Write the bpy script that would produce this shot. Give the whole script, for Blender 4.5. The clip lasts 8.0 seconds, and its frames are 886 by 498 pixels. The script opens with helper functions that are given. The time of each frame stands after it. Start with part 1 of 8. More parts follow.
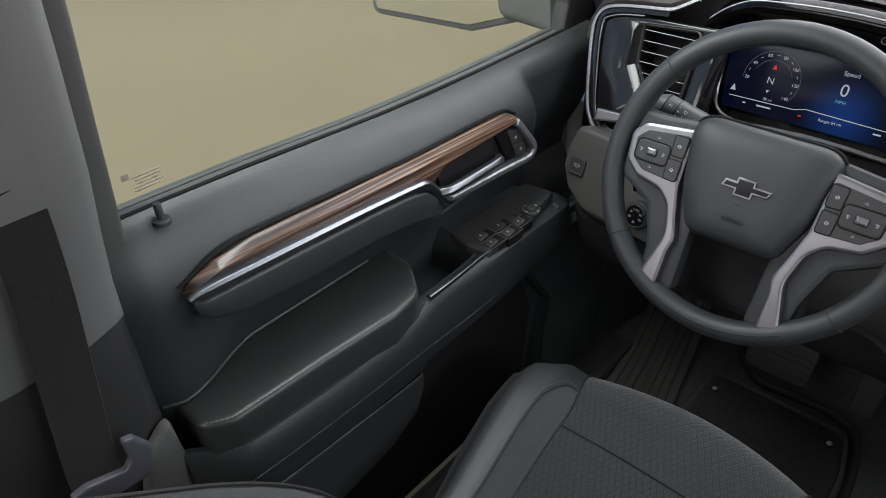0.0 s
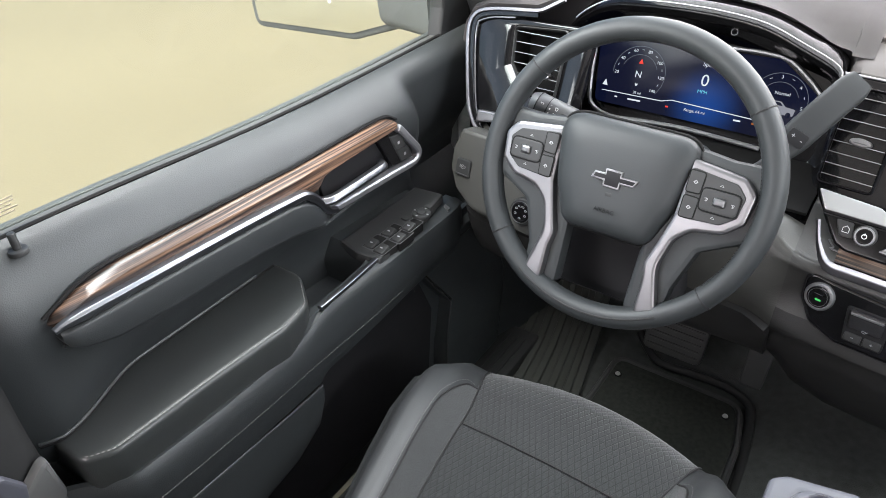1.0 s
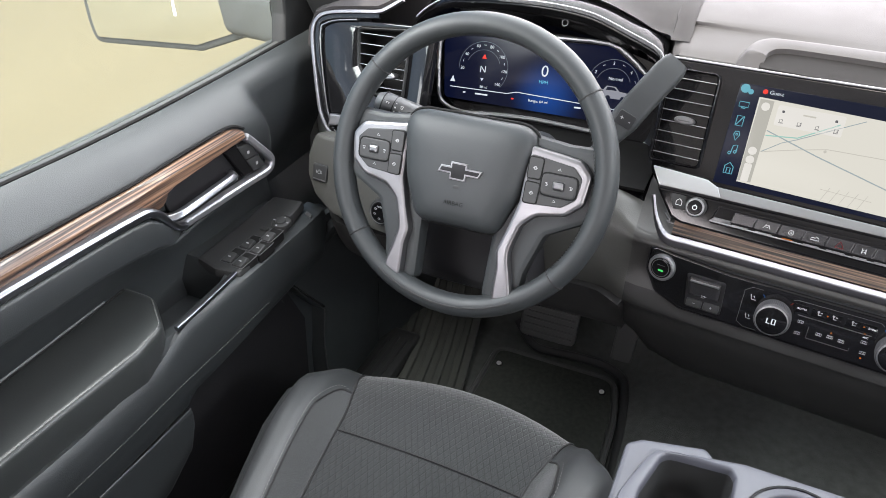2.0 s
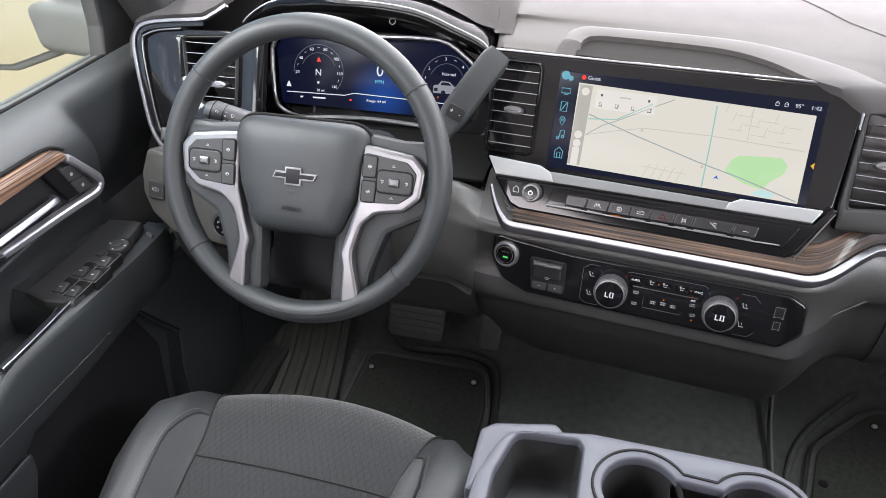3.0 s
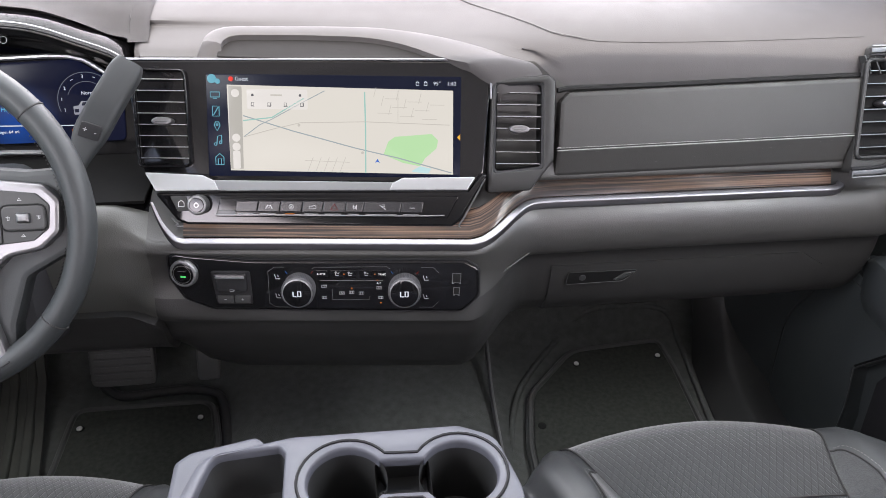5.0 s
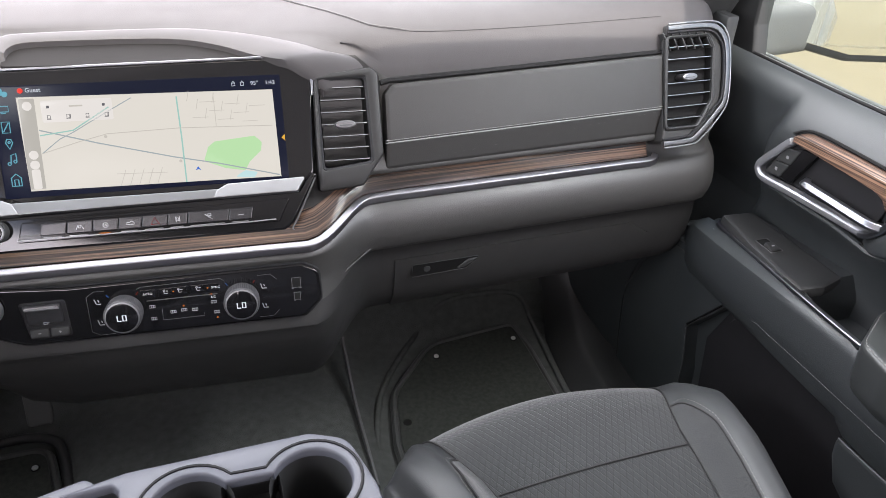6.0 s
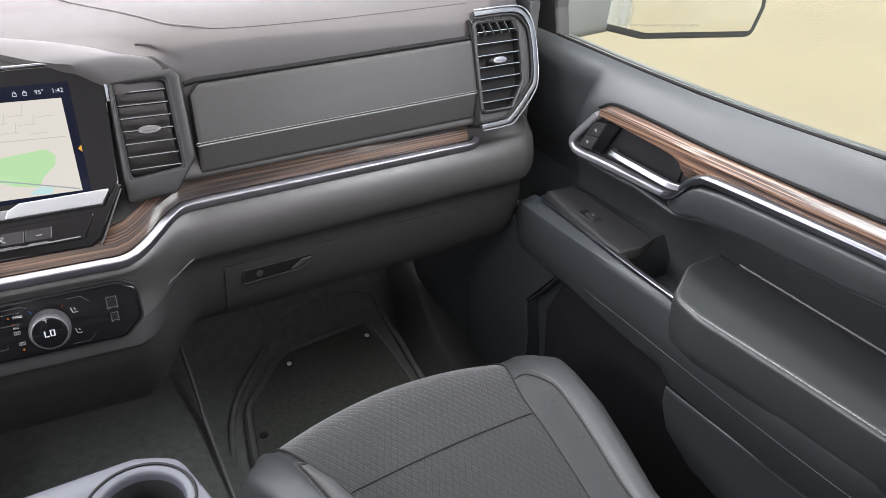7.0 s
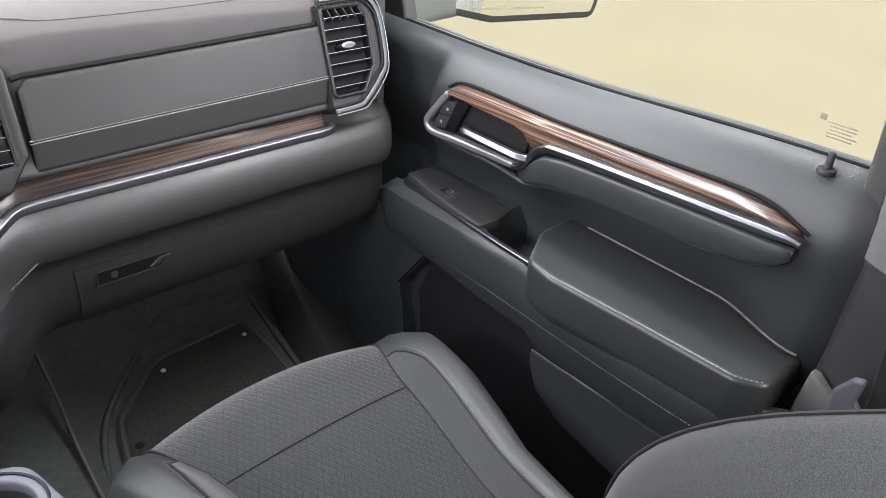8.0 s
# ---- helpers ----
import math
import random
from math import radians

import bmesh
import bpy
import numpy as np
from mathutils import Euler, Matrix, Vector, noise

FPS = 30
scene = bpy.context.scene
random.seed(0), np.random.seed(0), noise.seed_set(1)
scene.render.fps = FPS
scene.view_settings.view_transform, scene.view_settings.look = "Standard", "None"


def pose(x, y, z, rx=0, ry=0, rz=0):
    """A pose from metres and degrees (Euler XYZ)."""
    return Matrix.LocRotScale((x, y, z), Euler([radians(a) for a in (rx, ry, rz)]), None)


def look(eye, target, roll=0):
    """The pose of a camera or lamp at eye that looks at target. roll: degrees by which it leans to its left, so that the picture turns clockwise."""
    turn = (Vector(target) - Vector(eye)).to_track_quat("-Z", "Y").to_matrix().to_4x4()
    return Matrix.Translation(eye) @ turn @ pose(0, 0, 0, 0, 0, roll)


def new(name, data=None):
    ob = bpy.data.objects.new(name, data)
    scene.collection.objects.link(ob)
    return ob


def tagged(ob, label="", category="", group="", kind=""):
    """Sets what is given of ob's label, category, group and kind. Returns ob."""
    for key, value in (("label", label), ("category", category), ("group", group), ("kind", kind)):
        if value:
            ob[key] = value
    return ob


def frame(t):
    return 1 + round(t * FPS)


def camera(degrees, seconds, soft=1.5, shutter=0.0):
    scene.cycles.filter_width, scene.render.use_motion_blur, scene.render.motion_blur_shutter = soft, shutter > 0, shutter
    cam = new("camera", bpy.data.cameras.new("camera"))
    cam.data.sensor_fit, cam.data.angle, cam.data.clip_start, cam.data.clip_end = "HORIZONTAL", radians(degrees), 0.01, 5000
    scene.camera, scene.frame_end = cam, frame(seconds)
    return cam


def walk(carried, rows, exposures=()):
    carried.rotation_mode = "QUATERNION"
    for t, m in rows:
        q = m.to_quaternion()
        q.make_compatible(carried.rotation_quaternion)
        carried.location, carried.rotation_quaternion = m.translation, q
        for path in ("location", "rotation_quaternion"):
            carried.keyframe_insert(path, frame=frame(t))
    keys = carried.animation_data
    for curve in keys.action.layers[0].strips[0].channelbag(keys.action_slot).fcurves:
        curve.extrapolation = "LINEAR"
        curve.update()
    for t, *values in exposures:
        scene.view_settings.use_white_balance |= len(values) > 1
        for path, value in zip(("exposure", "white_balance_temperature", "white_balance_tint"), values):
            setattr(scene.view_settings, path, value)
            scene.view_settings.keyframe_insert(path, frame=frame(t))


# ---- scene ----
cam = camera(62.74, 8.0, soft=0.5)
ROWS = [
    (0.0, -0.2307, -0.1455, 1.1840, 54.143, 1.653, 41.954),
    (0.5, -0.2108, -0.1329, 1.1834, 54.340, 1.688, 38.892),
    (1.0, -0.1877, -0.1181, 1.1837, 54.486, 1.710, 34.793),
    (1.5, -0.1654, -0.1066, 1.1807, 54.616, 1.590, 30.184),
    (3.0, -0.0925, -0.0799, 1.1671, 54.981, 0.741, 14.782),
    (3.5, -0.0735, -0.0728, 1.1625, 55.148, 0.278, 9.542),
    (4.0, -0.0481, -0.0658, 1.1538, 55.507, -0.168, 4.068),
    (4.5, -0.0228, -0.0673, 1.1496, 55.952, -0.693, -1.461),
    (6.0, 0.0269, -0.0663, 1.1272, 56.890, -2.288, -19.411),
    (6.5, 0.0505, -0.0746, 1.1211, 57.358, -2.506, -25.636),
    (7.0, 0.0659, -0.0872, 1.1140, 57.695, -2.869, -31.658),
    (7.5, 0.0748, -0.1093, 1.1093, 57.921, -3.232, -37.167),
    (8.0, 0.0833, -0.1338, 1.1033, 58.121, -3.452, -41.285),
]
BASE_EV = 1.63
EXPOSURES = [(t, BASE_EV + e, 6500, tint) for t, e, tint in ((0.0, -1.14, 10), (0.1, -0.65, 10), (0.2, -0.25, 10), (0.35, -0.05, 10), (1.0, 0.0, 10), (3.0, 0.0, 13), (4.0, 0.0, 15), (8.0, 0.0, 14))]
walk(cam, [(t, pose(x, y, z, rx, ry, rz)) for t, x, y, z, rx, ry, rz in ROWS], EXPOSURES)

# ---- daylight: high sun from behind the truck, clear sky ----
SUN_ELEV, SUN_AZ = radians(62), radians(180)
world = bpy.data.worlds.new("sky_world")
world.use_nodes = True
scene.world = world
sky = world.node_tree.nodes.new("ShaderNodeTexSky")
sky.sky_type = "NISHITA"
sky.sun_disc = False
sky.sun_elevation, sky.sun_rotation = SUN_ELEV, SUN_AZ
sky.dust_density = 3.0
back = world.node_tree.nodes["Background"]
back.inputs["Strength"].default_value = 0.15
world.node_tree.links.new(sky.outputs[0], back.inputs["Color"])
sun_data = bpy.data.lights.new("sun", "SUN")
sun_data.energy, sun_data.angle, sun_data.color = 2.6, radians(0.6), (1.0, 0.94, 0.84)
sun = new("sun", sun_data)
sun_dir = Vector((math.sin(SUN_AZ) * math.cos(SUN_ELEV), math.cos(SUN_AZ) * math.cos(SUN_ELEV), math.sin(SUN_ELEV)))
sun.matrix_world = look(sun_dir * 30, (0, 0, 0))


def sky_lamp(name, eye, target, width, height, watts, colour=(1.0, 0.930, 0.952)):
    """Daylight of the sky in a window opening."""
    d = bpy.data.lights.new(name, "AREA")
    d.shape, d.size, d.size_y, d.energy, d.color = "RECTANGLE", width, height, watts, colour
    ob = new(name, d)
    ob.matrix_world = look(eye, target)
    return ob


sky_lamp("daylight_windscreen", (0, 0.98, 1.14), (0, 0.30, 0.55), 1.30, 0.75, 11.8)
for side in (-1, 1):
    sky_lamp("daylight_rear_side", (side * 0.80, -0.82, 1.06), (-side * 0.1, 0.1, 0.6), 1.15, 0.44, 7.8)
    sky_lamp("daylight_front_side", (side * 0.785, 0.44, 1.19), (-side * 0.15, 0.50, 0.62), 0.60, 0.20, 5.0, (0.965, 0.98, 0.985))


# ---- materials ----
def material(name, base, rough=0.6, metal=0.0, vary=0.15, scale=6.0, grain=0.0, grain_scale=900.0, spec=0.5, coat=0.0, rough_vary=0.08, sheen=0.0):
    """Base colour with broad and fine variation, roughness variation and fine relief (grain in millimetres of height)."""
    m = bpy.data.materials.new(name)
    m.use_nodes = True
    nt = m.node_tree
    b = nt.nodes["Principled BSDF"]
    tc = nt.nodes.new("ShaderNodeTexCoord")
    n1 = nt.nodes.new("ShaderNodeTexNoise")
    n1.inputs["Scale"].default_value, n1.inputs["Detail"].default_value = scale, 6.0
    nt.links.new(tc.outputs["Object"], n1.inputs["Vector"])
    mix = nt.nodes.new("ShaderNodeMix")
    mix.data_type = "RGBA"
    lo, hi = [c * (1 - vary) for c in base], [min(1, c * (1 + vary)) for c in base]
    mix.inputs["A"].default_value, mix.inputs["B"].default_value = (*lo, 1), (*hi, 1)
    nt.links.new(n1.outputs["Fac"], mix.inputs["Factor"])
    nt.links.new(mix.outputs["Result"], b.inputs["Base Color"])
    mr = nt.nodes.new("ShaderNodeMapRange")
    mr.inputs["To Min"].default_value, mr.inputs["To Max"].default_value = max(0.02, rough - rough_vary), min(1, rough + rough_vary)
    n2 = nt.nodes.new("ShaderNodeTexNoise")
    n2.inputs["Scale"].default_value, n2.inputs["Detail"].default_value = scale * 5, 4.0
    nt.links.new(tc.outputs["Object"], n2.inputs["Vector"])
    nt.links.new(n2.outputs["Fac"], mr.inputs["Value"])
    nt.links.new(mr.outputs["Result"], b.inputs["Roughness"])
    b.inputs["Metallic"].default_value = metal
    b.inputs["Specular IOR Level"].default_value = spec
    b.inputs["Coat Weight"].default_value = coat
    b.inputs["Coat Roughness"].default_value = 0.06
    b.inputs["Sheen Weight"].default_value = sheen
    if grain:
        v = nt.nodes.new("ShaderNodeTexVoronoi")
        v.inputs["Scale"].default_value = grain_scale
        nt.links.new(tc.outputs["Object"], v.inputs["Vector"])
        bump = nt.nodes.new("ShaderNodeBump")
        bump.inputs["Strength"].default_value, bump.inputs["Distance"].default_value = 0.5, grain * 0.001
        nt.links.new(v.outputs["Distance"], bump.inputs["Height"])
        nt.links.new(bump.outputs["Normal"], b.inputs["Normal"])
    return m


def fabric(name, base, weave=700.0, vary=0.5, diamond=0.0):
    """Woven cloth: fine two-tone threads; diamond > 0 adds a quilted lozenge relief of that cell size."""
    m = material(name, base, 0.95, vary=0.12, scale=5, spec=0.15, sheen=0.25)
    nt = m.node_tree
    b = nt.nodes["Principled BSDF"]
    tc = nt.nodes["Texture Coordinate"]
    w = nt.nodes.new("ShaderNodeTexNoise")
    w.inputs["Scale"].default_value, w.inputs["Detail"].default_value = weave, 2.0
    nt.links.new(tc.outputs["Object"], w.inputs["Vector"])
    ramp = nt.nodes.new("ShaderNodeMapRange")
    ramp.inputs["From Min"].default_value, ramp.inputs["From Max"].default_value = 0.35, 0.65
    ramp.inputs["To Min"].default_value, ramp.inputs["To Max"].default_value = 1 - vary, 1 + vary
    nt.links.new(w.outputs["Fac"], ramp.inputs["Value"])
    mul = nt.nodes.new("ShaderNodeMix")
    mul.data_type, mul.blend_type = "RGBA", "MULTIPLY"
    mul.inputs["Factor"].default_value = 1.0
    old = b.inputs["Base Color"].links[0].from_socket
    nt.links.new(old, mul.inputs["A"])
    nt.links.new(ramp.outputs["Result"], mul.inputs["B"])
    out = mul.outputs["Result"]
    bump = nt.nodes.new("ShaderNodeBump")
    bump.inputs["Strength"].default_value, bump.inputs["Distance"].default_value = 0.4, 0.0006
    nt.links.new(w.outputs["Fac"], bump.inputs["Height"])
    normal = bump.outputs["Normal"]
    if diamond:
        sep = nt.nodes.new("ShaderNodeSeparateXYZ")
        nt.links.new(tc.outputs["Object"], sep.inputs[0])
        lines = []
        for sign in (1, -1):
            a = nt.nodes.new("ShaderNodeMath")
            a.operation = "MULTIPLY_ADD"
            a.inputs[1].default_value = sign * 1.85
            nt.links.new(sep.outputs["X"], a.inputs[0])
            nt.links.new(sep.outputs["Y"], a.inputs[2])
            f = nt.nodes.new("ShaderNodeMath")
            f.operation = "PINGPONG"
            f.inputs[1].default_value = diamond
            nt.links.new(a.outputs[0], f.inputs[0])
            lines.append(f)
        low = nt.nodes.new("ShaderNodeMath")
        low.operation = "MINIMUM"
        nt.links.new(lines[0].outputs[0], low.inputs[0])
        nt.links.new(lines[1].outputs[0], low.inputs[1])
        step = nt.nodes.new("ShaderNodeMapRange")
        step.interpolation_type = "SMOOTHSTEP"
        step.inputs["From Max"].default_value = diamond * 0.24
        nt.links.new(low.outputs[0], step.inputs["Value"])
        seam = nt.nodes.new("ShaderNodeMix")
        seam.data_type = "RGBA"
        seam.inputs["A"].default_value = (base[0] * 0.52, base[1] * 0.52, base[2] * 0.52, 1)
        nt.links.new(step.outputs["Result"], seam.inputs["Factor"])
        nt.links.new(out, seam.inputs["B"])
        out = seam.outputs["Result"]
        b2 = nt.nodes.new("ShaderNodeBump")
        b2.inputs["Strength"].default_value, b2.inputs["Distance"].default_value = 0.5, 0.0010
        nt.links.new(step.outputs["Result"], b2.inputs["Height"])
        nt.links.new(normal, b2.inputs["Normal"])
        normal = b2.outputs["Normal"]
    nt.links.new(out, b.inputs["Base Color"])
    nt.links.new(normal, b.inputs["Normal"])
    return m


def wood_grain(name):
    """Open-pore brown veneer; dark streaks run along the first texture axis (metres)."""
    m = bpy.data.materials.new(name)
    m.use_nodes = True
    nt = m.node_tree
    b = nt.nodes["Principled BSDF"]
    tc = nt.nodes.new("ShaderNodeTexCoord")
    noises = []
    for scale, detail in (((6, 640, 0), 4.0), ((2.5, 230, 0), 2.0)):
        mp = nt.nodes.new("ShaderNodeMapping")
        mp.inputs["Scale"].default_value = scale
        nt.links.new(tc.outputs["UV"], mp.inputs["Vector"])
        n = nt.nodes.new("ShaderNodeTexNoise")
        n.inputs["Scale"].default_value, n.inputs["Detail"].default_value, n.inputs["Distortion"].default_value = 1.0, detail, 0.15
        nt.links.new(mp.outputs[0], n.inputs["Vector"])
        noises.append(n)
    mixed = nt.nodes.new("ShaderNodeMix")
    mixed.inputs["Factor"].default_value = 0.50
    nt.links.new(noises[0].outputs["Fac"], mixed.inputs["A"])
    nt.links.new(noises[1].outputs["Fac"], mixed.inputs["B"])
    r = nt.nodes.new("ShaderNodeValToRGB")
    e = r.color_ramp.elements
    e[0].position, e[0].color = 0.425, (0.008, 0.005, 0.004, 1)
    e[1].position, e[1].color = 0.60, (0.200, 0.119, 0.076, 1)
    mid = e.new(0.500)
    mid.color = (0.070, 0.041, 0.027, 1)
    nt.links.new(mixed.outputs["Result"], r.inputs[0])
    nt.links.new(r.outputs[0], b.inputs["Base Color"])
    b.inputs["Roughness"].default_value = 0.50
    b.inputs["Specular IOR Level"].default_value = 0.3
    b.inputs["Coat Weight"].default_value, b.inputs["Coat Roughness"].default_value = 0.5, 0.14
    return m


def along(ob, fn):
    """Texture axes for a part: fn turns a point into (metres along, metres across)."""
    uv = ob.data.uv_layers.new(name="along")
    for loop in ob.data.loops:
        uv.data[loop.index].uv = fn(ob.data.vertices[loop.vertex_index].co)
    return ob


def glow(name, colour, strength=1.0):
    m = bpy.data.materials.new(name)
    m.use_nodes = True
    b = m.node_tree.nodes["Principled BSDF"]
    b.inputs["Base Color"].default_value = (0.002, 0.002, 0.002, 1)
    b.inputs["Roughness"].default_value = 0.25
    b.inputs["Specular IOR Level"].default_value = 0.06
    b.inputs["Emission Color"].default_value = (*colour, 1)
    b.inputs["Emission Strength"].default_value = strength / 2 ** BASE_EV
    return m


def clear_glass(name, tint=(0.93, 0.97, 0.95)):
    m = bpy.data.materials.new(name)
    m.use_nodes = True
    nt = m.node_tree
    nt.nodes.remove(nt.nodes["Principled BSDF"])
    tr = nt.nodes.new("ShaderNodeBsdfTransparent")
    tr.inputs[0].default_value = (*tint, 1)
    gl = nt.nodes.new("ShaderNodeBsdfGlossy")
    gl.inputs["Roughness"].default_value = 0.02
    fc = nt.nodes.new("ShaderNodeLayerWeight")
    fc.inputs[0].default_value = 0.5
    pw = nt.nodes.new("ShaderNodeMath")
    pw.operation = "POWER"
    pw.inputs[1].default_value = 4.0
    nt.links.new(fc.outputs["Facing"], pw.inputs[0])
    fr = nt.nodes.new("ShaderNodeMath")
    fr.operation = "MULTIPLY_ADD"
    fr.inputs[1].default_value, fr.inputs[2].default_value = 0.6, 0.025
    nt.links.new(pw.outputs[0], fr.inputs[0])
    mx = nt.nodes.new("ShaderNodeMixShader")
    nt.links.new(fr.outputs[0], mx.inputs[0])
    nt.links.new(tr.outputs[0], mx.inputs[1])
    nt.links.new(gl.outputs[0], mx.inputs[2])
    nt.links.new(mx.outputs[0], nt.nodes["Material Output"].inputs[0])
    return m


VINYL = material("soft_black_vinyl", (0.0225, 0.0258, 0.0268), 0.42, vary=0.12, grain=0.22, grain_scale=760)
VINYL_TOP = material("dash_top_vinyl", (0.042, 0.0395, 0.040), 0.72, spec=0.30, vary=0.10, grain=0.15, grain_scale=800)
VINYL_WARM = material("grey_brown_knee_trim", (0.046, 0.0465, 0.0425), 0.42, vary=0.10, grain=0.22, grain_scale=760)
VINYL_LOW = material("dark_dash_plastic_and_shade", (0.0172, 0.0172, 0.0168), 0.58, spec=0.32, vary=0.10, grain=0.22, grain_scale=760)
LEATHER = material("wheel_leather", (0.0225, 0.0255, 0.0265), 0.48, spec=0.32, vary=0.10, grain=0.10, grain_scale=1100)
HARD = material("hard_black_plastic", (0.023, 0.024, 0.024), 0.50, spec=0.36, vary=0.10, grain=0.10, grain_scale=1300)
BLACK = material("black_parts_and_shade", (0.006, 0.006, 0.006), 0.8, vary=0.2, spec=0.2)
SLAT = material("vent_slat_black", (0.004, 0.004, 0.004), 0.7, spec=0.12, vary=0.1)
DARK = material("dark_plastic_and_shade", (0.011, 0.011, 0.012), 0.6, vary=0.15, spec=0.18)
# Darker copy of the dash vinyl; the pads' shade is put into this colour.
VINYL_SHADED = material("shaded_dash_pad_vinyl", (0.0170, 0.0166, 0.0157), 0.52, vary=0.14, grain=0.12, grain_scale=900, spec=0.34)
MATTE = material("matte_rubber_tray", (0.0115, 0.0108, 0.0108), 0.85, vary=0.1, spec=0.12, grain=0.2, grain_scale=900)
FOOTCLOTH = material("grey_rubber_liner", (0.046, 0.049, 0.043), 0.60, vary=0.25, scale=25, grain=0.2, grain_scale=700, spec=0.3)
VINYL_DASH = material("warm_black_dash_vinyl", (0.0315, 0.0312, 0.0298), 0.46, vary=0.12, grain=0.22, grain_scale=760)
GLOSS = material("gloss_black", (0.004, 0.004, 0.0045), 0.07, vary=0.1, spec=0.40, rough_vary=0.02)
REST = material("armrest_vinyl", (0.0250, 0.0280, 0.0275), 0.37, vary=0.10, grain=0.15, grain_scale=760, spec=0.48)
CHROME = material("satin_chrome", (0.235, 0.243, 0.263), 0.30, metal=1.0, vary=0.04, rough_vary=0.02)
BEZEL = material("satin_bezel_chrome", (0.40, 0.41, 0.43), 0.42, metal=0.9, vary=0.03, rough_vary=0.02)
SPOKE = material("satin_silver_spoke", (0.165, 0.165, 0.170), 0.36, metal=0.9, vary=0.04)
SILVER = material("silver_paint", (0.125, 0.127, 0.13), 0.38, metal=0.9, vary=0.05)
GREYPL = material("grey_console_plastic", (0.058, 0.061, 0.074), 0.50, vary=0.06, grain=0.08, grain_scale=1400)
PILLAR = material("light_grey_pillar_plastic", (0.088, 0.090, 0.089), 0.60, vary=0.05, grain=0.1, grain_scale=1300)
LINING = material("grey_headlining_cloth", (0.44, 0.44, 0.43), 0.95, vary=0.08, grain=0.2, grain_scale=1500, spec=0.1)
CARPET = material("black_carpet", (0.068, 0.073, 0.069), 0.95, vary=0.4, scale=60, grain=1.2, grain_scale=700, spec=0.1)
RUBBER = material("black_rubber", (0.052, 0.054, 0.052), 0.50, vary=0.2, scale=15)
MATCLOTH = material("charcoal_mat_pile", (0.034, 0.037, 0.033), 0.95, vary=0.5, scale=120, grain=1.0, grain_scale=900, spec=0.1)
SEATSKIN = material("seat_black_leatherette", (0.0265, 0.0287, 0.0297), 0.48, vary=0.10, grain=0.22, grain_scale=760)
CLOTH = fabric("grey_seat_cloth", (0.039, 0.041, 0.0415), 750, 0.35)
QUILT = fabric("charcoal_lozenge_cloth", (0.0275, 0.0293, 0.0297), 900, 0.35, diamond=0.0085)
WEBBING = fabric("seat_belt_webbing", (0.0035, 0.0037, 0.0040), 650, 0.8)
THREAD = material("pale_grey_thread", (0.15, 0.15, 0.145), 0.8)
THREAD_DARK = material("dark_seam_thread", (0.012, 0.012, 0.012), 0.8)
WOOD = wood_grain("brown_open_pore_wood")
PAINT = material("white_truck_paint", (0.45, 0.47, 0.465), 0.25, vary=0.03, coat=0.6)
MIRROR = material("mirror_glass", (0.9, 0.92, 0.92), 0.01, metal=1.0, vary=0.0, rough_vary=0.0)
GLASS = clear_glass("window_glass")
CONCRETE = material("beige_concrete", (0.212, 0.178, 0.108), 0.9, vary=0.14, scale=0.6, grain=2.0, grain_scale=60)
WHITELINE = material("white_road_paint", (0.80, 0.80, 0.78), 0.8, vary=0.08, scale=8)
TRIM = material("satin_dash_trim", (0.195, 0.192, 0.205), 0.42, metal=1.0, vary=0.05, rough_vary=0.05)
NICKEL = material("bright_nickel", (0.62, 0.62, 0.60), 0.45, metal=0.6, vary=0.04)
BARSILVER = material("brushed_silver_bar", (0.215, 0.218, 0.222), 0.40, metal=0.9, vary=0.06)
SHIFTER = material("shift_lever_plastic", (0.022, 0.024, 0.025), 0.55, vary=0.1, spec=0.22, grain=0.1, grain_scale=1100)
KNOBGREY = material("knurled_grey_knob", (0.050, 0.050, 0.053), 0.45, vary=0.06, metal=0.3)
VENTRIM = material("dark_vent_plastic", (0.0125, 0.0126, 0.0124), 0.50, spec=0.30, vary=0.10, grain=0.12, grain_scale=900)
KEYTOP = material("grey_switch_plastic", (0.055, 0.056, 0.058), 0.42, vary=0.08)
WHITEPRINT = material("white_icon_print", (0.55, 0.55, 0.55), 0.6)
MARK = material("pale_icon_print", (0.25, 0.253, 0.257), 0.6)
KEYGLOSS = material("satin_black_keys", (0.013, 0.013, 0.014), 0.22, spec=0.5, vary=0.1, rough_vary=0.03)
HAZARD = glow("dim_red_triangle", (0.5, 0.035, 0.04), 0.45)
ORANGE = glow("amber_indicator", (1.0, 0.30, 0.05), 0.45)
RED = glow("red_indicator", (1.0, 0.06, 0.04), 0.9)
GREEN = glow("green_indicator", (0.1, 0.8, 0.2), 0.8)
WHITE_UI = glow("white_screen_marks", (0.85, 0.92, 1.0), 0.9)
GREY_UI = glow("grey_dial_line", (0.30, 0.34, 0.42), 0.45)
TRUCKGREY = glow("grey_truck_picture", (0.30, 0.31, 0.36), 0.9)
CYAN_UI = glow("cyan_screen_icons", (0.18, 0.55, 0.68), 0.8)


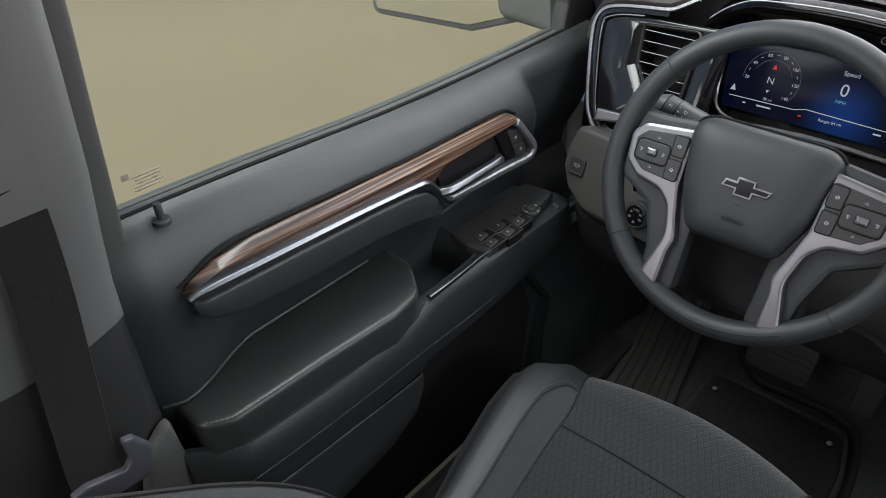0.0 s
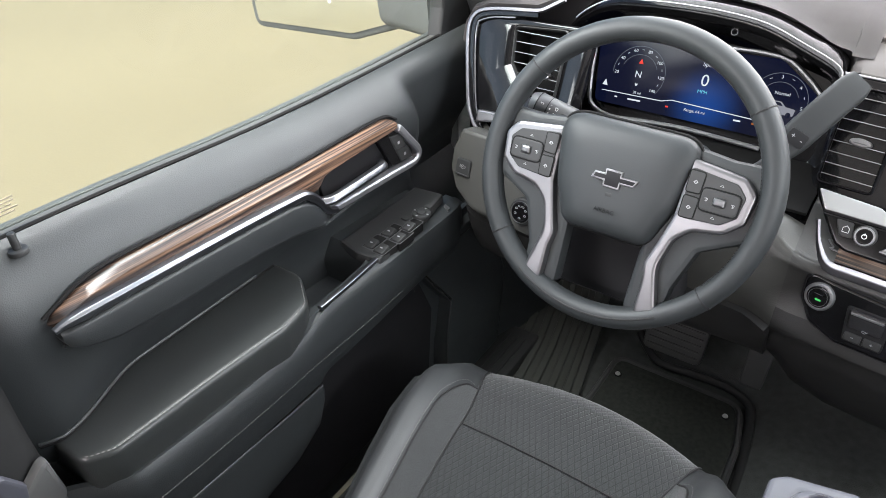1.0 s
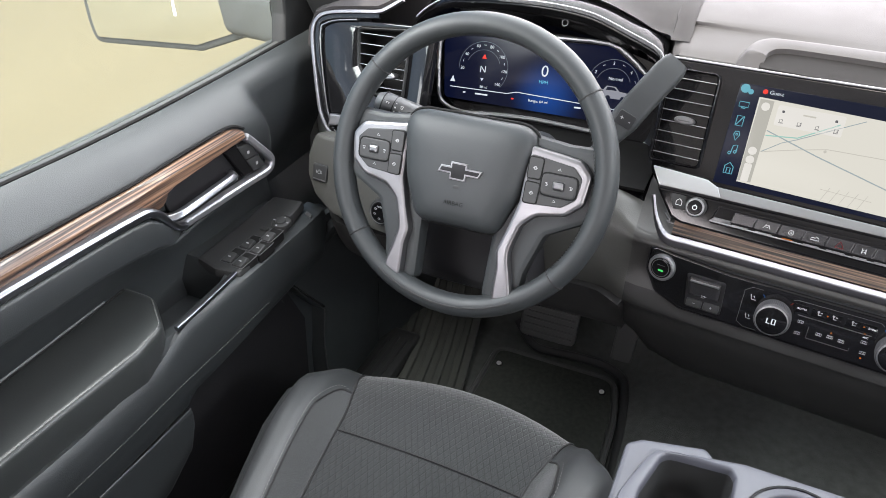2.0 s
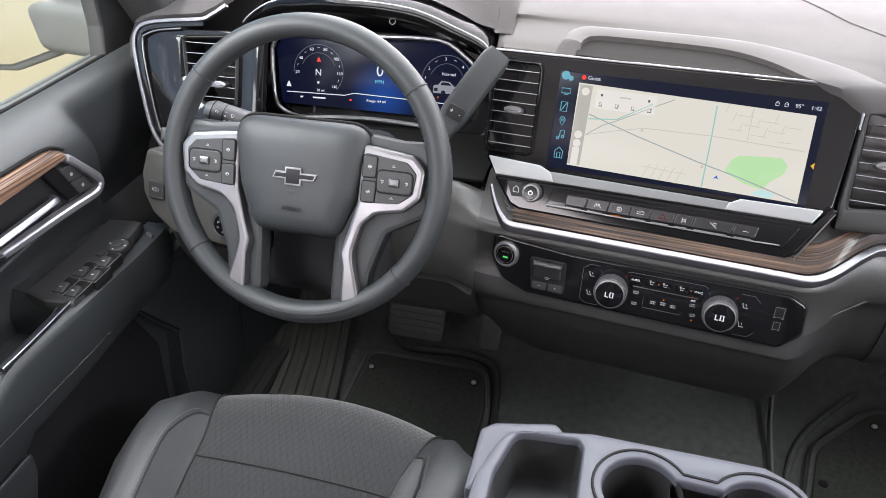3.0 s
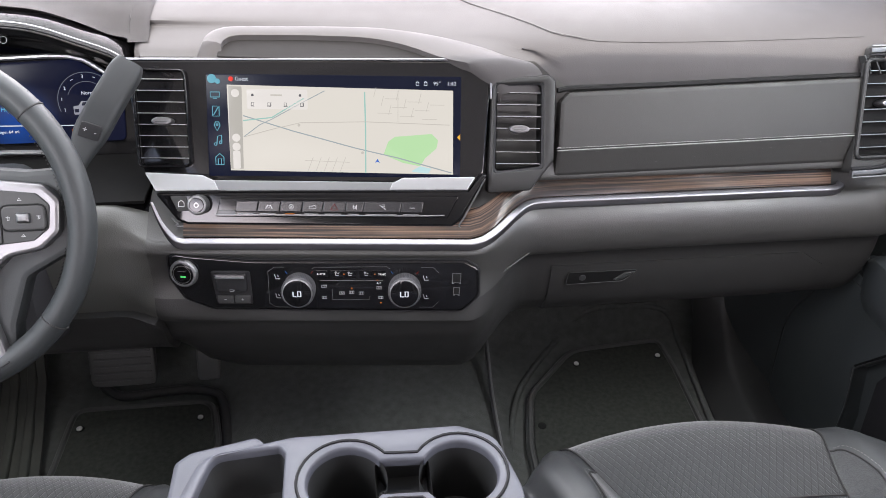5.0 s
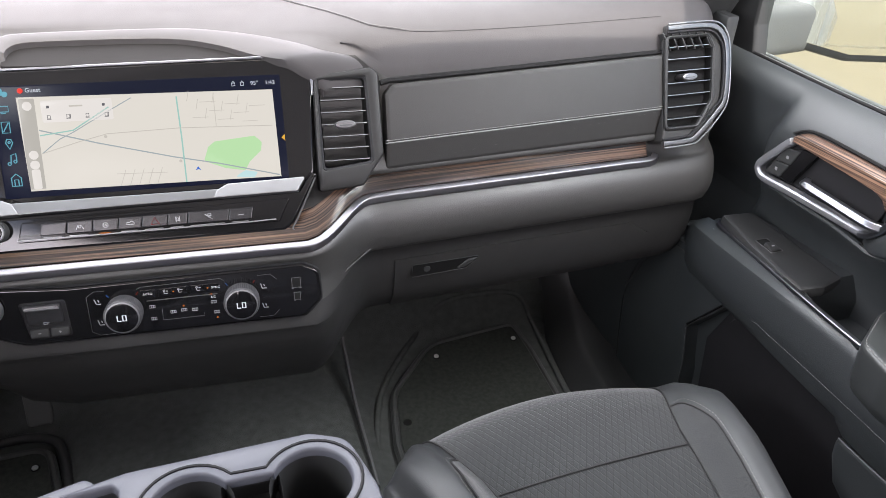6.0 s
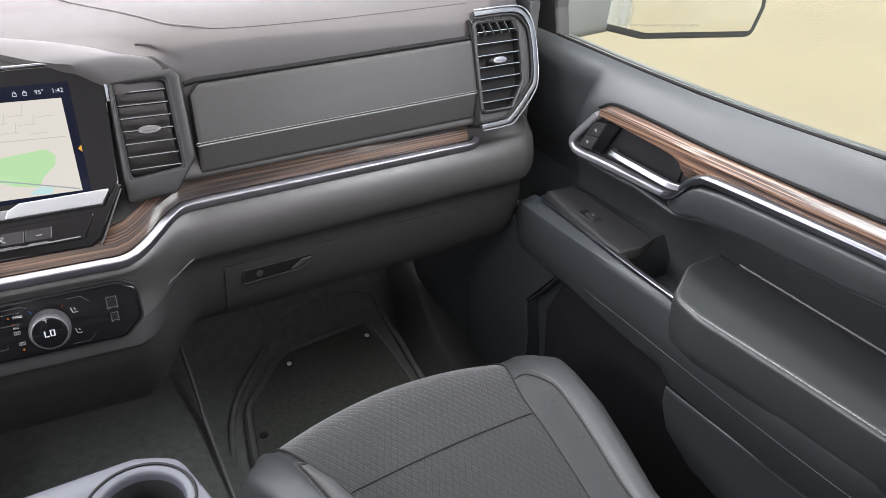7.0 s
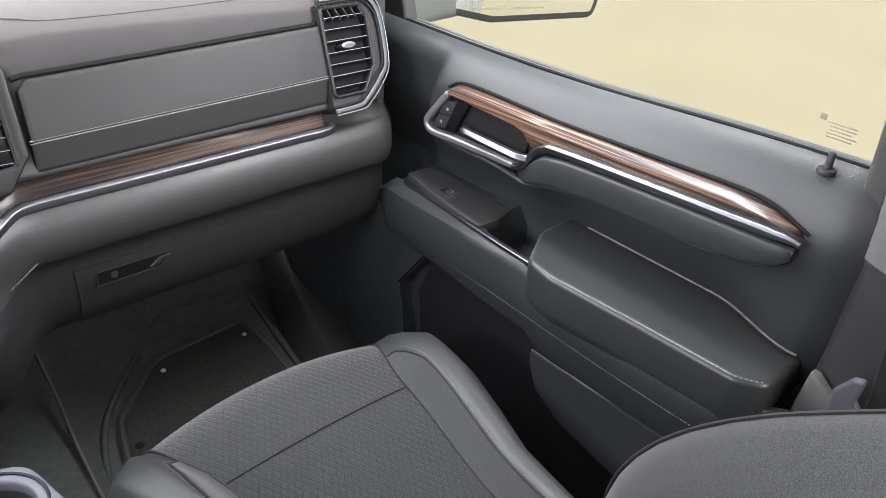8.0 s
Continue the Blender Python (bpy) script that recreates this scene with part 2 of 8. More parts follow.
def screen_gradient(name, at, near, far, radius):
    """A screen picture that glows most round one place."""
    m = glow(name, near)
    nt = m.node_tree
    b = nt.nodes["Principled BSDF"]
    tc = nt.nodes.new("ShaderNodeTexCoord")
    d = nt.nodes.new("ShaderNodeVectorMath")
    d.operation = "DISTANCE"
    d.inputs[1].default_value = at
    nt.links.new(tc.outputs["Object"], d.inputs[0])
    r = nt.nodes.new("ShaderNodeMapRange")
    r.interpolation_type = "SMOOTHSTEP"
    r.inputs["From Max"].default_value = radius
    nt.links.new(d.outputs["Value"], r.inputs["Value"])
    mx = nt.nodes.new("ShaderNodeMix")
    mx.data_type = "RGBA"
    mx.inputs["A"].default_value, mx.inputs["B"].default_value = (*near, 1), (*far, 1)
    nt.links.new(r.outputs["Result"], mx.inputs["Factor"])
    nt.links.new(mx.outputs["Result"], b.inputs["Emission Color"])
    return m


from mathutils.geometry import delaunay_2d_cdt


# ---- mesh helpers ----
def part(name, bm, mat, parent=None, label="", smooth=True, angle=38):
    """Links a bmesh as one mesh object, under a thing or a part."""
    bmesh.ops.recalc_face_normals(bm, faces=bm.faces)
    me = bpy.data.meshes.new(name)
    bm.to_mesh(me)
    bm.free()
    me.materials.append(mat)
    if smooth:
        me.shade_smooth()
        me.set_sharp_from_angle(angle=radians(angle))
    ob = new(name, me)
    if parent:
        ob.parent = parent
    if label:
        ob["label"] = label
    return ob


def thing(name, label, category, group="", kind="", at=(0, 0, 0)):
    ob = new(name)
    ob.empty_display_size = 0.05
    ob.location = at
    return tagged(ob, label, category, group, kind)


def frame_of(o, u, v):
    """A local frame: origin, u to the right, v upwards, n = u x v towards the viewer."""
    u = Vector(u).normalized()
    v = Vector(v)
    v = (v - u * u.dot(v)).normalized()
    n = u.cross(v)
    return Matrix(((u.x, v.x, n.x, o[0]), (u.y, v.y, n.y, o[1]), (u.z, v.z, n.z, o[2]), (0, 0, 0, 1)))


def rounded(pts, r, n=4):
    """A closed outline with its corners rounded; r is one radius or one for each corner."""
    out = []
    k = len(pts)
    for i in range(k):
        p, a, b = Vector(pts[i]), Vector(pts[i - 1]), Vector(pts[(i + 1) % k])
        ri = r[i] if isinstance(r, (list, tuple)) else r
        if ri <= 0:
            out.append(tuple(p))
            continue
        la, lb = (a - p).length, (b - p).length
        da, db = (a - p) / la, (b - p) / lb
        half = math.acos(max(-1, min(1, da.dot(db)))) / 2
        t = min(ri / max(math.tan(half), 1e-3), la * 0.48, lb * 0.48)
        p1, p2 = p + da * t, p + db * t
        for j in range(n + 1):
            s = j / n
            out.append(tuple((1 - s) ** 2 * p1 + 2 * s * (1 - s) * p + s * s * p2))
    return out


def inset(pts, d):
    """The outline moved inwards by d; edges that would turn over are drawn together."""
    k = len(pts)
    area = sum(pts[i - 1][0] * pts[i][1] - pts[i][0] * pts[i - 1][1] for i in range(k))
    s = 1 if area > 0 else -1
    out = []
    for i in range(k):
        a, p, b = Vector(pts[i - 1][:2]), Vector(pts[i][:2]), Vector(pts[(i + 1) % k][:2])
        e1, e2 = (p - a), (b - p)
        e1 = e1.normalized() if e1.length > 1e-9 else e2.normalized()
        e2 = e2.normalized() if e2.length > 1e-9 else e1
        n1, n2 = Vector((-e1.y, e1.x)) * s, Vector((-e2.y, e2.x)) * s
        m = n1 + n2
        m = m.normalized() if m.length > 1e-6 else n1
        out.append(p + m * (d / max(0.45, m.dot(n1))))
    if d > 0:
        for _ in range(12):
            turned = False
            for i in range(k):
                j = (i + 1) % k
                old = Vector(pts[j][:2]) - Vector(pts[i][:2])
                if (out[j] - out[i]).dot(old) < -1e-12:
                    mid = (out[i] + out[j]) / 2
                    out[i], out[j] = mid, mid.copy()
                    turned = True
            if not turned:
                break
    return [tuple(p) for p in out]


def add_rings(bm, rings, cap_first=True, cap_last=True, loop=True):
    """Faces between rings of points; loop closes each ring."""
    vs = [[bm.verts.new(p) for p in ring] for ring in rings]
    k = len(rings[0])
    for a, b in zip(vs, vs[1:]):
        for i in range(k if loop else k - 1):
            j = (i + 1) % k
            bm.faces.new((a[i], a[j], b[j], b[i]))
    if cap_first and loop:
        bm.faces.new(vs[0][::-1])
    if cap_last and loop:
        bm.faces.new(vs[-1])
    return vs


def within(c, ring):
    """Whether a flat point lies inside a closed outline."""
    odd = False
    for a, b in zip(ring, ring[1:] + ring[:1]):
        if (a[1] > c[1]) != (b[1] > c[1]) and c[0] < (b[0] - a[0]) * (c[1] - a[1]) / (b[1] - a[1]) + a[0]:
            odd = not odd
    return odd


def fill_flat(bm, flat, verts, put):
    """Closes a flat outline, hollow corners and all."""
    k = len(flat)
    turns = [(flat[i] - flat[i - 1]).cross(flat[(i + 1) % k] - flat[i]) for i in range(k)]
    if min(turns) > -1e-12 or max(turns) < 1e-12:
        bm.faces.new(verts)
        return
    out = delaunay_2d_cdt([Vector(p) for p in flat], [(i - 1 if i else k - 1, i) for i in range(k)], [], 0, 1e-7)
    place = [verts[o[0]] if o else bm.verts.new(put(p)) for p, o in zip(out[0], out[3])]
    for tri in out[2]:
        c = [sum(out[0][q][a] for q in tri) / len(tri) for a in (0, 1)]
        corner = list(dict.fromkeys(place[q] for q in tri))
        if len(corner) > 2 and within(c, [tuple(p) for p in flat]) and not bm.faces.get(corner):
            bm.faces.new(corner)


def prism_bm(bm, pts, m, h, bevel=0.002, base=0.0, dome=0.0):
    """An outline in the frame m, from base to h along its normal, with a rounded upper edge."""
    def put(ring, n):
        return [m @ Vector((p[0], p[1], n)) for p in ring]
    b = min(bevel, abs(h - base) * 0.5)
    s = 1 if h >= base else -1
    rings = [put(pts, base), put(pts, h - s * b), put(inset(pts, b * 0.3), h - s * b * 0.3), put(inset(pts, b), h)]
    if b > 0.0008 and not dome:
        rings.append(put(inset(pts, b * 1.25), h))
    if dome:
        rings.append(put(inset(pts, b + dome), h + s * dome * 0.25))
    vs = add_rings(bm, rings, True, False)
    last = rings[-1]
    back = m.inverted()
    level = (back @ last[0]).z
    fill_flat(bm, [(back @ p).xy for p in last], vs[-1], lambda p: m @ Vector((p.x, p.y, level)))


def prism(name, pts, m, h, mat, parent=None, bevel=0.002, base=0.0, label="", dome=0.0):
    bm = bmesh.new()
    prism_bm(bm, pts, m, h, bevel, base, dome)
    return part(name, bm, mat, parent, label)


def box_pts(w, h, r=0.0, cx=0.0, cy=0.0, n=3):
    p = [(cx - w / 2, cy - h / 2), (cx + w / 2, cy - h / 2), (cx + w / 2, cy + h / 2), (cx - w / 2, cy + h / 2)]
    return rounded(p, r, n) if r > 0 else p


def circle_pts(r, n=24, cx=0.0, cy=0.0):
    return [(cx + r * math.cos(2 * math.pi * i / n), cy + r * math.sin(2 * math.pi * i / n)) for i in range(n)]


def spline(pts, per=8, closed=False):
    """A smooth line through the points (Catmull-Rom)."""
    p = [Vector(q) for q in pts]
    k = len(p)
    out = []
    for i in range(k if closed else k - 1):
        a = p[(i - 1) % k] if closed or i > 0 else p[i] * 2 - p[i + 1]
        b, c = p[i], p[(i + 1) % k]
        d = p[(i + 2) % k] if closed or i + 2 < k else c * 2 - b
        for j in range(per):
            t = j / per
            out.append(0.5 * ((2 * b) + (c - a) * t + (2 * a - 5 * b + 4 * c - d) * t * t + (3 * b - a - 3 * c + d) * t ** 3))
    if not closed:
        out.append(p[-1].copy())
    return out


def sweep_bm(bm, path, profile, up=(0, 0, 1), closed=False, scale=None):
    """A closed profile (side, up) carried along a path; side = direction x up."""
    path = [Vector(q) for q in path]
    k = len(path)
    rings = []
    for i, p in enumerate(path):
        a = path[(i - 1) % k] if closed or i else p
        b = path[(i + 1) % k] if closed or i < k - 1 else p
        d = (b - a).normalized()
        side = d.cross(Vector(up)).normalized()
        u = side.cross(d)
        s = scale[i] if scale else 1.0
        rings.append([p + side * (q[0] * s) + u * (q[1] * s) for q in profile])
    if closed:
        rings.append(rings[0])
        vs = [[bm.verts.new(p) for p in ring] for ring in rings[:-1]]
        vs.append(vs[0])
        n = len(profile)
        for a, b in zip(vs, vs[1:]):
            for i in range(n):
                bm.faces.new((a[i], a[(i + 1) % n], b[(i + 1) % n], b[i]))
    else:
        add_rings(bm, rings)


def sweep(name, path, profile, mat, parent=None, up=(0, 0, 1), closed=False, label="", scale=None):
    bm = bmesh.new()
    sweep_bm(bm, path, profile, up, closed, scale)
    return part(name, bm, mat, parent, label)


def stitches_bm(bm, path, length=0.0038, gap=0.0016, r=0.0005, lift=(0, 0, 1)):
    """Short raised thread stitches along a path."""
    path = [Vector(q) for q in path]
    s, nxt = 0.0, 0.0
    for a, b in zip(path, path[1:]):
        seg = (b - a).length
        if seg < 1e-9:
            continue
        d = (b - a) / seg
        while nxt <= s + seg:
            c = a + d * (nxt - s)
            side = d.cross(Vector(lift)).normalized() * r
            u = side.cross(d).normalized() * r
            e = d * (length / 2)
            add_rings(bm, [[c - e * 1.0 - u * 0.3], ] * 0 or [[c - e + side * 0.3, c - e + u * 0.3, c - e - side * 0.3], [c + side, c + u * 1.3, c - side], [c + e + side * 0.3, c + e + u * 0.3, c + e - side * 0.3]])
            nxt += length + gap
        s += seg


def stitches(name, path, mat, parent, lift=(0, 0, 1), length=0.0038, gap=0.0016, r=0.0005):
    bm = bmesh.new()
    stitches_bm(bm, path, length, gap, r, lift)
    return part(name, bm, mat, parent)


def sheet(name, rows, mat, parent=None, thick=0.0, label="", angle=38, eye=(0, 0, 1.05)):
    """A surface through rows of points, facing the given eye, with its thickness behind it."""
    rows = [[Vector(p) for p in r] for r in rows]
    ni, nj = len(rows), len(rows[0])
    normals, facing = [], 0.0
    for i in range(ni):
        line = []
        for j in range(nj):
            du = rows[min(i + 1, ni - 1)][j] - rows[max(i - 1, 0)][j]
            dv = rows[i][min(j + 1, nj - 1)] - rows[i][max(j - 1, 0)]
            n = du.cross(dv)
            n = n.normalized() if n.length > 1e-12 else Vector((0, 0, 0))
            facing += n.dot(Vector(eye) - rows[i][j])
            line.append(n)
        normals.append(line)
    sign = 1 if facing > 0 else -1
    bm = bmesh.new()
    front = [[bm.verts.new(p) for p in r] for r in rows]
    sets = [front]
    if thick:
        sets.append([[bm.verts.new(rows[i][j] - normals[i][j] * (sign * abs(thick))) for j in range(nj)] for i in range(ni)])
    for g in sets:
        for i in range(ni - 1):
            for j in range(nj - 1):
                bm.faces.new((g[i][j], g[i + 1][j], g[i + 1][j + 1], g[i][j + 1]))
    if thick:
        a, b = sets
        rim = [(i, 0) for i in range(ni)] + [(ni - 1, j) for j in range(1, nj)] + [(i, nj - 1) for i in range(ni - 2, -1, -1)] + [(0, j) for j in range(nj - 2, 0, -1)]
        for (i, j), (k, l) in zip(rim, rim[1:] + rim[:1]):
            bm.faces.new((a[i][j], a[k][l], b[k][l], b[i][j]))
    return part(name, bm, mat, parent, label, angle=angle)


def shrink(pts, k):
    """The outline scaled about its middle."""
    cx, cy = sum(p[0] for p in pts) / len(pts), sum(p[1] for p in pts) / len(pts)
    return [(cx + (p[0] - cx) * k, cy + (p[1] - cy) * k) for p in pts]


def smooth01(x, a, b):
    t = max(0.0, min(1.0, (x - a) / (b - a)))
    return t * t * (3 - 2 * t)


def lettering(name, text, m, size, mat, parent, at=(0, 0), lift=0.0006, align="CENTER"):
    """Raised lettering in the frame m, with the built-in font."""
    cu = bpy.data.curves.new(name, "FONT")
    cu.body, cu.size, cu.align_x, cu.align_y, cu.extrude = text, size, align, "CENTER", 0.0001
    cu.resolution_u = 3
    cu.materials.append(mat)
    ob = new(name, cu)
    ob.matrix_world = m @ Matrix.Translation((at[0], at[1], lift))
    ob.parent = parent
    return ob


def tube_profile(r, n=8):
    return circle_pts(r, n)


def plate_with_holes(name, outline, holes, m, z, mat, parent, lip=0.006, depth=0.06, hole_depth=0.010):
    """A flat top with holes through it and a rounded outer edge."""
    bm = bmesh.new()
    def loop(pts, q):
        vs = [bm.verts.new(m @ Vector((*p, q))) for p in pts]
        return vs, [bm.edges.new((vs[i - 1], vs[i])) for i in range(len(vs))]
    inner_outline = inset(outline, lip)
    v0, _ = loop(inner_outline, z)
    walls, flat, verts, rims = [], list(inner_outline), list(v0), [list(range(len(v0)))]
    for h in holes:
        vh, _ = loop(h, z)
        rims.append(list(range(len(flat), len(flat) + len(h))))
        flat += list(h)
        verts += vh
        walls.append((h, vh))
    links = [(r[k - 1], r[k]) for r in rims for k in range(len(r))]
    out = delaunay_2d_cdt([Vector(p[:2]) for p in flat], links, [], 0, 1e-7)
    place = []
    for p, origin in zip(out[0], out[3]):
        place.append(verts[origin[0]] if origin else bm.verts.new(m @ Vector((p.x, p.y, z))))
    for tri in out[2]:
        c = [sum(out[0][k][a] for k in tri) / len(tri) for a in (0, 1)]
        corner = list(dict.fromkeys(place[k] for k in tri))
        if len(corner) > 2 and within(c, list(inner_outline)) and not any(within(c, list(h)) for h in holes):
            bm.faces.new(corner)
    prev = v0
    for d, q in ((lip * 0.3, z - lip * 0.3), (0.0, z - lip), (0.0, z - depth)):
        ring = [bm.verts.new(m @ Vector((*p, q))) for p in inset(outline, d)]
        for i in range(len(ring)):
            j = (i + 1) % len(ring)
            bm.faces.new((prev[i], prev[j], ring[j], ring[i]))
        prev = ring
    for h, vh in walls:
        prev = vh
        for d, q in ((0.0015, z - 0.001), (0.0025, z - 0.004), (0.003, z - hole_depth)):
            ring = [bm.verts.new(m @ Vector((*p, q))) for p in inset(h, d)]
            for i in range(len(ring)):
                j = (i + 1) % len(ring)
                bm.faces.new((prev[i], prev[j], ring[j], ring[i]))
            prev = ring
    return part(name, bm, mat, parent)


def line_icon(name, lines, m, lift, mat, parent, w=0.0008):
    """A small sign drawn in thin raised lines; each line is a list of points, closed if it ends where it began."""
    bm = bmesh.new()
    for pts in lines:
        closed = pts[0] == pts[-1]
        p = pts[:-1] if closed else pts
        sweep_bm(bm, [m @ Vector((*q, lift)) for q in p], [(-w / 2, -0.0003), (w / 2, -0.0003), (w / 2, 0.0), (-w / 2, 0.0)], up=m.col[2].to_3d(), closed=closed)
    return part(name, bm, mat, parent, smooth=False)


def ring_line(cx, cy, r, n=12):
    p = circle_pts(r, n, cx, cy)
    return p + [p[0]]


def box_line(cx, cy, w, h):
    p = box_pts(w, h, 0, cx, cy)
    return p + [p[0]]


# ---- ground, cab shell ----
GROUND = -0.62
FLOOR = 0.116


def flat_box(name, x0, x1, y0, y1, z0, z1, mat, parent=None, r=0.004, label=""):
    m = frame_of(((x0 + x1) / 2, (y0 + y1) / 2, z0), (1, 0, 0), (0, 1, 0))
    return prism(name, box_pts(x1 - x0, y1 - y0, r), m, z1 - z0, mat, parent, bevel=min(r, 0.01), label=label)


bm = bmesh.new()
bmesh.ops.create_grid(bm, x_segments=40, y_segments=40, size=600)
for v in bm.verts:
    v.co.z = GROUND
tagged(part("ground", bm, CONCRETE), "pale beige concrete car park in full sun", "ground", kind="structure")
# painted bay line beside the truck
lm = frame_of((-4.79, -6.475, GROUND + 0.003), (0.529, 0.849, 0), (-0.849, 0.529, 0))
tagged(prism("bay_line", box_pts(4.5, 0.13), lm, 0.004, WHITELINE, bevel=0.001), "white painted parking bay line on concrete", "road marking", kind="structure")

# floor of the cab, with the toe board rising forwards
rows = []
for i in range(25):
    x = -0.80 + 1.60 * i / 24
    tunnel = 0.035 * (1 - smooth01(abs(x), 0.20, 0.27))
    rows.append([(x, -1.55, FLOOR + tunnel), (x, 0.4, FLOOR + tunnel), (x, 0.80, FLOOR + tunnel), (x, 1.02, FLOOR + 0.001 + tunnel), (x, 1.055, FLOOR + 0.008 + tunnel), (x, 1.10, FLOOR + 0.06 + tunnel),
                 (x, 1.18, FLOOR + 0.17 + tunnel), (x, 1.30, FLOOR + 0.34), (x, 1.36, FLOOR + 0.50)])
tagged(sheet("floor", rows, CARPET, thick=0.02), "black carpeted cab floor rising to the toe board", "floor", kind="structure")

# shell: roof, windscreen frame, rear wall
rows = []
for i in range(13):
    x = -0.78 + 1.56 * i / 12
    drop = 0.05 * (abs(x) / 0.78) ** 3
    rows.append([(x, 0.50, 1.34 - drop), (x, 0.30, 1.40 - drop), (x, -0.3, 1.43 - drop), (x, -1.0, 1.42 - drop), (x, -1.55, 1.36 - drop)])
# Unseen wall added in place of the rear window; keeps gloss reflections dark.
tagged(sheet("ceiling", rows, LINING, thick=0.04), "grey cloth headlining of the cab roof", "ceiling", kind="structure")
flatback = prism("wall_rear", rounded([(-0.85, 0.0), (0.85, 0.0), (0.80, 0.75), (0.76, 1.26), (-0.76, 1.26), (-0.80, 0.75)], 0.02), frame_of((0, -1.55, 0.08), (1, 0, 0), (0, 0, 1)), 0.04, VINYL)
tagged(flatback, "unseen black rear wall added across the cab, rear window closed", "wall", kind="structure")
for s in (-1, 1):
    # rear corner and sill walls behind the front doors
    tagged(flat_box("wall_rear_side", s * 0.87 - 0.03, s * 0.87 + 0.03, -1.58, -0.16, 0.05, 0.80, VINYL), "black rear door trim panel", "wall", kind="structure")
    tagged(sweep("pillar_rear", [(s * 0.84, -1.50, 0.80), (s * 0.78, -1.45, 1.33)], box_pts(0.10, 0.16, 0.02), PILLAR, up=(0, 1, 0)),
           "light grey plastic rear pillar trim", "pillar", kind="structure")
    # windscreen pillars
    a_path = spline([(s * 0.800, 0.93, 0.74), (s * 0.795, 0.885, 0.84), (s * 0.775, 0.74, 1.05), (s * 0.73, 0.48, 1.33)], 6)
    tagged(sweep("pillar_windscreen", a_path, rounded([(-0.035, -0.04), (0.035, -0.04), (0.035, 0.045), (-0.035, 0.045)], 0.02), HARD, up=(0, 1, 0.6)),
           "black plastic windscreen pillar trim", "pillar", kind="structure")
    rail = [(s * 0.755, 0.48, 1.33), (s * 0.775, 0.0, 1.36), (s * 0.775, -0.8, 1.36), (s * 0.76, -1.52, 1.31)]
    tagged(sweep("roof_rail", rail, box_pts(0.09, 0.07, 0.02), LINING), "grey cloth roof rail above the doors", "trim", kind="structure")

# windscreen pane
rows = [[(x, 1.40 - 0.10 * (x / 0.75) ** 2, 0.86), (x * 0.94, 0.52, 1.355)] for x in [-0.75 + 1.5 * i / 10 for i in range(11)]]
ws = tagged(sheet("window_windscreen", rows, GLASS, thick=0.005), "clear laminated windscreen", "window", kind="structure")
ws.visible_shadow = False
# bonnet and body outside, under the windows
tagged(flat_box("bonnet", -0.85, 0.85, 1.45, 2.9, 0.30, 0.62, PAINT, r=0.08), "white painted truck bonnet", "bonnet", kind="structure")
tagged(flat_box("scuttle", -0.85, 0.85, 1.38, 1.47, 0.10, 0.84, HARD, r=0.01), "black bulkhead below the windscreen", "bulkhead", kind="structure")
for s in (-1, 1):
    tagged(flat_box("wing", s * 0.90 - 0.04, s * 0.90 + 0.04, 0.97, 2.9, -0.25, 0.60, PAINT, r=0.02), "white painted front wing of the truck", "wing", kind="structure")
    tagged(flat_box("bulkhead_side", s * 0.84 - 0.02, s * 0.84 + 0.02, 0.90, 1.44, -0.05, 0.86, HARD, r=0.01), "black inner side panel ahead of the door", "bulkhead", kind="structure")
    tagged(flat_box("body_side", s * 0.91 - 0.04, s * 0.91 + 0.04, -1.62, -0.06, -0.25, 0.78, PAINT, r=0.03), "white painted side of the truck behind the door", "body side", kind="structure")


tagged(flat_box("dash_end_panel", 0.786, 0.806, 0.80, 1.34, 0.40, 0.85, HARD), "black panel closing the end of the dashboard", "trim", kind="structure")


# ---- front doors: built once for each side, s = -1 on the driver's side ----
def dframe(s, x):
    """Frame on a door: first coordinate runs along the door (use dp), second up, normal into the cab."""
    return frame_of((s * x, 0, 0), (0, -s, 0), (0, 0, 1))


def dp(s, pts):
    return [(-s * y, z) for y, z in pts]


DOOR_SECTION = [(0.850, 0.808), (0.845, 0.816), (0.838, 0.819), (0.828, 0.813), (0.816, 0.797), (0.806, 0.775), (0.799, 0.755), (0.796, 0.735), (0.797, 0.71),
                (0.803, 0.68), (0.815, 0.65), (0.832, 0.62), (0.842, 0.60), (0.846, 0.57), (0.848, 0.545), (0.790, 0.45), (0.785, 0.30), (0.795, 0.14)]


def door_x(x, y, z):
    ye = 0.655 + (0.775 - z) * 0.24
    front = 0.026 * smooth01(y, ye, ye + 0.022) * smooth01(z, 0.53, 0.57) * (1 - smooth01(z, 0.735, 0.812))
    rear = 0.012 * smooth01(-y, -0.060, -0.030)
    swell = 0.034 * smooth01(-y, -0.175, -0.055) * smooth01(z, 0.53, 0.58) * (1 - smooth01(z, 0.60, 0.70))
    return x + front + rear - swell


def belt_z(y):
    """The sill line of the side window falls a little towards the windscreen."""
    return -0.024 * smooth01(y, 0.02, 0.55)


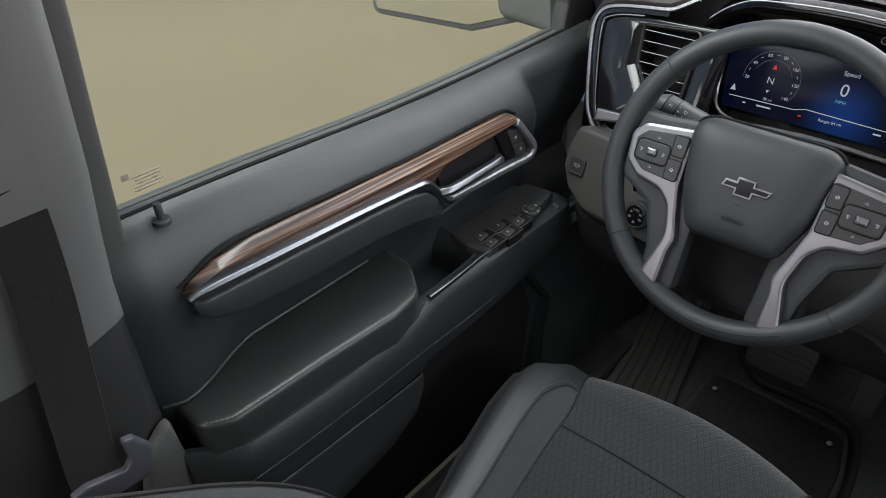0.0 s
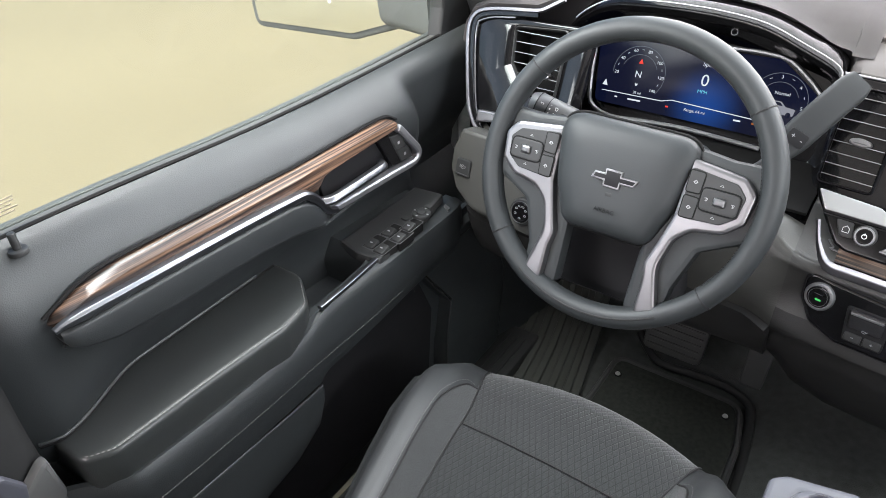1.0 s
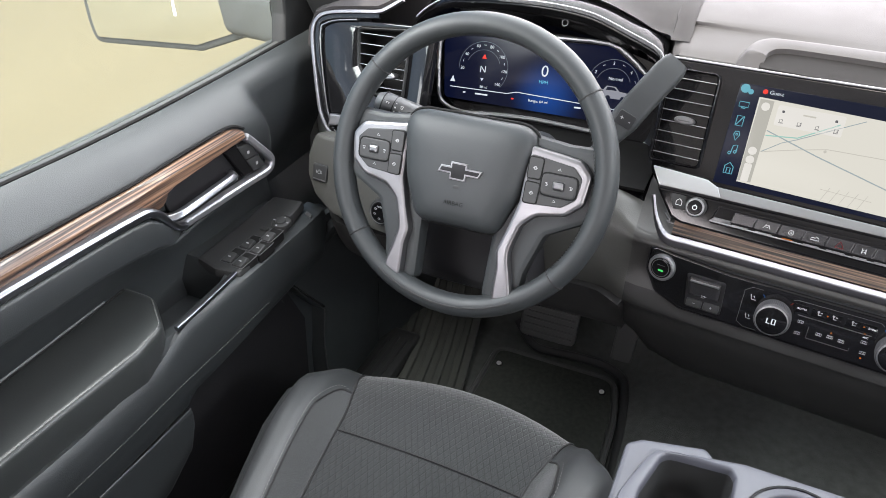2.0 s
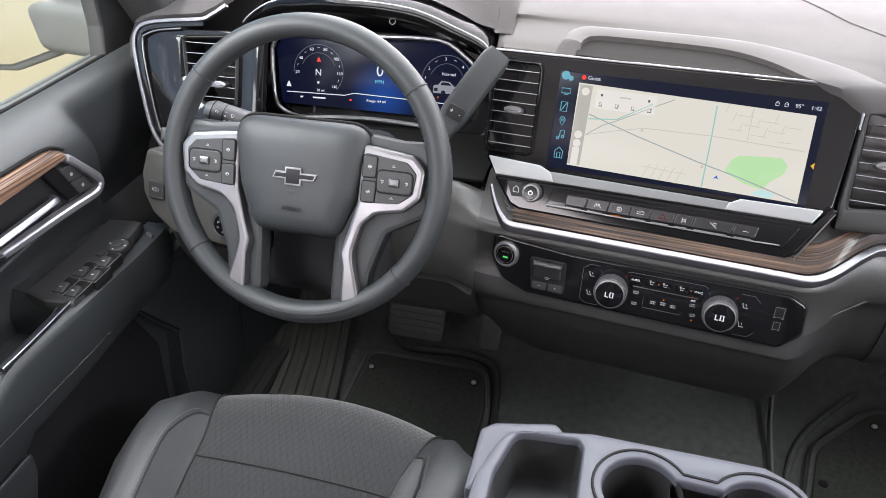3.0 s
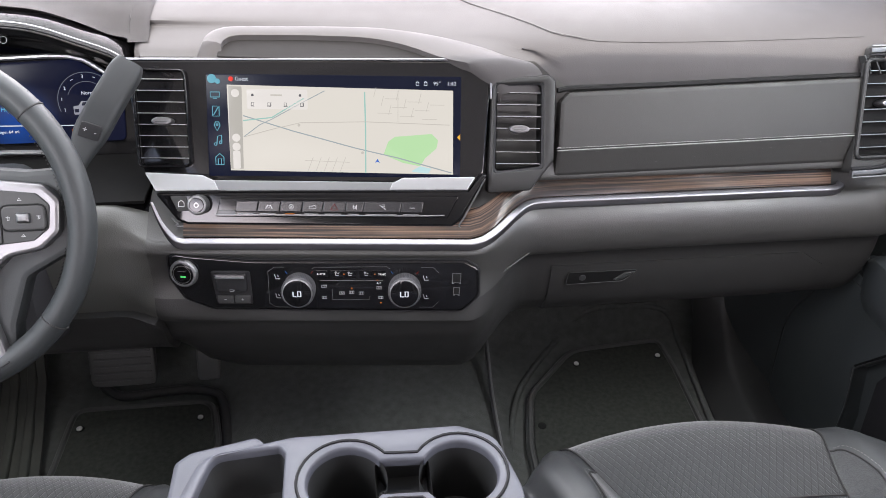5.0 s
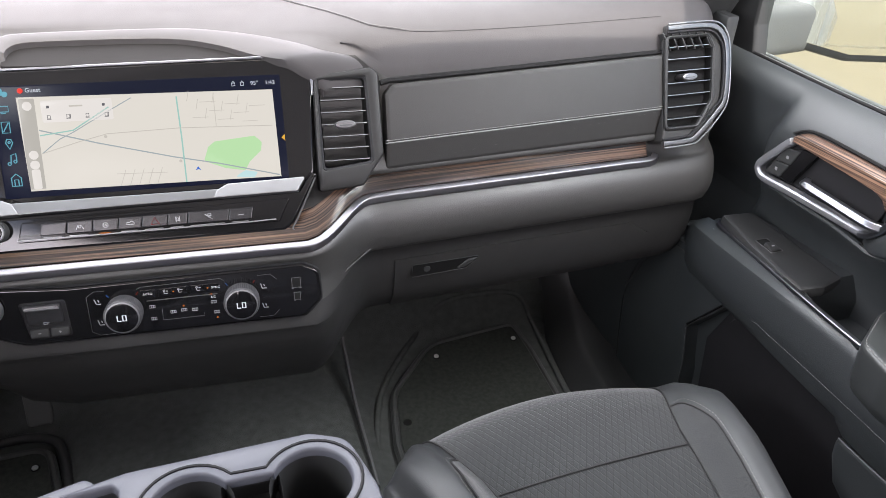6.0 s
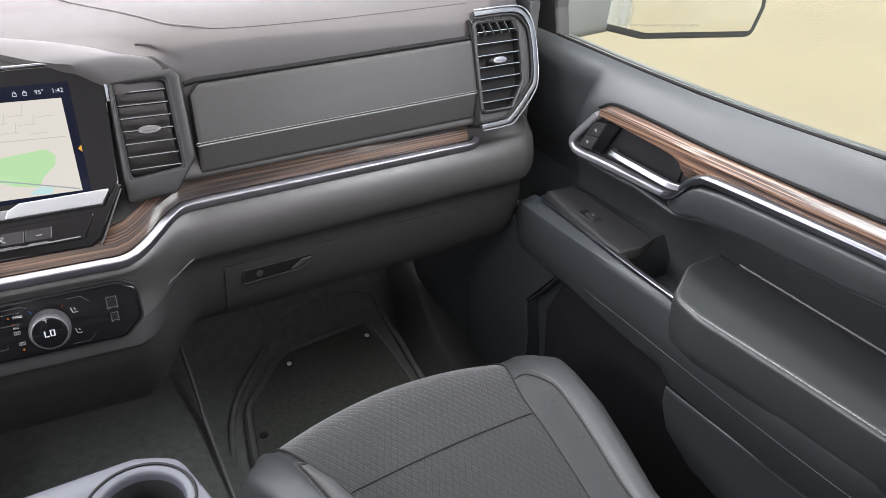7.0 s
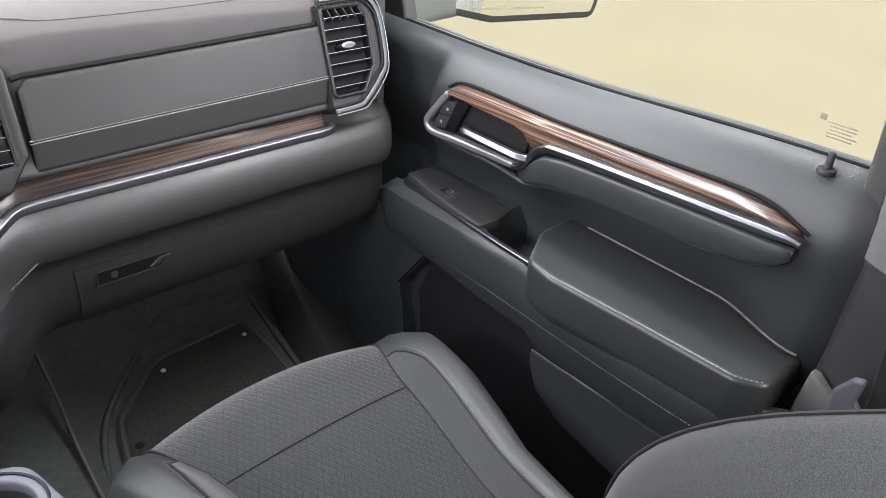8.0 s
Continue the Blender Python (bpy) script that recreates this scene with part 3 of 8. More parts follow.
def build_door(s):
    driver = s < 0
    side = "driver" if driver else "passenger"
    door = thing("door_1" if driver else "door_2", "closed %s door with black trim, wood inlay, chrome strips and padded armrest" % side, "door", kind="structure")
    ys = [0.022, 0.026, 0.035, 0.05, 0.06, 0.075, 0.09, 0.105, 0.12, 0.135, 0.15, 0.165, 0.18, 0.2, 0.3, 0.4, 0.5, 0.58, 0.63, 0.645, 0.655, 0.665, 0.675, 0.685, 0.695, 0.705, 0.715, 0.73, 0.76, 0.80, 0.86]
    rows = []
    for y in ys:
        pull = 0.02 if y < 0.024 else 0.004 if y < 0.03 else 0
        rows.append([(s * (door_x(x, y, z) + pull), y, z + belt_z(y) * smooth01(z, 0.70, 0.80)) for x, z in DOOR_SECTION])
    sheet("door_panel", rows, VINYL, door, thick=0.012)
    # outer door skin below the glass
    sheet("outer_skin", [[(s * 0.875, y, 0.765), (s * 0.915, y, 0.735), (s * 0.935, y, 0.66), (s * 0.94, y, 0.3), (s * 0.91, y, -0.25)] for y in (-0.05, 0.3, 0.6, 1.0)], PAINT, door, thick=0.012, label="white painted outer door skin")
    # rubber sill seal and window frame
    sweep("sill_line", spline([(s * 0.8425, y, 0.8195 + belt_z(y)) for y in (0.03, 0.2, 0.4, 0.6, 0.75, 0.86)], 4), tube_profile(0.0022, 6), BLACK, door)
    seal = [(s * 0.851, y, 0.8145 + belt_z(y)) for y in (0.03, 0.2, 0.4, 0.6, 0.75, 0.86)]
    sweep("sill_seal", spline(seal, 4), rounded([(-0.006, -0.012), (0.006, -0.012), (0.006, 0.003), (-0.006, 0.005)], 0.003), RUBBER, door)
    sweep("outer_seal", [(p[0] + s * 0.020, p[1], p[2] - 0.004) for p in spline(seal, 4)], box_pts(0.010, 0.010, 0.003), RUBBER, door)
    win = thing("window_1" if driver else "window_2", "clear side window of the %s door, fully raised" % side, "window", kind="structure")
    pane = sheet("pane", [[(s * (0.864 - 0.19 * (z - 0.78)), y, z) for z in (0.78, 0.95, 1.15, 1.34)] for y in (0.02, 0.3, 0.6, 0.92)], GLASS, win, thick=0.004)
    pane.visible_shadow = False
    # rear window frame strip beside the centre pillar
    frame_path = [(s * 0.845, 0.045, 0.735), (s * 0.842, 0.047, 0.80), (s * 0.826, 0.050, 0.93), (s * 0.806, 0.052, 1.06), (s * 0.77, 0.05, 1.32)]
    sweep("window_frame", spline(frame_path, 4), rounded([(-0.02, -0.013), (0.02, -0.013), (0.02, 0.013), (-0.02, 0.013)], 0.006), RUBBER, door, up=(0, 1, 0))
    # black corner panel ahead of the window
    prism("corner_panel", dp(s, rounded([(0.784, 0.775), (0.800, 0.835), (0.803, 0.90), (0.780, 1.04), (0.95, 1.04), (0.95, 0.775)], [0.002, 0.01, 0.03, 0.002, 0.002, 0.002])), dframe(s, 0.862), 0.022, HARD, door, bevel=0.006)
    # lock pin
    bm = bmesh.new()
    m = frame_of((s * 0.824, 0.097, 0.806), (1, 0, 0), (0, 1, 0))
    prism_bm(bm, circle_pts(0.0095, 20), m, 0.005, 0.003)
    prism_bm(bm, circle_pts(0.0038, 14), m, 0.022, 0.0015)
    part("lock_pin", bm, HARD, door, "black plastic lock pin")
    # upper trim, a little further back on the driver's side
    def wy(y):
        return y - 0.014 * smooth01(y, 0.10, 0.55) if driver else y

    def warp(pts):
        return [(wy(p[0]), p[1] - (0.004 * smooth01(p[0], 0.2, 0.6) if driver else 0), *p[2:]) for p in pts]
    # wood inlay
    upper = [(0.084, 0.742), (0.092, 0.7505), (0.128, 0.7615), (0.171, 0.765), (0.288, 0.759), (0.423, 0.753), (0.531, 0.753), (0.595, 0.751), (0.612, 0.747), (0.624, 0.7395), (0.629, 0.7355)]
    lower = [(0.084, 0.740), (0.133, 0.736), (0.215, 0.732), (0.297, 0.727), (0.40, 0.7195), (0.425, 0.7145), (0.440, 0.7095), (0.452, 0.7065), (0.463, 0.709), (0.469, 0.716), (0.474, 0.726), (0.482, 0.7315), (0.51, 0.7327), (0.565, 0.7335), (0.605, 0.734), (0.629, 0.7345)]

    def at_y(line, y):
        for (y0, z0), (y1, z1) in zip(line, line[1:]):
            if y0 <= y <= y1:
                return z0 + (z1 - z0) * (y - y0) / (y1 - y0)
        return line[-1][1]
    rows = []
    for i in range(91):
        y = 0.084 + 0.545 * i / 90
        zt, zb = at_y(upper, y), at_y(lower, y)
        zs = max(zb, 0.7195 + 0.0120 * smooth01(y, 0.40, 0.475)) if y > 0.40 else zb
        low_on = min(1.0, (zt - zb) / 0.010)
        rows.append([warp([(y, z)])[0] + (x,) for x, z in [(0.0, zt)] + [(q * low_on, zt + (zs - zt) * t) for t, q in ((0.02, 0.0030), (0.10, 0.0070), (0.18, 0.0110), (0.245, 0.0140), (0.265, 0.0148), (0.285, 0.0151), (0.31, 0.0152), (1.0, 0.0152))] + [((0.0146 - 0.011 * min(1.0, (zs - zb) / 0.012)) * low_on, zb), (0.0, zb - 0.0005)]])
    along(sheet("wood_inlay", [[(s * (0.798 - x), y, z) for y, z, x in r] for r in rows], WOOD, door, thick=0.002, angle=24, label="dark brown open-pore wood inlay"), lambda p: (p.y, p.z + 0.035 * p.y + 0.5 * abs(p.x)))
    # bright strip: under the wood, down round the pull and round the handle
    chrome = [(0.081, 0.7415), (0.10, 0.743), (0.18, 0.7385), (0.30, 0.732), (0.40, 0.7255), (0.421, 0.722), (0.436, 0.712), (0.452, 0.691), (0.462, 0.680), (0.475, 0.6745),
              (0.53, 0.6715), (0.60, 0.6675), (0.646, 0.664), (0.660, 0.668), (0.664, 0.678), (0.655, 0.692), (0.640, 0.710), (0.626, 0.727), (0.620, 0.733)]
    cp = [(s * (0.783 - 0.005 * (1 - smooth01(y, 0.4, 0.47))), y, z + 0.002 * (1 - smooth01(y, 0.40, 0.43))) for y, z in warp(chrome)]
    sweep("chrome_strip", spline(cp[:10], 4), rounded([(-s * a, b) for a, b in ((0.0062, -0.0030), (0.0045, -0.0058), (-0.006, -0.0060), (-0.006, 0.0050), (0.0030, 0.0050), (0.0062, 0.0020))], 0.001, 2), CHROME, door, scale=[0.5 + 0.5 * smooth01(q.y, 0.078, 0.115) - 0.15 * smooth01(q.y, 0.42, 0.48) for q in spline(cp[:10], 4)], label="bright satin chrome strip")
    ring = [Vector(q) + Vector((s * 0.003, 0, 0)) for q in cp[8:]]
    sweep("handle_bezel", spline(ring, 5), rounded([(-0.0052, -0.008), (0.0052, -0.008), (0.0052, 0.0030), (0.0030, 0.0052), (-0.0030, 0.0052), (-0.0052, 0.0030)], 0.001, 2), BEZEL, door, up=(-s, 0, 0), label="satin chrome frame round the handle bowl")
    # Black tube along the frame's lower edge, shade painted in.
    sweep("bezel_painted_shade", spline([q + Vector((s * 0.006, 0, -0.0062)) for q in ring[1:6]], 5), tube_profile(0.0025, 6), BLACK, door)
    # pull pad below the strip
    grip = [(0.087, 0.733, 0.724), (0.090, 0.735, 0.715), (0.10, 0.736, 0.707), (0.135, 0.734, 0.694), (0.212, 0.730, 0.685), (0.328, 0.723, 0.680), (0.390, 0.718, 0.672), (0.420, 0.712, 0.666), (0.436, 0.700, 0.661),
            (0.450, 0.684, 0.657), (0.462, 0.674, 0.655), (0.475, 0.668, 0.656)]
    grip = [(wy(a), b, c) for a, b, c in grip]
    rows = []
    for k, (y, zt, zb) in enumerate(grip):
        bulge = 0.028 * min(1.0, 0.72 + 0.14 * k, 0.35 + 0.25 * (len(grip) - 1 - k))
        rows.append([(s * (0.803 - bulge * q), y, zt + (zb - zt) * t) for t, q in ((0.0, 0.80), (0.04, 0.95), (0.12, 1.0), (0.45, 1.02), (0.80, 1.0), (0.92, 0.93), (0.98, 0.70), (1.0, 0.0))])
    sheet("pull_pad", rows, VINYL, door, thick=0.004, angle=60)
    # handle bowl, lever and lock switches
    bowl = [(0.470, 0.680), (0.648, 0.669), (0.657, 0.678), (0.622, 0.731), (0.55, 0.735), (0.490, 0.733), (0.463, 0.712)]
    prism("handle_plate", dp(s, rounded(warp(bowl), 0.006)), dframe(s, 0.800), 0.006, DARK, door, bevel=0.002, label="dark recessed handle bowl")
    prism("bowl_edge", dp(s, rounded(warp([(0.602, 0.729), (0.575, 0.731), (0.604, 0.676), (0.628, 0.674)]), 0.003)), dframe(s, 0.800), 0.012, GLOSS, door, bevel=0.002)
    lever = [(s * x, wy(y), z) for x, y, z in ((0.786, 0.448, 0.6945), (0.776, 0.456, 0.6955), (0.771, 0.47, 0.6965), (0.770, 0.52, 0.6970), (0.771, 0.560, 0.6965), (0.774, 0.570, 0.6960), (0.782, 0.575, 0.6950))]
    sweep("handle", spline(lever, 3), rounded([(-s * a, b) for a, b in ((0.0060, -0.0005), (0.0045, -0.0050), (-0.006, -0.0055), (-0.006, 0.0055), (0.002, 0.0056))], 0.0018, 3), CHROME, door, label="satin chrome pull handle")
    for c, pts in (((0.620, 0.709), [(0.629, 0.721), (0.602, 0.7245), (0.6125, 0.7008), (0.640, 0.6965)]), ((0.633, 0.686), [(0.6405, 0.6955), (0.613, 0.6998), (0.624, 0.677), (0.6515, 0.6725)])):
        pts, c = warp(pts), warp([c])[0]
        key = prism("lock_switch", dp(s, rounded(pts, 0.002)), dframe(s, 0.796), 0.010, HARD, door, bevel=0.0015)
        prism("icon", dp(s, box_pts(0.0045, 0.0045, 0.001, c[0], c[1])), dframe(s, 0.786), 0.0006, MARK, key, bevel=0.0002)
    # ledge carrying the switches and the bright edge strip
    ledge = []
    for y in [0.33, 0.40, 0.45, 0.480, 0.492, 0.505, 0.55, 0.60, 0.65, 0.69, 0.72, 0.75, 0.80]:
        f = smooth01(y, 0.38, 0.72)
        e = 0.733 + 0.035 * f + 0.05 * smooth01(y, 0.70, 0.82)
        zt = 0.577 - 0.018 * f - 0.06 * smooth01(y, 0.70, 0.78)
        cup = 0.055 * (1 - smooth01(y, 0.480, 0.502))
        fall = 0.08 * smooth01(y, 0.685, 0.73)
        ledge.append([(s * 0.860, y, zt + 0.010 - cup - fall), (s * 0.852, y, zt + 0.008 - cup - fall), (s * 0.80, y, zt + 0.007 - cup - 0.6 * fall), (s * (e + 0.022), y, zt + 0.005 - cup), (s * (e + 0.016), y, zt + 0.003 - cup * 0.1), (s * (e + 0.004), y, zt - 0.002),
                      (s * (e - 0.001), y, zt - 0.012), (s * (e - 0.003), y, zt - 0.035), (s * (e + 0.002), y, zt - 0.065), (s * (e + 0.012), y, zt - 0.080), (s * (e + 0.030), y, zt - 0.090), (s * 0.80, y, zt - 0.10)])
    sheet("ledge", ledge, VINYL, door, thick=0.006)
    strip = [(s * (0.733 + 0.036 * smooth01(y, 0.38, 0.72)), y, 0.5815 - 0.018 * smooth01(y, 0.38, 0.72)) for y in (0.372, 0.42, 0.50, 0.58, 0.65, 0.685)]
    strip += [(s * 0.775, 0.694, 0.564), (s * 0.786, 0.697, 0.564)]
    sweep("ledge_strip", spline(strip, 4), rounded([(-0.004, -0.003), (0.004, -0.003), (0.004, 0.003), (-0.004, 0.003)], 0.002), CHROME, door, label="thin bright strip along the ledge")
    top = frame_of((-s * 0.016, 0.010, 0.566), (1, 0, 0), (0, 1, 0))
    plate_ob = prism("switch_plate", rounded([(s * x, y) for y, x in [(0.493, 0.842), (0.482, 0.80), (0.487, 0.762), (0.60, 0.773), (0.683, 0.788), (0.678, 0.842)]], 0.006), top, 0.014, HARD, door, bevel=0.005)
    prism("bright_insert", rounded([(s * x, y) for x, y in ((0.7564, 0.6885), (0.793, 0.7031), (0.791, 0.6950), (0.7545, 0.6795))], 0.002), frame_of((0, 0, 0.557), (1, 0, 0), (0, 1, 0)), 0.004, BARSILVER, door, bevel=0.001, base=-0.008, label="bright insert at the front of the switch plate")
    keys = [(0.514, 0.774), (0.517, 0.795), (0.550, 0.771), (0.554, 0.792), (0.581, 0.776)] if driver else [(0.588, 0.797)]
    for y, x in keys:
        well = prism("switch_well", box_pts(0.019, 0.034, 0.002, s * x, y), top, 0.0146, BLACK, plate_ob, bevel=0.0003)
        sweep("well_rim", [top @ Vector((*p, 0.0144)) for p in box_pts(0.020, 0.035, 0.002, s * x, y)], tube_profile(0.0006, 5), KEYTOP, well, closed=True)
        m = top @ Matrix.Translation((s * x, y - 0.006, 0.0125)) @ pose(0, 0, 0, 12, 0, 0)
        key = prism("window_switch", box_pts(0.0155, 0.019, 0.003), m, 0.006, HARD, plate_ob, bevel=0.002)
        prism("icon", box_pts(0.0045, 0.0018, 0.0006), m, 0.0066, MARK, key, bevel=0.0002)
    if driver:
        m = top @ Matrix.Translation((s * 0.781, 0.613, 0.0138))
        dial = prism("mirror_dial", circle_pts(0.015, 24), m, 0.005, HARD, plate_ob, bevel=0.002)
        prism("dial_pad", circle_pts(0.008, 16), m, 0.008, HARD, dial, bevel=0.002)
        for a in range(0, 360, 90):
            prism("icon", box_pts(0.003, 0.002, 0, 0.0118 * math.cos(radians(a)), 0.0118 * math.sin(radians(a))), m, 0.0055, MARK, dial, bevel=0.0001)
        for y, x in ((0.636, 0.784), (0.590, 0.795)):
            prism("fold_switch", box_pts(0.012, 0.008, 0.002, s * x, y), top, 0.017, HARD, plate_ob, bevel=0.001)
    # armrest
    back, near, far = (0.017, 0.725, 0.737) if driver else (0.0, 0.705, 0.7215)
    pts = rounded([(s * x, y) for y, x in [(0.412 - back, 0.852), (0.412 - back, 0.785), (0.372 - back, near + 0.008), (0.325 - back, near), (0.20, 0.6 * far + 0.4 * near), (0.078, far), (0.049, far + 0.018), (0.046, 0.852)]], [0.002, 0.035, 0.035, 0.04, 0.2, 0.03, 0.022, 0.002], 8)
    bm = bmesh.new()
    m = frame_of((0, 0, 0.535), (1, 0, 0), (0, 1, 0))
    add_rings(bm, [[m @ Vector((*p, q)) for p in inset(pts, d)] for d, q in ((0.016, -0.012), (0.006, 0.0), (0.003, 0.012), (0.0006, 0.045), (0.0, 0.0575), (0.0006, 0.0605), (0.0022, 0.0630), (0.0045, 0.0645), (0.0075, 0.0651), (0.012, 0.0652))])
    part("armrest", bm, REST, door, "padded black armrest with pale stitching")
    line = [(p[0], p[1], 0.5998) for p in inset(pts, 0.0036)][6:-14]
    stitches("stitching", line, THREAD, door, lift=(0, 0, 1), r=0.0009)
    # Black tube in the armrest joint draws its contact shade as colour.
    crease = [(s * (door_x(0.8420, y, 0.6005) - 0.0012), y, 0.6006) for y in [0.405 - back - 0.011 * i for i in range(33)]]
    sweep("armrest_crease_shade", crease, tube_profile(0.0023, 6), BLACK, door)
    sweep("crease_welt", [(q[0] - s * 0.0020, q[1], q[2] + 0.0050) for q in crease[3:]], tube_profile(0.0022, 6), VINYL, door)
    pull = spline([(s * (0.797 - 0.004 * smooth01(y, 0.1, 0.2)), y, zb - 0.003) for y, zt, zb in grip[1:]] + [(s * 0.795, 0.53, 0.6555), (s * 0.797, 0.60, 0.652), (s * 0.800, 0.645, 0.650)], 4)
    sweep("pull_lip", pull, tube_profile(0.0045, 8), VINYL, door)
    # Black tube under the pull pad puts its shadow in as colour.
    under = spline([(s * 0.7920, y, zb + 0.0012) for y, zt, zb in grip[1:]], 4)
    sweep("pull_shade_line", under, tube_profile(0.0024, 6), BLACK, door)
    gap = spline([(s * 0.797, y, z) for y, z in warp([(0.082, 0.748), (0.100, 0.755), (0.128, 0.7645), (0.171, 0.7675), (0.288, 0.7615), (0.423, 0.7555), (0.531, 0.7555), (0.602, 0.7530), (0.632, 0.7385)])], 5)
    sweep("wood_gap", gap, tube_profile(0.0022, 6), BLACK, door)
    # lower body: bolster with stitched seam, then the map pocket
    def bolster_out(y):
        return ((0.0050 if driver else 0.001) + 0.006 * (1 - smooth01(y, 0.06, 0.20))) * (1 - smooth01(y, 0.33, 0.40))

    low = []
    for y in [0.03, 0.037, 0.044, 0.052, 0.062, 0.075, 0.09, 0.11, 0.20, 0.28, 0.315, 0.33, 0.345, 0.36, 0.375, 0.39, 0.42, 0.48, 0.53, 0.56, 0.60, 0.66, 0.70, 0.73, 0.76, 0.79]:
        f = smooth01(y, 0.38, 0.72)
        rise = smooth01(y, 0.315, 0.392)
        k = smooth01(y, 0.362, 0.40)
        e = 0.7225 + 0.0045 * rise + 0.014 * f + 0.050 * smooth01(y, 0.69, 0.80) + bolster_out(y) + 0.045 * (1 - smooth01(y, 0.022, 0.088))
        zt = (0.5525 + 0.024 * rise) * (1 - smooth01(y, 0.39, 0.43)) + (0.5775 - 0.018 * f - 0.055 * smooth01(y, 0.705, 0.80)) * smooth01(y, 0.39, 0.43)
        ahead = smooth01(y, 0.39, 0.43)
        top_x = 0.737 + 0.036 * f + 0.035 * smooth01(y, 0.69, 0.80)
        low.append([(s * (e + 0.010 + (top_x - e - 0.010) * ahead), y, zt + 0.002), (s * (e + 0.0025 + (0.55 * (top_x - e) - 0.0025) * ahead), y, zt + 0.0012), (s * (e - 0.001), y, zt - 0.0045), (s * (e - 0.0035), y, zt - 0.013), (s * (e - 0.0040), y, 0.530 - 0.02 * f), (s * (e - 0.0038), y, 0.515 - 0.02 * f),
                    (s * (e - 0.0015), y, 0.505 - 0.014 * f), (s * (e + 0.001), y, 0.49 - 0.014 * f), *[(s * (e + dx0 + (dx1 - dx0) * k), y, z0 + (z1 - z0) * k) for dx0, dx1, z0, z1 in ((0.0050, 0.008, 0.472, 0.470), (0.014, 0.028, 0.449, 0.462), (0.032, 0.073 - 0.014 * f, 0.441, 0.455))]])
    sheet("bolster", low, VINYL, door, thick=0.006)
    seam = [(s * (0.7225 + bolster_out(y) + 0.0045 * smooth01(y, 0.315, 0.392) + 0.014 * smooth01(y, 0.38, 0.72) - 0.0028), y, 0.5055 - 0.014 * smooth01(y, 0.38, 0.72)) for y in (0.05, 0.15, 0.25, 0.35, 0.44, 0.50, 0.535)]
    seam += [(s * 0.745, 0.565, 0.473), (s * 0.752, 0.586, 0.462), (s * 0.760, 0.602, 0.440)]
    stitches("seam_stitching", spline(seam, 8), THREAD, door, lift=(-s, 0, 0.3))
    # map pocket wall with a pale piped edge; ahead of it a flat sheet coloured dark as the recess's shade
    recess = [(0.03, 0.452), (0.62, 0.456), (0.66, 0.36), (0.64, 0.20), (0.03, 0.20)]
    prism("pocket_shade", dp(s, recess), dframe(s, 0.800), 0.018, DARK, door, bevel=0.002)
    pocket = [(0.03, 0.445), (0.145, 0.443), (0.30, 0.437), (0.372, 0.434), (0.368, 0.405), (0.352, 0.37), (0.30, 0.340), (0.22, 0.325), (0.10, 0.310), (0.03, 0.30)]
    prism("map_pocket", dp(s, rounded(pocket, 0.01)), dframe(s, 0.762), 0.015, VINYL, door, bevel=0.005)
    sweep("pocket_piping", spline([(s * 0.748, 0.03, 0.446), (s * 0.747, 0.15, 0.4435), (s * 0.747, 0.30, 0.4375), (s * 0.749, 0.368, 0.4345)], 4), tube_profile(0.0016, 6), SILVER, door)
    # front wedge panel with pale edges
    spk = [(0.80, 0.507), (0.640, 0.497), (0.622, 0.491), (0.608, 0.476), (0.690, 0.364), (0.668, 0.28), (0.666, 0.15), (0.85, 0.15), (0.87, 0.33), (0.82, 0.48)]
    prism("speaker_panel", dp(s, rounded(spk, [0.004, 0.01, 0.008, 0.006, 0.006, 0.02, 0.004, 0.02, 0.02, 0.01])), dframe(s, 0.790), 0.031, VINYL, door, bevel=0.004)
    edge = spline([(s * 0.7585, y, z) for y, z in ((0.845, 0.160), (0.860, 0.24), (0.864, 0.323), (0.832, 0.400), (0.790, 0.470), (0.760, 0.486), (0.70, 0.4875), (0.643, 0.4865), (0.624, 0.4825), (0.6145, 0.4745))], 4)
    sweep("panel_edge", edge, tube_profile(0.0010, 6), HARD, door)
    sweep("panel_gap", spline([(s * 0.7605, y, z) for y, z in ((0.6125, 0.4755), (0.635, 0.444), (0.688, 0.371))], 4), tube_profile(0.0022, 6), GLOSS, door)
    sweep("panel_piping", spline([(s * 0.7585, y, z) for y, z in ((0.616, 0.466), (0.640, 0.430), (0.682, 0.373), (0.684, 0.358), (0.672, 0.30), (0.668, 0.22))], 4), tube_profile(0.0013, 6), SILVER, door)
    # print marks on the pane
    m = frame_of((s * 0.8480, 0.105, 0.848), (0, -s, 0), (-s * 0.19, 0, 1))
    for i in range(5):
        prism("pane_print", box_pts(0.030 - 0.004 * (i % 3), 0.0016, 0, 0.002 * (i % 2), -0.004 * i), m, 0.0004, MARKING, win, bevel=0.0001)
    prism("pane_print", box_pts(0.007, 0.007, 0, -0.02, 0.004), m, 0.0004, MARKING, win, bevel=0.0001)
    # the driver's lower trim sits a little further out
    if driver:
        for ob in door.children:
            if ob.name.split(".")[0] in ("armrest", "stitching", "bolster", "seam_stitching", "ledge", "ledge_strip", "map_pocket", "pocket_piping"):
                ob.location.x = -0.011
    return door


MARKING = material("grey_glass_print", (0.25, 0.225, 0.165), 0.7)
for s in (-1, 1):
    build_door(s)


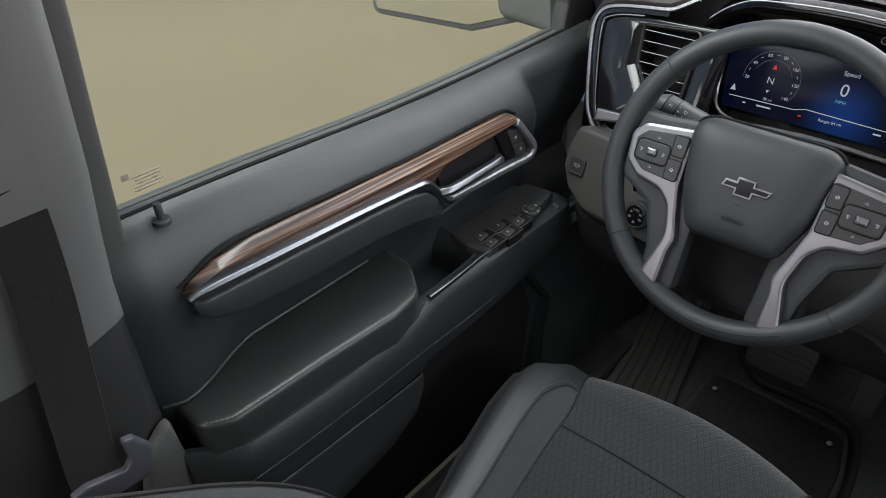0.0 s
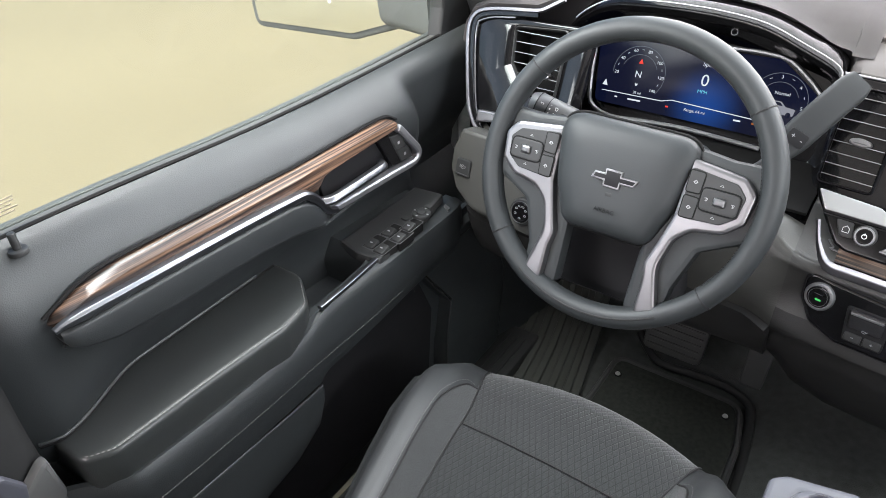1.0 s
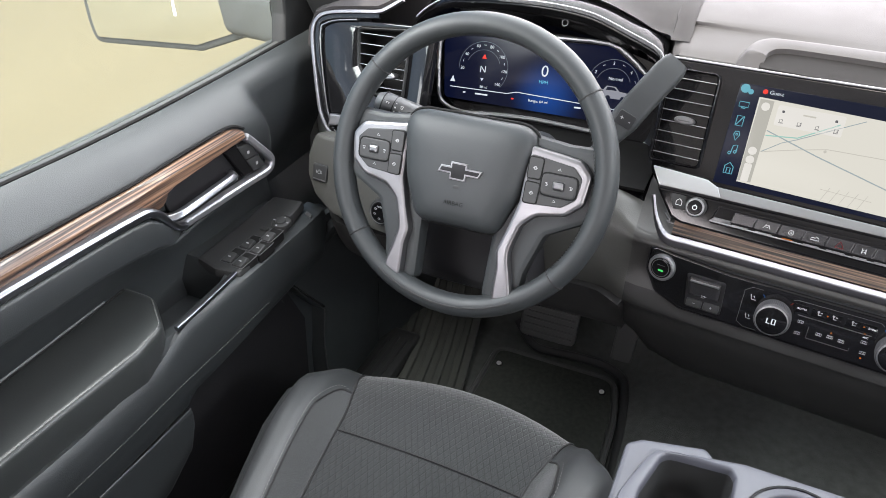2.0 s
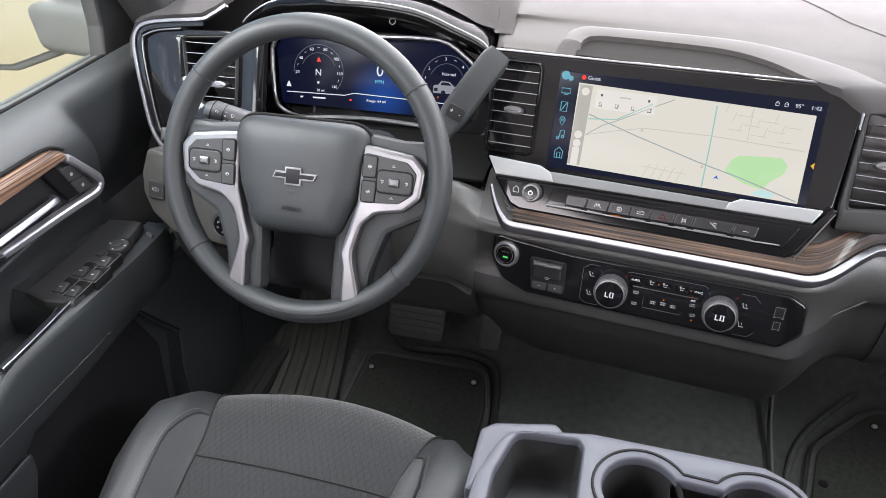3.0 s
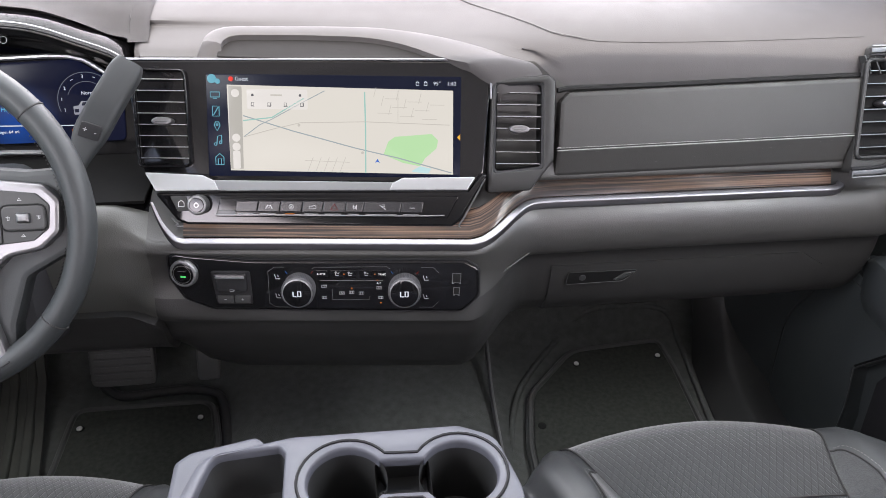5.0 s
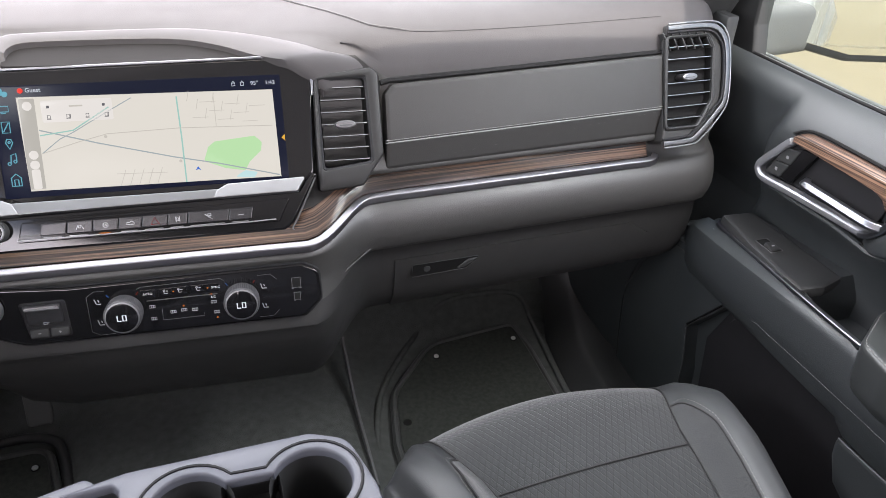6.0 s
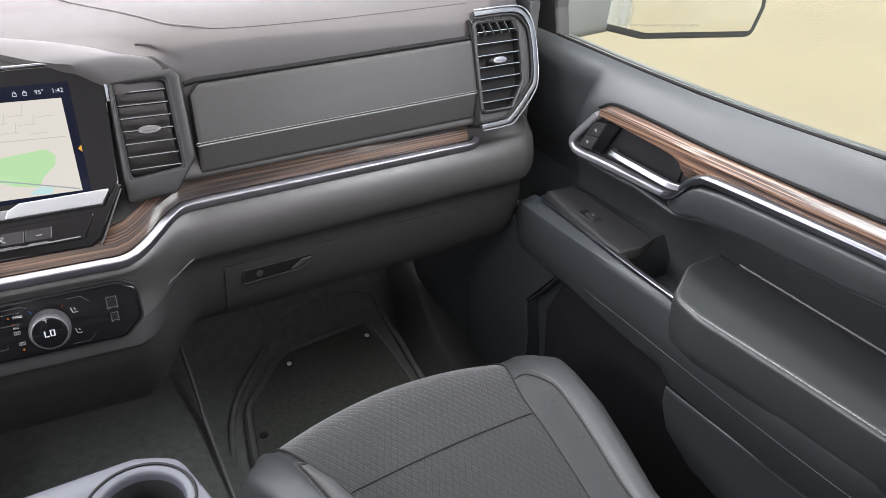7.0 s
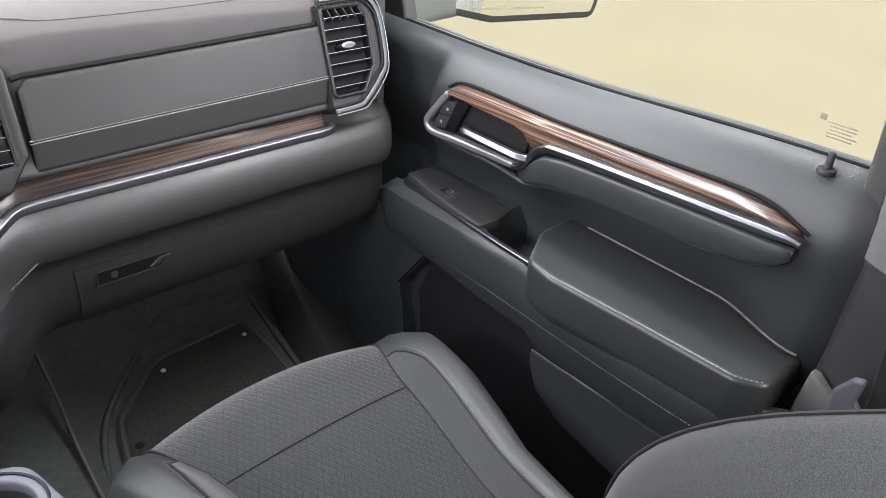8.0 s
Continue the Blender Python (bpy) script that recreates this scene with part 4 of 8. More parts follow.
# centre pillars, belts
for s in (-1, 1):
    trim = thing("pillar_centre", "centre pillar trimmed light grey above and dark grey below", "pillar", kind="structure")
    sec = [(0.850, 0.033), (0.822, 0.035), (0.808, 0.030), (0.801, 0.018), (0.798, -0.01), (0.798, -0.08), (0.802, -0.16)]

    def lean(z):
        return -0.16 * max(0.0, z - 0.80)
    rows = [[(s * (x + lean(z)), y + 0.010 * smooth01(z, 0.74, 0.95), z - (0.012 * smooth01(-y, -0.02, 0.04) if z < 0.76 else 0)) for x, y in sec] for z in (0.744, 0.748, 0.78, 0.84, 0.90, 1.0, 1.1, 1.2, 1.36)]
    sheet("upper_trim", rows, PILLAR, trim, thick=0.004, angle=60)
    rows = [[(s * (x + 0.003), y + (0.02 * smooth01(-z, -0.5, -0.15)), z - (0.012 * smooth01(-y, -0.02, 0.04) if z > 0.70 else 0)) for x, y in sec] for z in (0.745, 0.735, 0.68, 0.60, 0.50, 0.40, 0.25, 0.10)]
    sheet("lower_trim", rows, HARD, trim, thick=0.004, angle=60)
    prism("anchor_cover", dp(s, rounded([(0.022, 0.606), (0.030, 0.607), (0.034, 0.56), (0.036, 0.44), (-0.03, 0.44), (-0.018, 0.53), (-0.003, 0.585)], 0.006)), dframe(s, 0.800), 0.012, PILLAR, trim, bevel=0.005, label="pale plastic anchor cover")
    belt = thing("seat_belt", "black woven seat belt hanging beside the centre pillar", "seat belt", group="front seat belts")
    path = [(s * 0.790, -0.022, 1.16), (s * 0.786, -0.024, 0.95), (s * 0.783, -0.030, 0.83), (s * 0.782, -0.045, 0.70), (s * 0.780, -0.056, 0.59), (s * 0.765, -0.062, 0.40), (s * 0.74, -0.07, 0.18)]
    sweep("webbing", spline(path, 6), rounded([(-0.0235, -0.0006), (0.0235, -0.0006), (0.0235, 0.0006), (-0.0235, 0.0006)], 0.0004, 1), WEBBING, belt, up=(s, 0, 0))
    tongue = [(-0.024, 0.640), (-0.012, 0.636), (0.001, 0.612), (-0.004, 0.586), (-0.020, 0.578), (-0.052, 0.582), (-0.080, 0.600), (-0.082, 0.612), (-0.066, 0.614), (-0.030, 0.603), (-0.022, 0.612)]
    prism("latch_tongue", dp(s, rounded(tongue, 0.004)), dframe(s, 0.779), 0.008, GREYPL, belt, bevel=0.003, label="grey latch tongue")
    guide = [(-0.085, 0.905), (-0.011, 0.892), (0.008, 0.900), (0.006, 0.965), (0.000, 1.12), (-0.085, 1.12)]
    prism("belt_guide", dp(s, rounded(guide, [0.004, 0.01, 0.016, 0.05, 0.01, 0.004])), dframe(s, 0.806), 0.024, PILLAR, belt, bevel=0.008, label="raised grey belt guide cover")
    prism("guide_slot", dp(s, rounded([(-0.001, 0.950), (-0.003, 0.930), (-0.016, 0.916), (-0.040, 0.912), (-0.044, 0.955)], 0.006)), dframe(s, 0.781), 0.0015, BLACK, belt, bevel=0.0005)


# ---- dashboard ----
P_SEC = [(1.40, 0.80), (1.38, 0.865), (1.15, 0.880), (0.95, 0.880), (0.86, 0.876), (0.812, 0.862), (0.792, 0.842), (0.784, 0.822), (0.781, 0.808), (0.750, 0.738), (0.740, 0.712), (0.737, 0.698),
         (0.754, 0.690), (0.741, 0.668), (0.728, 0.664), (0.714, 0.648), (0.709, 0.622), (0.716, 0.598), (0.733, 0.584), (0.735, 0.54), (0.750, 0.485), (0.80, 0.455), (1.00, 0.44)]
C_SEC = [(1.40, 0.80), (1.38, 0.865), (1.15, 0.880), (0.98, 0.876), (0.91, 0.864), (0.880, 0.854), (0.862, 0.848), (0.840, 0.840), (0.828, 0.832), (0.795, 0.74), (0.765, 0.690), (0.752, 0.680),
         (0.722, 0.668), (0.692, 0.650), (0.682, 0.648), (0.674, 0.640), (0.676, 0.630), (0.675, 0.60), (0.656, 0.556), (0.657, 0.545), (0.672, 0.50), (0.735, 0.40), (0.90, 0.34)]
D_SEC = [(1.40, 0.80), (1.38, 0.865), (1.15, 0.878), (1.00, 0.874), (0.955, 0.868), (0.945, 0.86), (0.94, 0.83), (0.93, 0.80), (0.92, 0.77), (0.90, 0.70), (0.86, 0.685), (0.78, 0.685),
         (0.745, 0.684), (0.728, 0.676), (0.718, 0.664), (0.709, 0.645), (0.703, 0.62), (0.700, 0.595), (0.704, 0.56), (0.714, 0.52), (0.740, 0.47), (0.80, 0.45), (1.00, 0.44)]


def dash_point(i, x):
    wc = smooth01(x, -0.305, -0.245) * (1 - smooth01(x, 0.132, 0.232))
    wd = 1 - smooth01(x, -0.305, -0.245)
    if 3 <= i <= 9:
        wc, wd = smooth01(x, -0.290, -0.265) * (1 - smooth01(x, 0.228, 0.262)), 1 - smooth01(x, -0.290, -0.265)
    if 3 <= i <= 6:
        wc = (1 - wd) * (1 - smooth01(x, 0.165, 0.285))
    if i >= 19:
        wc, wd = smooth01(x, -0.285, -0.195) * (1 - smooth01(x, 0.132, 0.232)), 1 - smooth01(x, -0.285, -0.195)
    wp = 1 - wc - wd
    p, c, d = P_SEC[i], C_SEC[i], D_SEC[i]
    cy = c[0] - 0.10 * x if i > 4 else c[0]
    y = wp * p[0] + wc * cy + wd * d[0]
    z = wp * p[1] + wc * c[1] + wd * d[1]
    if i > 8 and x < -0.70:
        y += 0.05 * ((-0.70 - x) / 0.06) ** 2
    if i > 4 and x > 0.735:
        y += 0.075 * ((x - 0.735) / 0.065) ** 2
    return Vector((x, y, z))


dash = thing("dashboard", "black soft-touch dashboard with wood inlay and chrome strip", "dashboard", kind="structure")
xs = [-0.80, -0.758, -0.75, -0.735, -0.72, -0.70, -0.60, -0.50, -0.40, -0.34, -0.31, -0.295, -0.28, -0.27, -0.26, -0.245, -0.22, -0.17, -0.10, -0.03, 0.04, 0.10, 0.135, 0.15, 0.165, 0.18, 0.20, 0.215, 0.23, 0.245, 0.265, 0.30, 0.38, 0.46, 0.54, 0.62, 0.70, 0.735, 0.75, 0.765, 0.78, 0.80]
TOP = range(0, 9)
rows = [spline([dash_point(i, x) for i in TOP], 4) for x in xs]
sheet("dash_top", rows, VINYL_TOP, dash, thick=-0.01, label="grey-black grained dash top under the windscreen")


def dash_curve(x):
    """The smooth section of the dash front; four steps to each key point."""
    return spline([dash_point(i, x) for i in range(8, 23)], 4)


def cut(name, x0, x1, i0, i1, mat, label=""):
    return sheet(name, [dash_curve(x)[i0:i1] for x in xs if x0 <= x <= x1], mat, dash, thick=-0.01, angle=60, label=label)


cut("dash_front", -0.26, 0.80, 0, 39, VINYL_DASH)
# Lower dash and lower knee panel: under-dash shade is put into the darker colour.
cut("lower_dash", -0.26, 0.80, 38, 60, VINYL_LOW, "hard plastic lower dash, under-dash shade in its colour")
cut("cluster_well", -0.80, -0.26, 0, 17, GLOSS, "gloss black well below the instruments")
cut("knee_panel", -0.759, -0.26, 16, 42, VINYL_WARM, "grey-brown knee panel below the steering column")
cut("lower_knee_panel", -0.80, -0.26, 41, 60, VINYL_LOW)

# passenger pad, stitched
pf = frame_of((0, 0.762, 0.77), (1, 0, 0), (0, 0.45, 1))
pad = [(0.252, -0.040), (0.664, -0.034), (0.672, 0.040), (0.664, 0.043), (0.268, 0.034), (0.256, 0.022)]
prism("upper_pad", rounded(pad, 0.006), pf, 0.010, VINYL_SHADED, dash, bevel=0.005, base=-0.01, label="padded stitched panel above the wood")
low = [(0.250, -0.037), (0.652, -0.033), (0.662, 0.007), (0.252, 0.001)]
lf = frame_of(pf @ Vector((0, -0.035, 0.001)), (1, 0, 0), (0, 0.15, 1))
prism("lower_pad", rounded(low, 0.005), lf, 0.0065, VINYL_SHADED, dash, bevel=0.005, base=-0.01)
for dv in (0.0002, 0.0034):
    cord = [pf @ Vector((x, -0.0385 + dv + 0.006 * (x - 0.25) / 0.41, 0.0092)) for x in [0.252 + 0.412 * i / 20 for i in range(21)]]
    sweep("pad_cord", cord, tube_profile(0.0009, 6), THREAD, dash, label="pale twin cord along the pad seam")
    stitches("pad_stitching", [p + Vector((0, -0.0008, 0.0003)) for p in cord], THREAD, dash, lift=(0, -1, 0.3), length=0.0032, gap=0.0008, r=0.0006)
sweep("pad_gap", [pf @ Vector((x, v, 0.003)) for x, v in ((0.254, 0.036), (0.266, 0.0385), (0.40, 0.0405), (0.55, 0.0440), (0.674, 0.0465))], tube_profile(0.0034, 6), BLACK, dash)

# wood strip and bright strip across the dash
wood_path = []
for x in [-0.215, -0.20, -0.18, -0.12, -0.05, 0.02, 0.08, 0.115, 0.135, 0.15, 0.165, 0.18, 0.20, 0.22, 0.25, 0.32, 0.42, 0.52, 0.60, 0.645]:
    wood_path.append((dash_point(12, x), dash_point(13, x)))
bm = bmesh.new()
rows = []
for a, b in wood_path:
    lift = Vector((0, -0.004, 0.0055))
    rows.append([a + lift + (a - b) * 0.15, a + lift, a * 0.5 + b * 0.5 + lift * 1.2, b + lift, b + lift * 0.3])
add_rings(bm, rows, False, False, loop=False)
bmesh.ops.solidify(bm, geom=bm.faces[:], thickness=0.003)
along(part("wood_inlay", bm, WOOD, dash, "brown open-pore wood inlay strip"), lambda p: (p.x, (p - dash_point(13, p.x)).length))
path = [(p[1] + Vector((0, -0.0125, 0.0030))) for p in wood_path]
path = [path[0] + Vector((-0.030, 0.016, 0.048)), path[0] + Vector((-0.022, 0.008, 0.024)), path[0] + Vector((-0.010, 0.001, 0.006))] + path + [path[-1] + Vector((0.012, 0.006, 0.004))]
sweep("chrome_strip", spline(path, 3), rounded([(-0.005, -0.008), (0.005, -0.008), (0.005, 0.002), (-0.004, 0.005)], 0.0022), TRIM, dash, label="bright chrome strip below the wood", scale=[0.35 + 0.65 * smooth01(q.x, -0.245, -0.212) for q in spline(path, 3)])

# raised hood behind the screen, with a dark tray
hf = frame_of((0, 0.80, 0.8425), (1, 0, 0), (0, 1, 0.25))
outer_line = [(-0.187, 0.030), (-0.186, 0.044), (-0.182, 0.061), (-0.168, 0.076), (-0.14, 0.081), (0.000, 0.076), (0.066, 0.067), (0.132, 0.043), (0.195, 0.008), (0.229, -0.016), (0.246, -0.026)]
inner_line = [(-0.158, 0.026), (-0.157, 0.036), (-0.154, 0.044), (-0.145, 0.052), (-0.12, 0.054), (-0.030, 0.049), (0.026, 0.0415), (0.070, 0.023), (0.110, -0.004), (0.150, -0.020), (0.182, -0.028)]
tray = [(-0.160, 0.0200), (-0.158, 0.047), (-0.146, 0.056), (-0.02, 0.051), (0.030, 0.0435), (0.075, 0.024), (0.118, -0.008)]


def top_height(x, y):
    """Height of the dash top at a place."""
    line = spline([dash_point(i, x) for i in TOP], 4)
    for a, b in zip(line, line[1:]):
        if b.y <= y <= a.y:
            return b.z + (a.z - b.z) * (y - b.y) / (a.y - b.y)
    return line[-1].z


rows = []
for k, (a, b) in enumerate(zip(spline([(*p, 0) for p in outer_line], 6), spline([(*p, 0) for p in inner_line], 6))):
    dive = Vector((0, 0, 0.020 * max(0.0, 1 - k / 5) + 0.035 * max(0.0, (k - 52) / 8) ** 1.5))
    o = a + (a - b).normalized() * 0.006
    foot = hf @ o
    foot.z = min(foot.z, top_height(foot.x, foot.y) - 0.003)
    mid = hf @ a
    mid.z = mid.z * 0.45 + top_height(mid.x, mid.y) * 0.55
    rows.append([p - dive for p in (foot, mid, hf @ (a.lerp(b, 0.22) + Vector((0, 0, 0.0005))), hf @ (a.lerp(b, 0.45) + Vector((0, 0, 0.003))), hf @ (a.lerp(b, 0.85) + Vector((0, 0, 0.003))), hf @ (b + Vector((0, 0, 0.001))), hf @ (b + Vector((0, 0, -0.010))))])
sheet("screen_hood", rows, VINYL_TOP, dash, thick=0.002, angle=50)
prism("screen_tray", shrink(rounded(tray, 0.004), 1.02), hf, -0.006, MATTE, dash, bevel=0.001, base=-0.02, label="dark tray behind the screen")
# seam on the dash top
seam = spline([(0.110, 1.00, 0), (0.154, 0.942, 0), (0.180, 0.918, 0), (0.204, 0.890, 0), (0.230, 0.852, 0), (0.256, 0.820, 0), (0.290, 0.806, 0), (0.34, 0.8022, 0), (0.44, 0.8010, 0), (0.55, 0.8015, 0), (0.67, 0.803, 0)], 8)
seam = [Vector((p.x, p.y, top_height(p.x, p.y) + 0.0004)) for p in seam]
sweep("top_seam", seam, tube_profile(0.0004, 5), THREAD_DARK, dash)
sweep("seam_welt", [p + Vector((0, 0.0030, 0.0002)) for p in seam], tube_profile(0.0012, 6), VINYL_TOP, dash)

# glove box lid and latch
gv = frame_of((0, 0.737, 0.56), (1, 0, 0), (0, 0.02, 1))


rows = []
for k in range(22):
    u = k / 21
    line = dash_curve(0.262 + 0.413 * u)
    a = 42 + round(2 * smooth01(u, 0.90, 1.0))
    rows.append([line[a + q] + Vector((-0.02 * smooth01(u, 0.8, 1.0) * q / 8, -0.0025, -0.0006)) for q in range(0, 9)])
glove = sheet("glove_box_lid", rows, VINYL_LOW, dash, thick=0.004, angle=60)
latch = [(0.285, -0.0275), (0.368, -0.0265), (0.390, -0.0085), (0.287, -0.0075)]
lat = prism("latch", rounded(latch, 0.003), gv, 0.0075, SLAT, glove, bevel=0.001, base=0.003)
sweep("latch_rim", [gv @ Vector((*p, 0.0070)) for p in rounded(latch, 0.003)], tube_profile(0.0006, 5), HARD, lat, closed=True)
prism("latch_pull", rounded([(0.352, -0.0235), (0.366, -0.0230), (0.386, -0.0105), (0.370, -0.0110)], 0.001), gv, 0.0095, HARD, glove, bevel=0.0015, base=0.004)
prism("key_barrel", circle_pts(0.005, 14, 0.308, -0.017), gv, 0.0085, HARD, lat, bevel=0.001)
# crease below the climate panel towards the glove box
sweep("crease", spline([(0.152, 0.664, 0.586), (0.185, 0.690, 0.592), (0.222, 0.712, 0.603)], 4), tube_profile(0.0013, 6), VINYL_DASH, dash)


# ---- air vents ----
def build_vent(name, outline, m, mat_frame, slats, knob, frame_w=0.006, depth=0.05, tilt=3, top_fan=False, group="dash air vents"):
    """Outline in the frame m; level slats across it and one bright knob."""
    vent = thing(name, "black air vent with level slats and a bright knob", "air vent", group=group)
    k = rounded(outline, 0.006)
    bm = bmesh.new()
    add_rings(bm, [[m @ Vector((*p, q)) for p in inset(k, d)] for d, q in ((-frame_w, -0.006), (-frame_w, 0.003), (-frame_w * 0.5, 0.005), (0, 0.003), (0.001, -depth))], False, True)
    part("vent_frame", bm, mat_frame, vent)
    # Box coloured near black; the shade of depth and slats is painted in.
    bm = bmesh.new()
    add_rings(bm, [[m @ Vector((*p, q)) for p in inset(k, d)] for d, q in ((0.0012, 0.0), (0.0018, -depth * 0.9))], False, True)
    part("vent_box", bm, BLACK, vent)
    us = [p[0] for p in outline]
    vs = [p[1] for p in outline]
    u0, u1, v0, v1 = min(us), max(us), min(vs), max(vs)
    for i in range(slats):
        v = v0 + (v1 - v0) * (i + 0.7) / (slats + 0.4)
        cross = []
        for (ua, va), (ub, vb) in zip(outline, outline[1:] + outline[:1]):
            if (va > v) != (vb > v):
                cross.append(ua + (ub - ua) * (v - va) / (vb - va))
        mm = m @ Matrix.Translation(((min(cross) + max(cross)) / 2, v, -0.008)) @ pose(0, 0, 0, tilt, 0, 0)
        bm = bmesh.new()
        w = max(cross) - min(cross) - 0.002
        add_rings(bm, [[mm @ Vector((sx, p[0], p[1])) for p in rounded([(-0.0010, -0.003), (0.0010, -0.003), (0.0007, 0.008), (-0.0007, 0.008)], 0.0008, 2)] for sx in (-w / 2, w / 2)])
        part("slat", bm, SLAT, vent)
        bm = bmesh.new()
        add_rings(bm, [[mm @ Vector((sx, p[0], p[1])) for p in box_pts(0.0010, 0.0008, 0, 0.0004, 0.0084)] for sx in (-w / 2, w / 2)])
        part("slat_edge", bm, BARSILVER, vent)
    if knob:
        mm = m @ Matrix.Translation((knob[0], knob[1], 0.001))
        kb = prism("vent_knob", [(0.0125 * math.cos(radians(a)), 0.0052 * math.sin(radians(a))) for a in range(0, 360, 15)], mm, 0.008, SPOKE, vent, bevel=0.002, base=-0.01, label="bright silver vent knob")
        prism("knob_slit", box_pts(0.0150, 0.0014, 0.0006, 0, -0.0008), mm, 0.0084, KEYTOP, kb, bevel=0.0002, base=0.004)
    if top_fan:
        for i in range(6):
            u = u0 + (u1 - u0) * (i + 0.5) / 6
            mm = m @ Matrix.Translation((u, v1 - 0.004, -0.004)) @ pose(0, 0, 0, 0, 0, 24)
            prism("fan_slat", box_pts(0.0018, 0.026, 0.0006), mm, 0.006, HARD, vent, bevel=0.0005, base=-0.006)
    return vent


DISP = frame_of((-0.017, 0.772, 0.7615), (0.275, -0.028, 0), (0, 0.045, 0.093))
build_vent("vent_centre_left", [(-0.246, -0.046), (-0.186, -0.045), (-0.190, 0.068), (-0.250, 0.068)], DISP @ Matrix.Translation((0, 0, 0.004)), GLOSS, 8, (-0.216, 0.008), frame_w=0.003)
build_vent("vent_centre_right", [(0.192, -0.050), (0.250, -0.043), (0.248, 0.058), (0.192, 0.055)], DISP @ Matrix.Translation((0, 0, -0.002)), DARK, 7, (0.221, 0.003), frame_w=0.006)
# shaped surround of the right centre vent
sur = rounded([(0.182, -0.078), (0.238, -0.073), (0.266, -0.035), (0.266, 0.062), (0.258, 0.070), (0.186, 0.064)], 0.006)
plate_with_holes("vent_surround", sur, [rounded([(0.188, -0.054), (0.254, -0.047), (0.252, 0.062), (0.188, 0.059)], 0.006)], DISP, 0.004, VENTRIM, dash, lip=0.005, depth=0.055, hole_depth=0.02)
rv = frame_of((-0.009, 0.753, 0.781), (1, 0, 0), (0, 0.45, 1))
right = [(0.668, -0.066), (0.718, -0.066), (0.744, -0.032), (0.750, 0.040), (0.742, 0.056), (0.676, 0.056)]
build_vent("vent_outer_right", right, rv, HARD, 7, (0.706, 0.002), frame_w=0.004, depth=0.0125, top_fan=True)
fr_r = [(0.660, -0.088), (0.712, -0.094), (0.768, -0.042), (0.776, 0.060), (0.760, 0.076), (0.678, 0.076)]
plate_with_holes("vent_bezel", rounded(fr_r, 0.008), [rounded([(0.663, -0.071), (0.721, -0.071), (0.749, -0.035), (0.755, 0.043), (0.745, 0.061), (0.671, 0.061)], 0.006)], rv, 0.000, VINYL_LOW, dash, lip=0.004, depth=0.05, hole_depth=0.02)
arc = [(0.676, 0.070), (0.720, 0.071), (0.752, 0.069), (0.768, 0.056), (0.774, 0.030), (0.768, -0.030), (0.752, -0.052), (0.716, -0.082), (0.700, -0.087), (0.660, -0.088)]
sweep("vent_trim", spline([rv @ Vector((u, v, 0.003)) for u, v in arc], 4), rounded([(-0.0035, -0.004), (0.0035, -0.004), (0.0035, 0.002), (-0.0035, 0.002)], 0.0015), SILVER, dash, up=rv.col[2].to_3d(), label="satin silver vent outline")
for grow, w, mat_ in ((0.0055, 0.0012, BARSILVER), (-0.0060, 0.0020, DARK)):
    sweep("vent_trim_line", spline([rv @ Vector((u + grow * (0.2 if u < 0.70 else 1), v + grow * (1 if v > 0 else -1) * (0.3 if abs(v) < 0.045 else 1), 0.0035)) for u, v in arc], 4), tube_profile(w, 6), mat_, dash)


# ---- centre screen ----
screen = thing("centre_screen", "wide touchscreen in a gloss black surround showing a pale map", "touchscreen")
glass = [(-0.262, 0.081), (0.150, 0.085), (0.184, 0.064), (0.178, -0.050), (0.148, -0.127), (-0.194, -0.123), (-0.243, -0.060), (-0.252, 0.0)]
prism("surround", rounded(glass, [0.006, 0.008, 0.010, 0.004, 0.010, 0.012, 0.006, 0.0]), DISP, 0.001, GLOSS, screen, bevel=0.002, base=-0.022, label="gloss black surround")
edge = [DISP @ Vector((u, v, 0.001)) for u, v in [(-0.262, 0.082), (0.00, 0.085), (0.138, 0.0865), (0.149, 0.0862), (0.156, 0.0825), (0.179, 0.068), (0.1845, 0.0625), (0.185, 0.055), (0.1845, 0.040)]]
sweep("top_trim", edge, rounded([(-0.0013, -0.002), (0.0013, -0.002), (0.0013, 0.002), (-0.0013, 0.002)], 0.0006), CHROME, screen, up=DISP.col[2].to_3d(), label="bright edge trim")
NAVY = glow("dark_blue_screen", (0.004, 0.007, 0.024), 1.0)
MAPBASE = glow("pale_map_ground", (0.735, 0.715, 0.635), 1.0)
MAPGREY = glow("map_grey_bar", (0.480, 0.470, 0.420), 1.0)
MAPPANEL = glow("map_panel", (0.78, 0.76, 0.71), 1.0)
MAPGREEN = glow("map_park", (0.480, 0.760, 0.410), 1.0)
MAPROAD = glow("map_main_road", (0.360, 0.420, 0.430), 1.0)
MAPTEAL = glow("map_traffic_road", (0.330, 0.590, 0.520), 1.0)
MAPLINE = glow("map_small_road", (0.560, 0.545, 0.480), 1.0)
MAPWATER = glow("map_water", (0.520, 0.760, 0.760), 1.0)
YELLOW = glow("yellow_marker", (0.8, 0.45, 0.05), 1.0)
DARKTXT = glow("dark_map_marks", (0.12, 0.12, 0.13), 1.0)
prism("panel", box_pts(0.312, 0.124, 0.002, -0.008, 0.004), DISP, 0.0016, NAVY, screen, bevel=0.0003, base=0.0005)
map_ob = prism("map", [(-0.137, -0.051), (0.139, -0.054), (0.138, 0.049), (-0.139, 0.053)], DISP, 0.0020, MAPBASE, screen, bevel=0.0001, base=0.0012, label="pale map picture")


